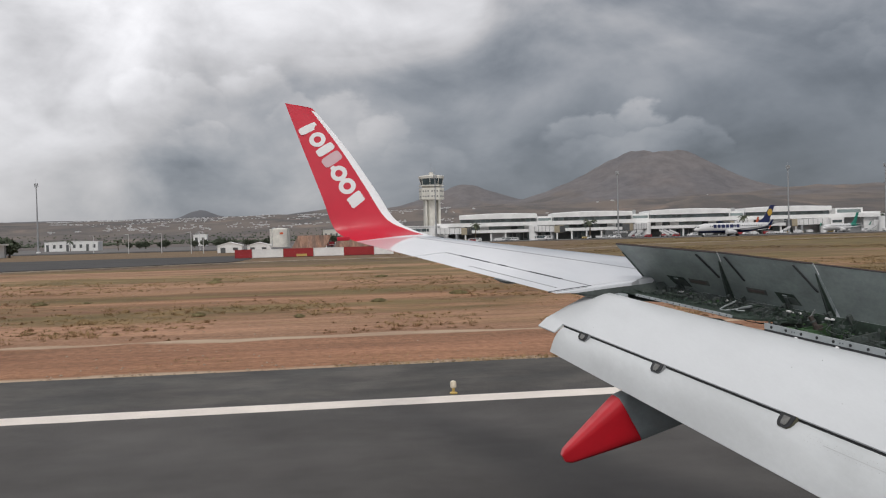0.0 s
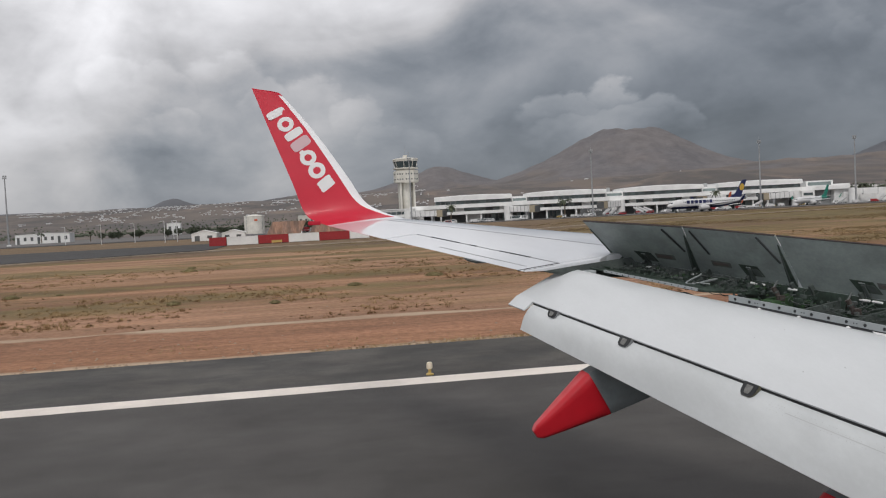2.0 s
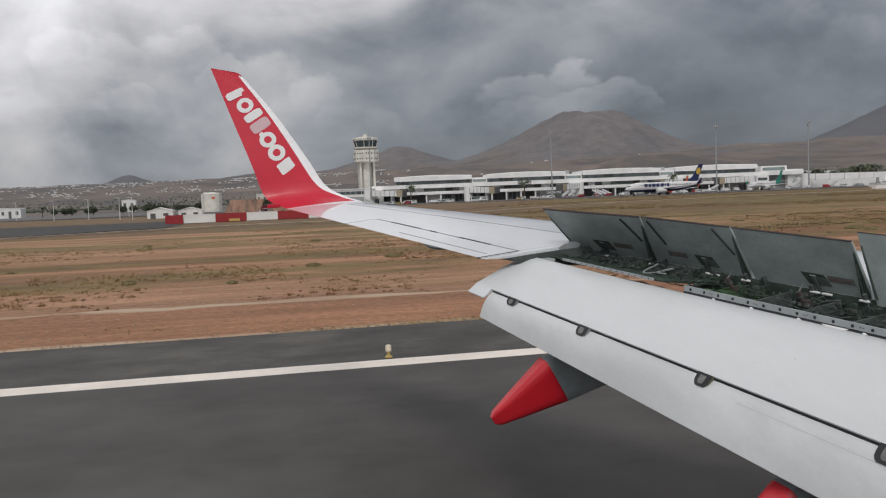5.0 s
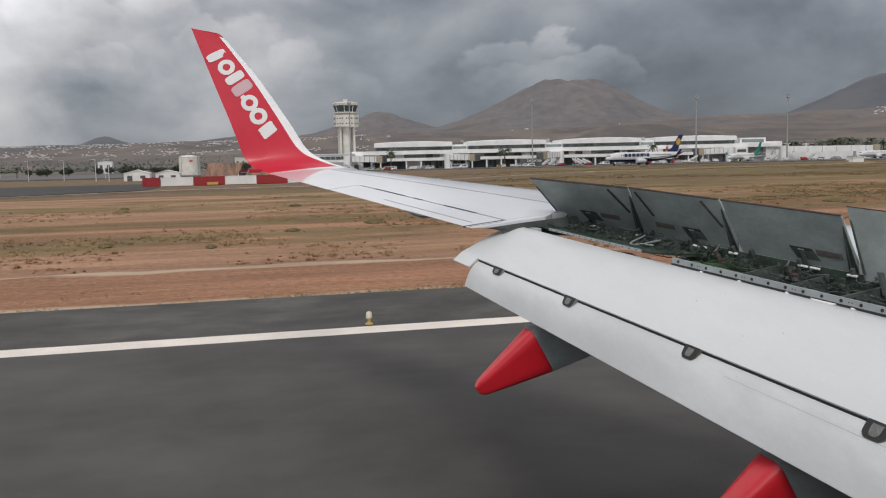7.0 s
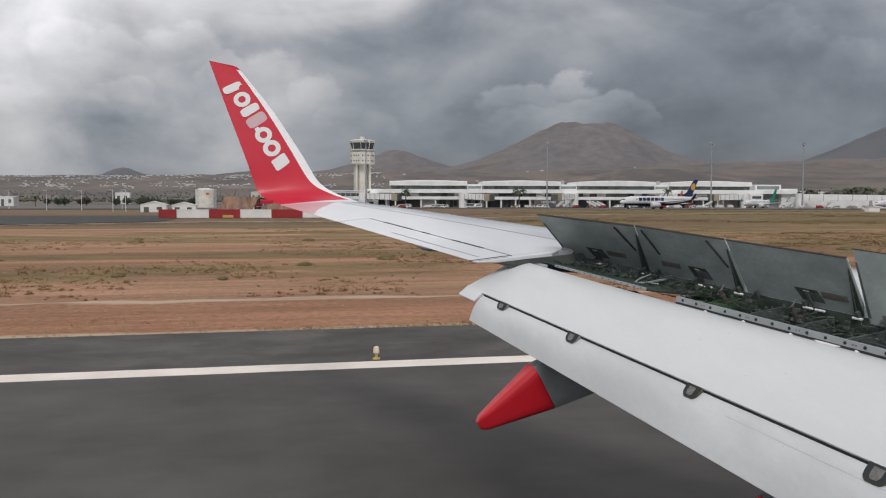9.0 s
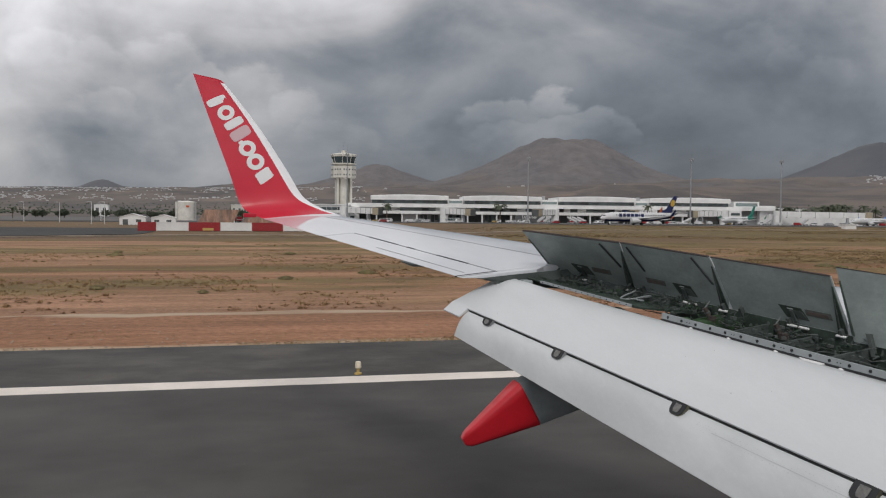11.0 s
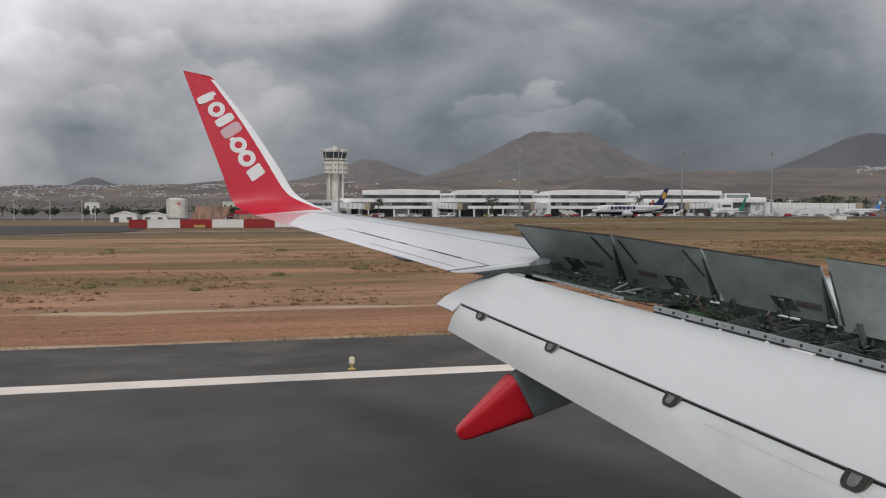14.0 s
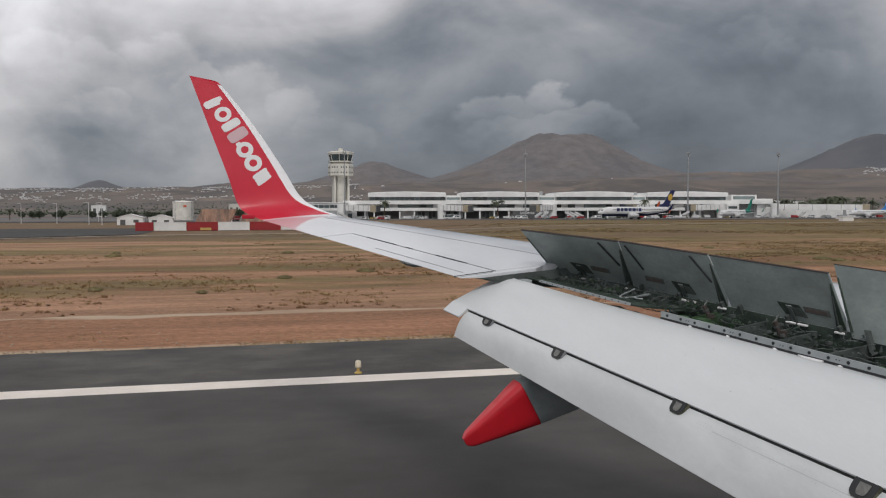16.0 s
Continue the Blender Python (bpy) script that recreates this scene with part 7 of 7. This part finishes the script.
single("taxiway_exit", boxed(-474, -448, 26.8, 228, -0.5, -0.006), CONCRETE, "pale concrete taxiway joining the runway", "taxiway", "structure")
single("taxiway_exit", boxed(-300, -112, 26.8, 75.5, -0.5, 0.06), SHOULDER, "wide dark asphalt taxiway exit", "taxiway", "structure")


def painted(name, pts, half, mat, label):
    bm = bmesh.new()
    rings = []
    for i, p in enumerate(pts):
        q0, q1 = Vector(pts[max(i - 1, 0)]), Vector(pts[min(i + 1, len(pts) - 1)])
        side = Vector((-(q1 - q0).y, (q1 - q0).x, 0)).normalized() * half
        rings.append([Vector(p) + side, Vector(p) - side, Vector(p) - side - Vector((0, 0, 0.02)), Vector(p) + side - Vector((0, 0, 0.02))])
    return single(name, loft(bm, rings), mat, label, "road marking", "structure")


painted("taxi_line", [(-461 - 22 * (1 - math.cos(radians(a))), 40 - 34 * math.sin(radians(a)), 0.012) for a in steps(0, 85, 16)], 0.14, YELLOW_PAINT, "curved yellow taxi line on asphalt")
painted("taxi_line", [(-461, y, 0.008) for y in steps(40.2, 228, 4)], 0.14, YELLOW_PAINT, "straight yellow taxi line on concrete")
painted("taxi_line", [(-200 - 40 * math.sin(radians(a)), 14 + 40 * (1 - math.cos(radians(a))), 0.012) for a in steps(0, 75, 14)], 0.14, YELLOW_PAINT, "curved yellow taxi line on asphalt")


def written(body, size, mat, parent, m):
    curve = bpy.data.curves.new("writing", "FONT")
    curve.body, curve.size, curve.extrude, curve.align_x = body, size, 0.01, "CENTER"
    tmp = bpy.data.objects.new("writing", curve)
    scene.collection.objects.link(tmp)
    me = bpy.data.meshes.new_from_object(tmp.evaluated_get(bpy.context.evaluated_depsgraph_get()))
    bpy.data.objects.remove(tmp)
    me.materials.clear()
    me.materials.append(mat)
    ob = new("writing", me)
    ob.parent, ob.matrix_basis = parent, m
    return ob


for word, x in (("Aeropuerto", 67.6), ("- Lanzarote", 104.0)):
    written(word, 2.55, DARK_CLADDING, low_terminal, pose(x, 0.5, 6.3, 90, 0, 0))


def taxi_sign(x, y, body):
    root = thing("taxiway_sign", "low yellow and black taxiway sign with letters", "sign", (x, y, -0.03))
    part("black_panel", boxed(0, 1.0, 0, 0.2, 0.25, 1.05), BLACK_GAP, root)
    part("yellow_panel", boxed(1.0, 3.0, 0, 0.2, 0.25, 1.05), YELLOW_PAINT, root)
    for a in (0.3, 2.6):
        part("leg", boxed(a, a + 0.1, 0.05, 0.15, -0.1, 0.25), MAST_STEEL, root)
    written(body, 0.7, YELLOW_PAINT, root, pose(0.5, -0.02, 0.42, 90, 0, 0))
    part("lettering_bar", boxed(1.3, 2.7, -0.02, 0.0, 0.5, 0.8), BLACK_GAP, root)


taxi_sign(-490, 52, "EM")
taxi_sign(-170, 82, "D")


def edge_light(x):
    root = thing("runway_edge_light", "small white and yellow runway edge light", "light", (x, 21.42, 0), 0, "runway edge lights")
    bm = bmesh.new()
    loft(bm, [ring((0, 0, z), (0, 0, 1), r, 14) for z, r in ((-0.01, 0.095), (0.03, 0.095), (0.05, 0.038), (0.15, 0.038))])
    part("base", bm, YELLOW_PAINT, root, "yellow base", 40)
    bm = bmesh.new()
    loft(bm, [ring((0, 0, z), (0, 0, 1), r, 14) for z, r in ((0.14, 0.050), (0.16, 0.078), (0.27, 0.074), (0.305, 0.064), (0.32, 0.03))])
    part("lens", bm, LAMP_CREAM, root, "cream glass lens", 40)
    return root


light_one = edge_light(3.17)
for x in (-56.7, -116.7, -176.7, -296.7, -416.7, -536.7, 63.3, 123.3, 183.3, 243.3):
    copy_thing(light_one, pose(x, 21.42, 0))


def distance_board(x, y):
    """A white marker board on two feet at the runway's edge."""
    root = thing("marker_board", "white upright marker board with a dark number bar", "sign", (x, y, -0.03))
    board = part("board", boxed(-0.55, 0.55, -0.12, 0.12, 0.15, 1.75, bevel=0.03), BUILDING_WHITE, root, "white boxed panel")
    part("number_bar", boxed(-0.18, 0.18, -0.135, -0.121, 0.5, 1.4), BUILDING_SHADE, board, "grey bar of a number")
    for a in (-0.42, 0.34):
        part("foot", boxed(a, a + 0.08, -0.06, 0.06, -0.1, 0.15), MAST_STEEL, root)
    part("plinth", boxed(-0.8, 0.8, -0.3, 0.3, -0.1, 0.03), CONCRETE, root, "flat concrete plinth")


distance_board(-46, 29.6)


def ground_marking(x, y):
    """A yellow framed black box with yellow letters painted where the taxiway meets the runway."""
    root = thing("taxiway_marking", "yellow framed letters painted on the taxiway", "road marking", (x, y, 0.004), 0, "", "structure")
    part("black_field", boxed(-4.6, 4.6, -1.9, 1.9, -0.02, 0.004), BLACK_GAP, root)
    for a, b, c, d in ((-4.8, 4.8, -2.1, -1.9), (-4.8, 4.8, 1.9, 2.1), (-4.8, -4.6, -1.9, 1.9), (4.6, 4.8, -1.9, 1.9)):
        part("border", boxed(a, b, c, d, -0.02, 0.008), YELLOW_PAINT, root)
    written("E M", 4.0, YELLOW_PAINT, root, pose(0, -1.45, 0.0))


ground_marking(-467.0, 30.5)


def striped_drum_tower(x, y):
    """A red and white banded column with a white drum on top, standing in the field."""
    root = thing("beacon_tower", "red and white banded column with a white drum on top", "tower", (x, y, -0.04))
    part("footing", boxed(-1.1, 1.1, -1.1, 1.1, -0.1, 1.1, bevel=0.05), BUILDING_WHITE, root, "white block footing")
    for b in range(5):
        bm = bmesh.new()
        rod(bm, (0, 0, 1.1 + 1.2 * b), (0, 0, 2.3 + 1.2 * b), 0.55, 0.55, 16)
        part("column_band", bm, (RED_PAINT, VAN_WHITE)[b % 2], root, "", 40)
    part("platform", loft(bmesh.new(), [ring((0, 0, z), (0, 0, 1), r, 16) for z, r in ((7.1, 1.1), (7.3, 1.1))]), RED_PAINT, root)
    part("drum", loft(bmesh.new(), [ring((0, 0, z), (0, 0, 1), r, 20) for z, r in ((7.3, 0.85), (9.6, 0.85), (9.9, 0.6))]), BUILDING_WHITE, root, "white drum", 40)


striped_drum_tower(-335, 110)

# everything beyond the runway stands on the lower ground
for ob in [o for o in scene.collection.objects if o.parent is None and o.type in {"EMPTY", "MESH"} and "kind" not in o]:
    at = ob.matrix_basis.translation
    if at.y > 60.0:
        ob.location.z += drop(at.x, at.y) + (0.09 if at.y > edge_at(at.x) else 0.0)
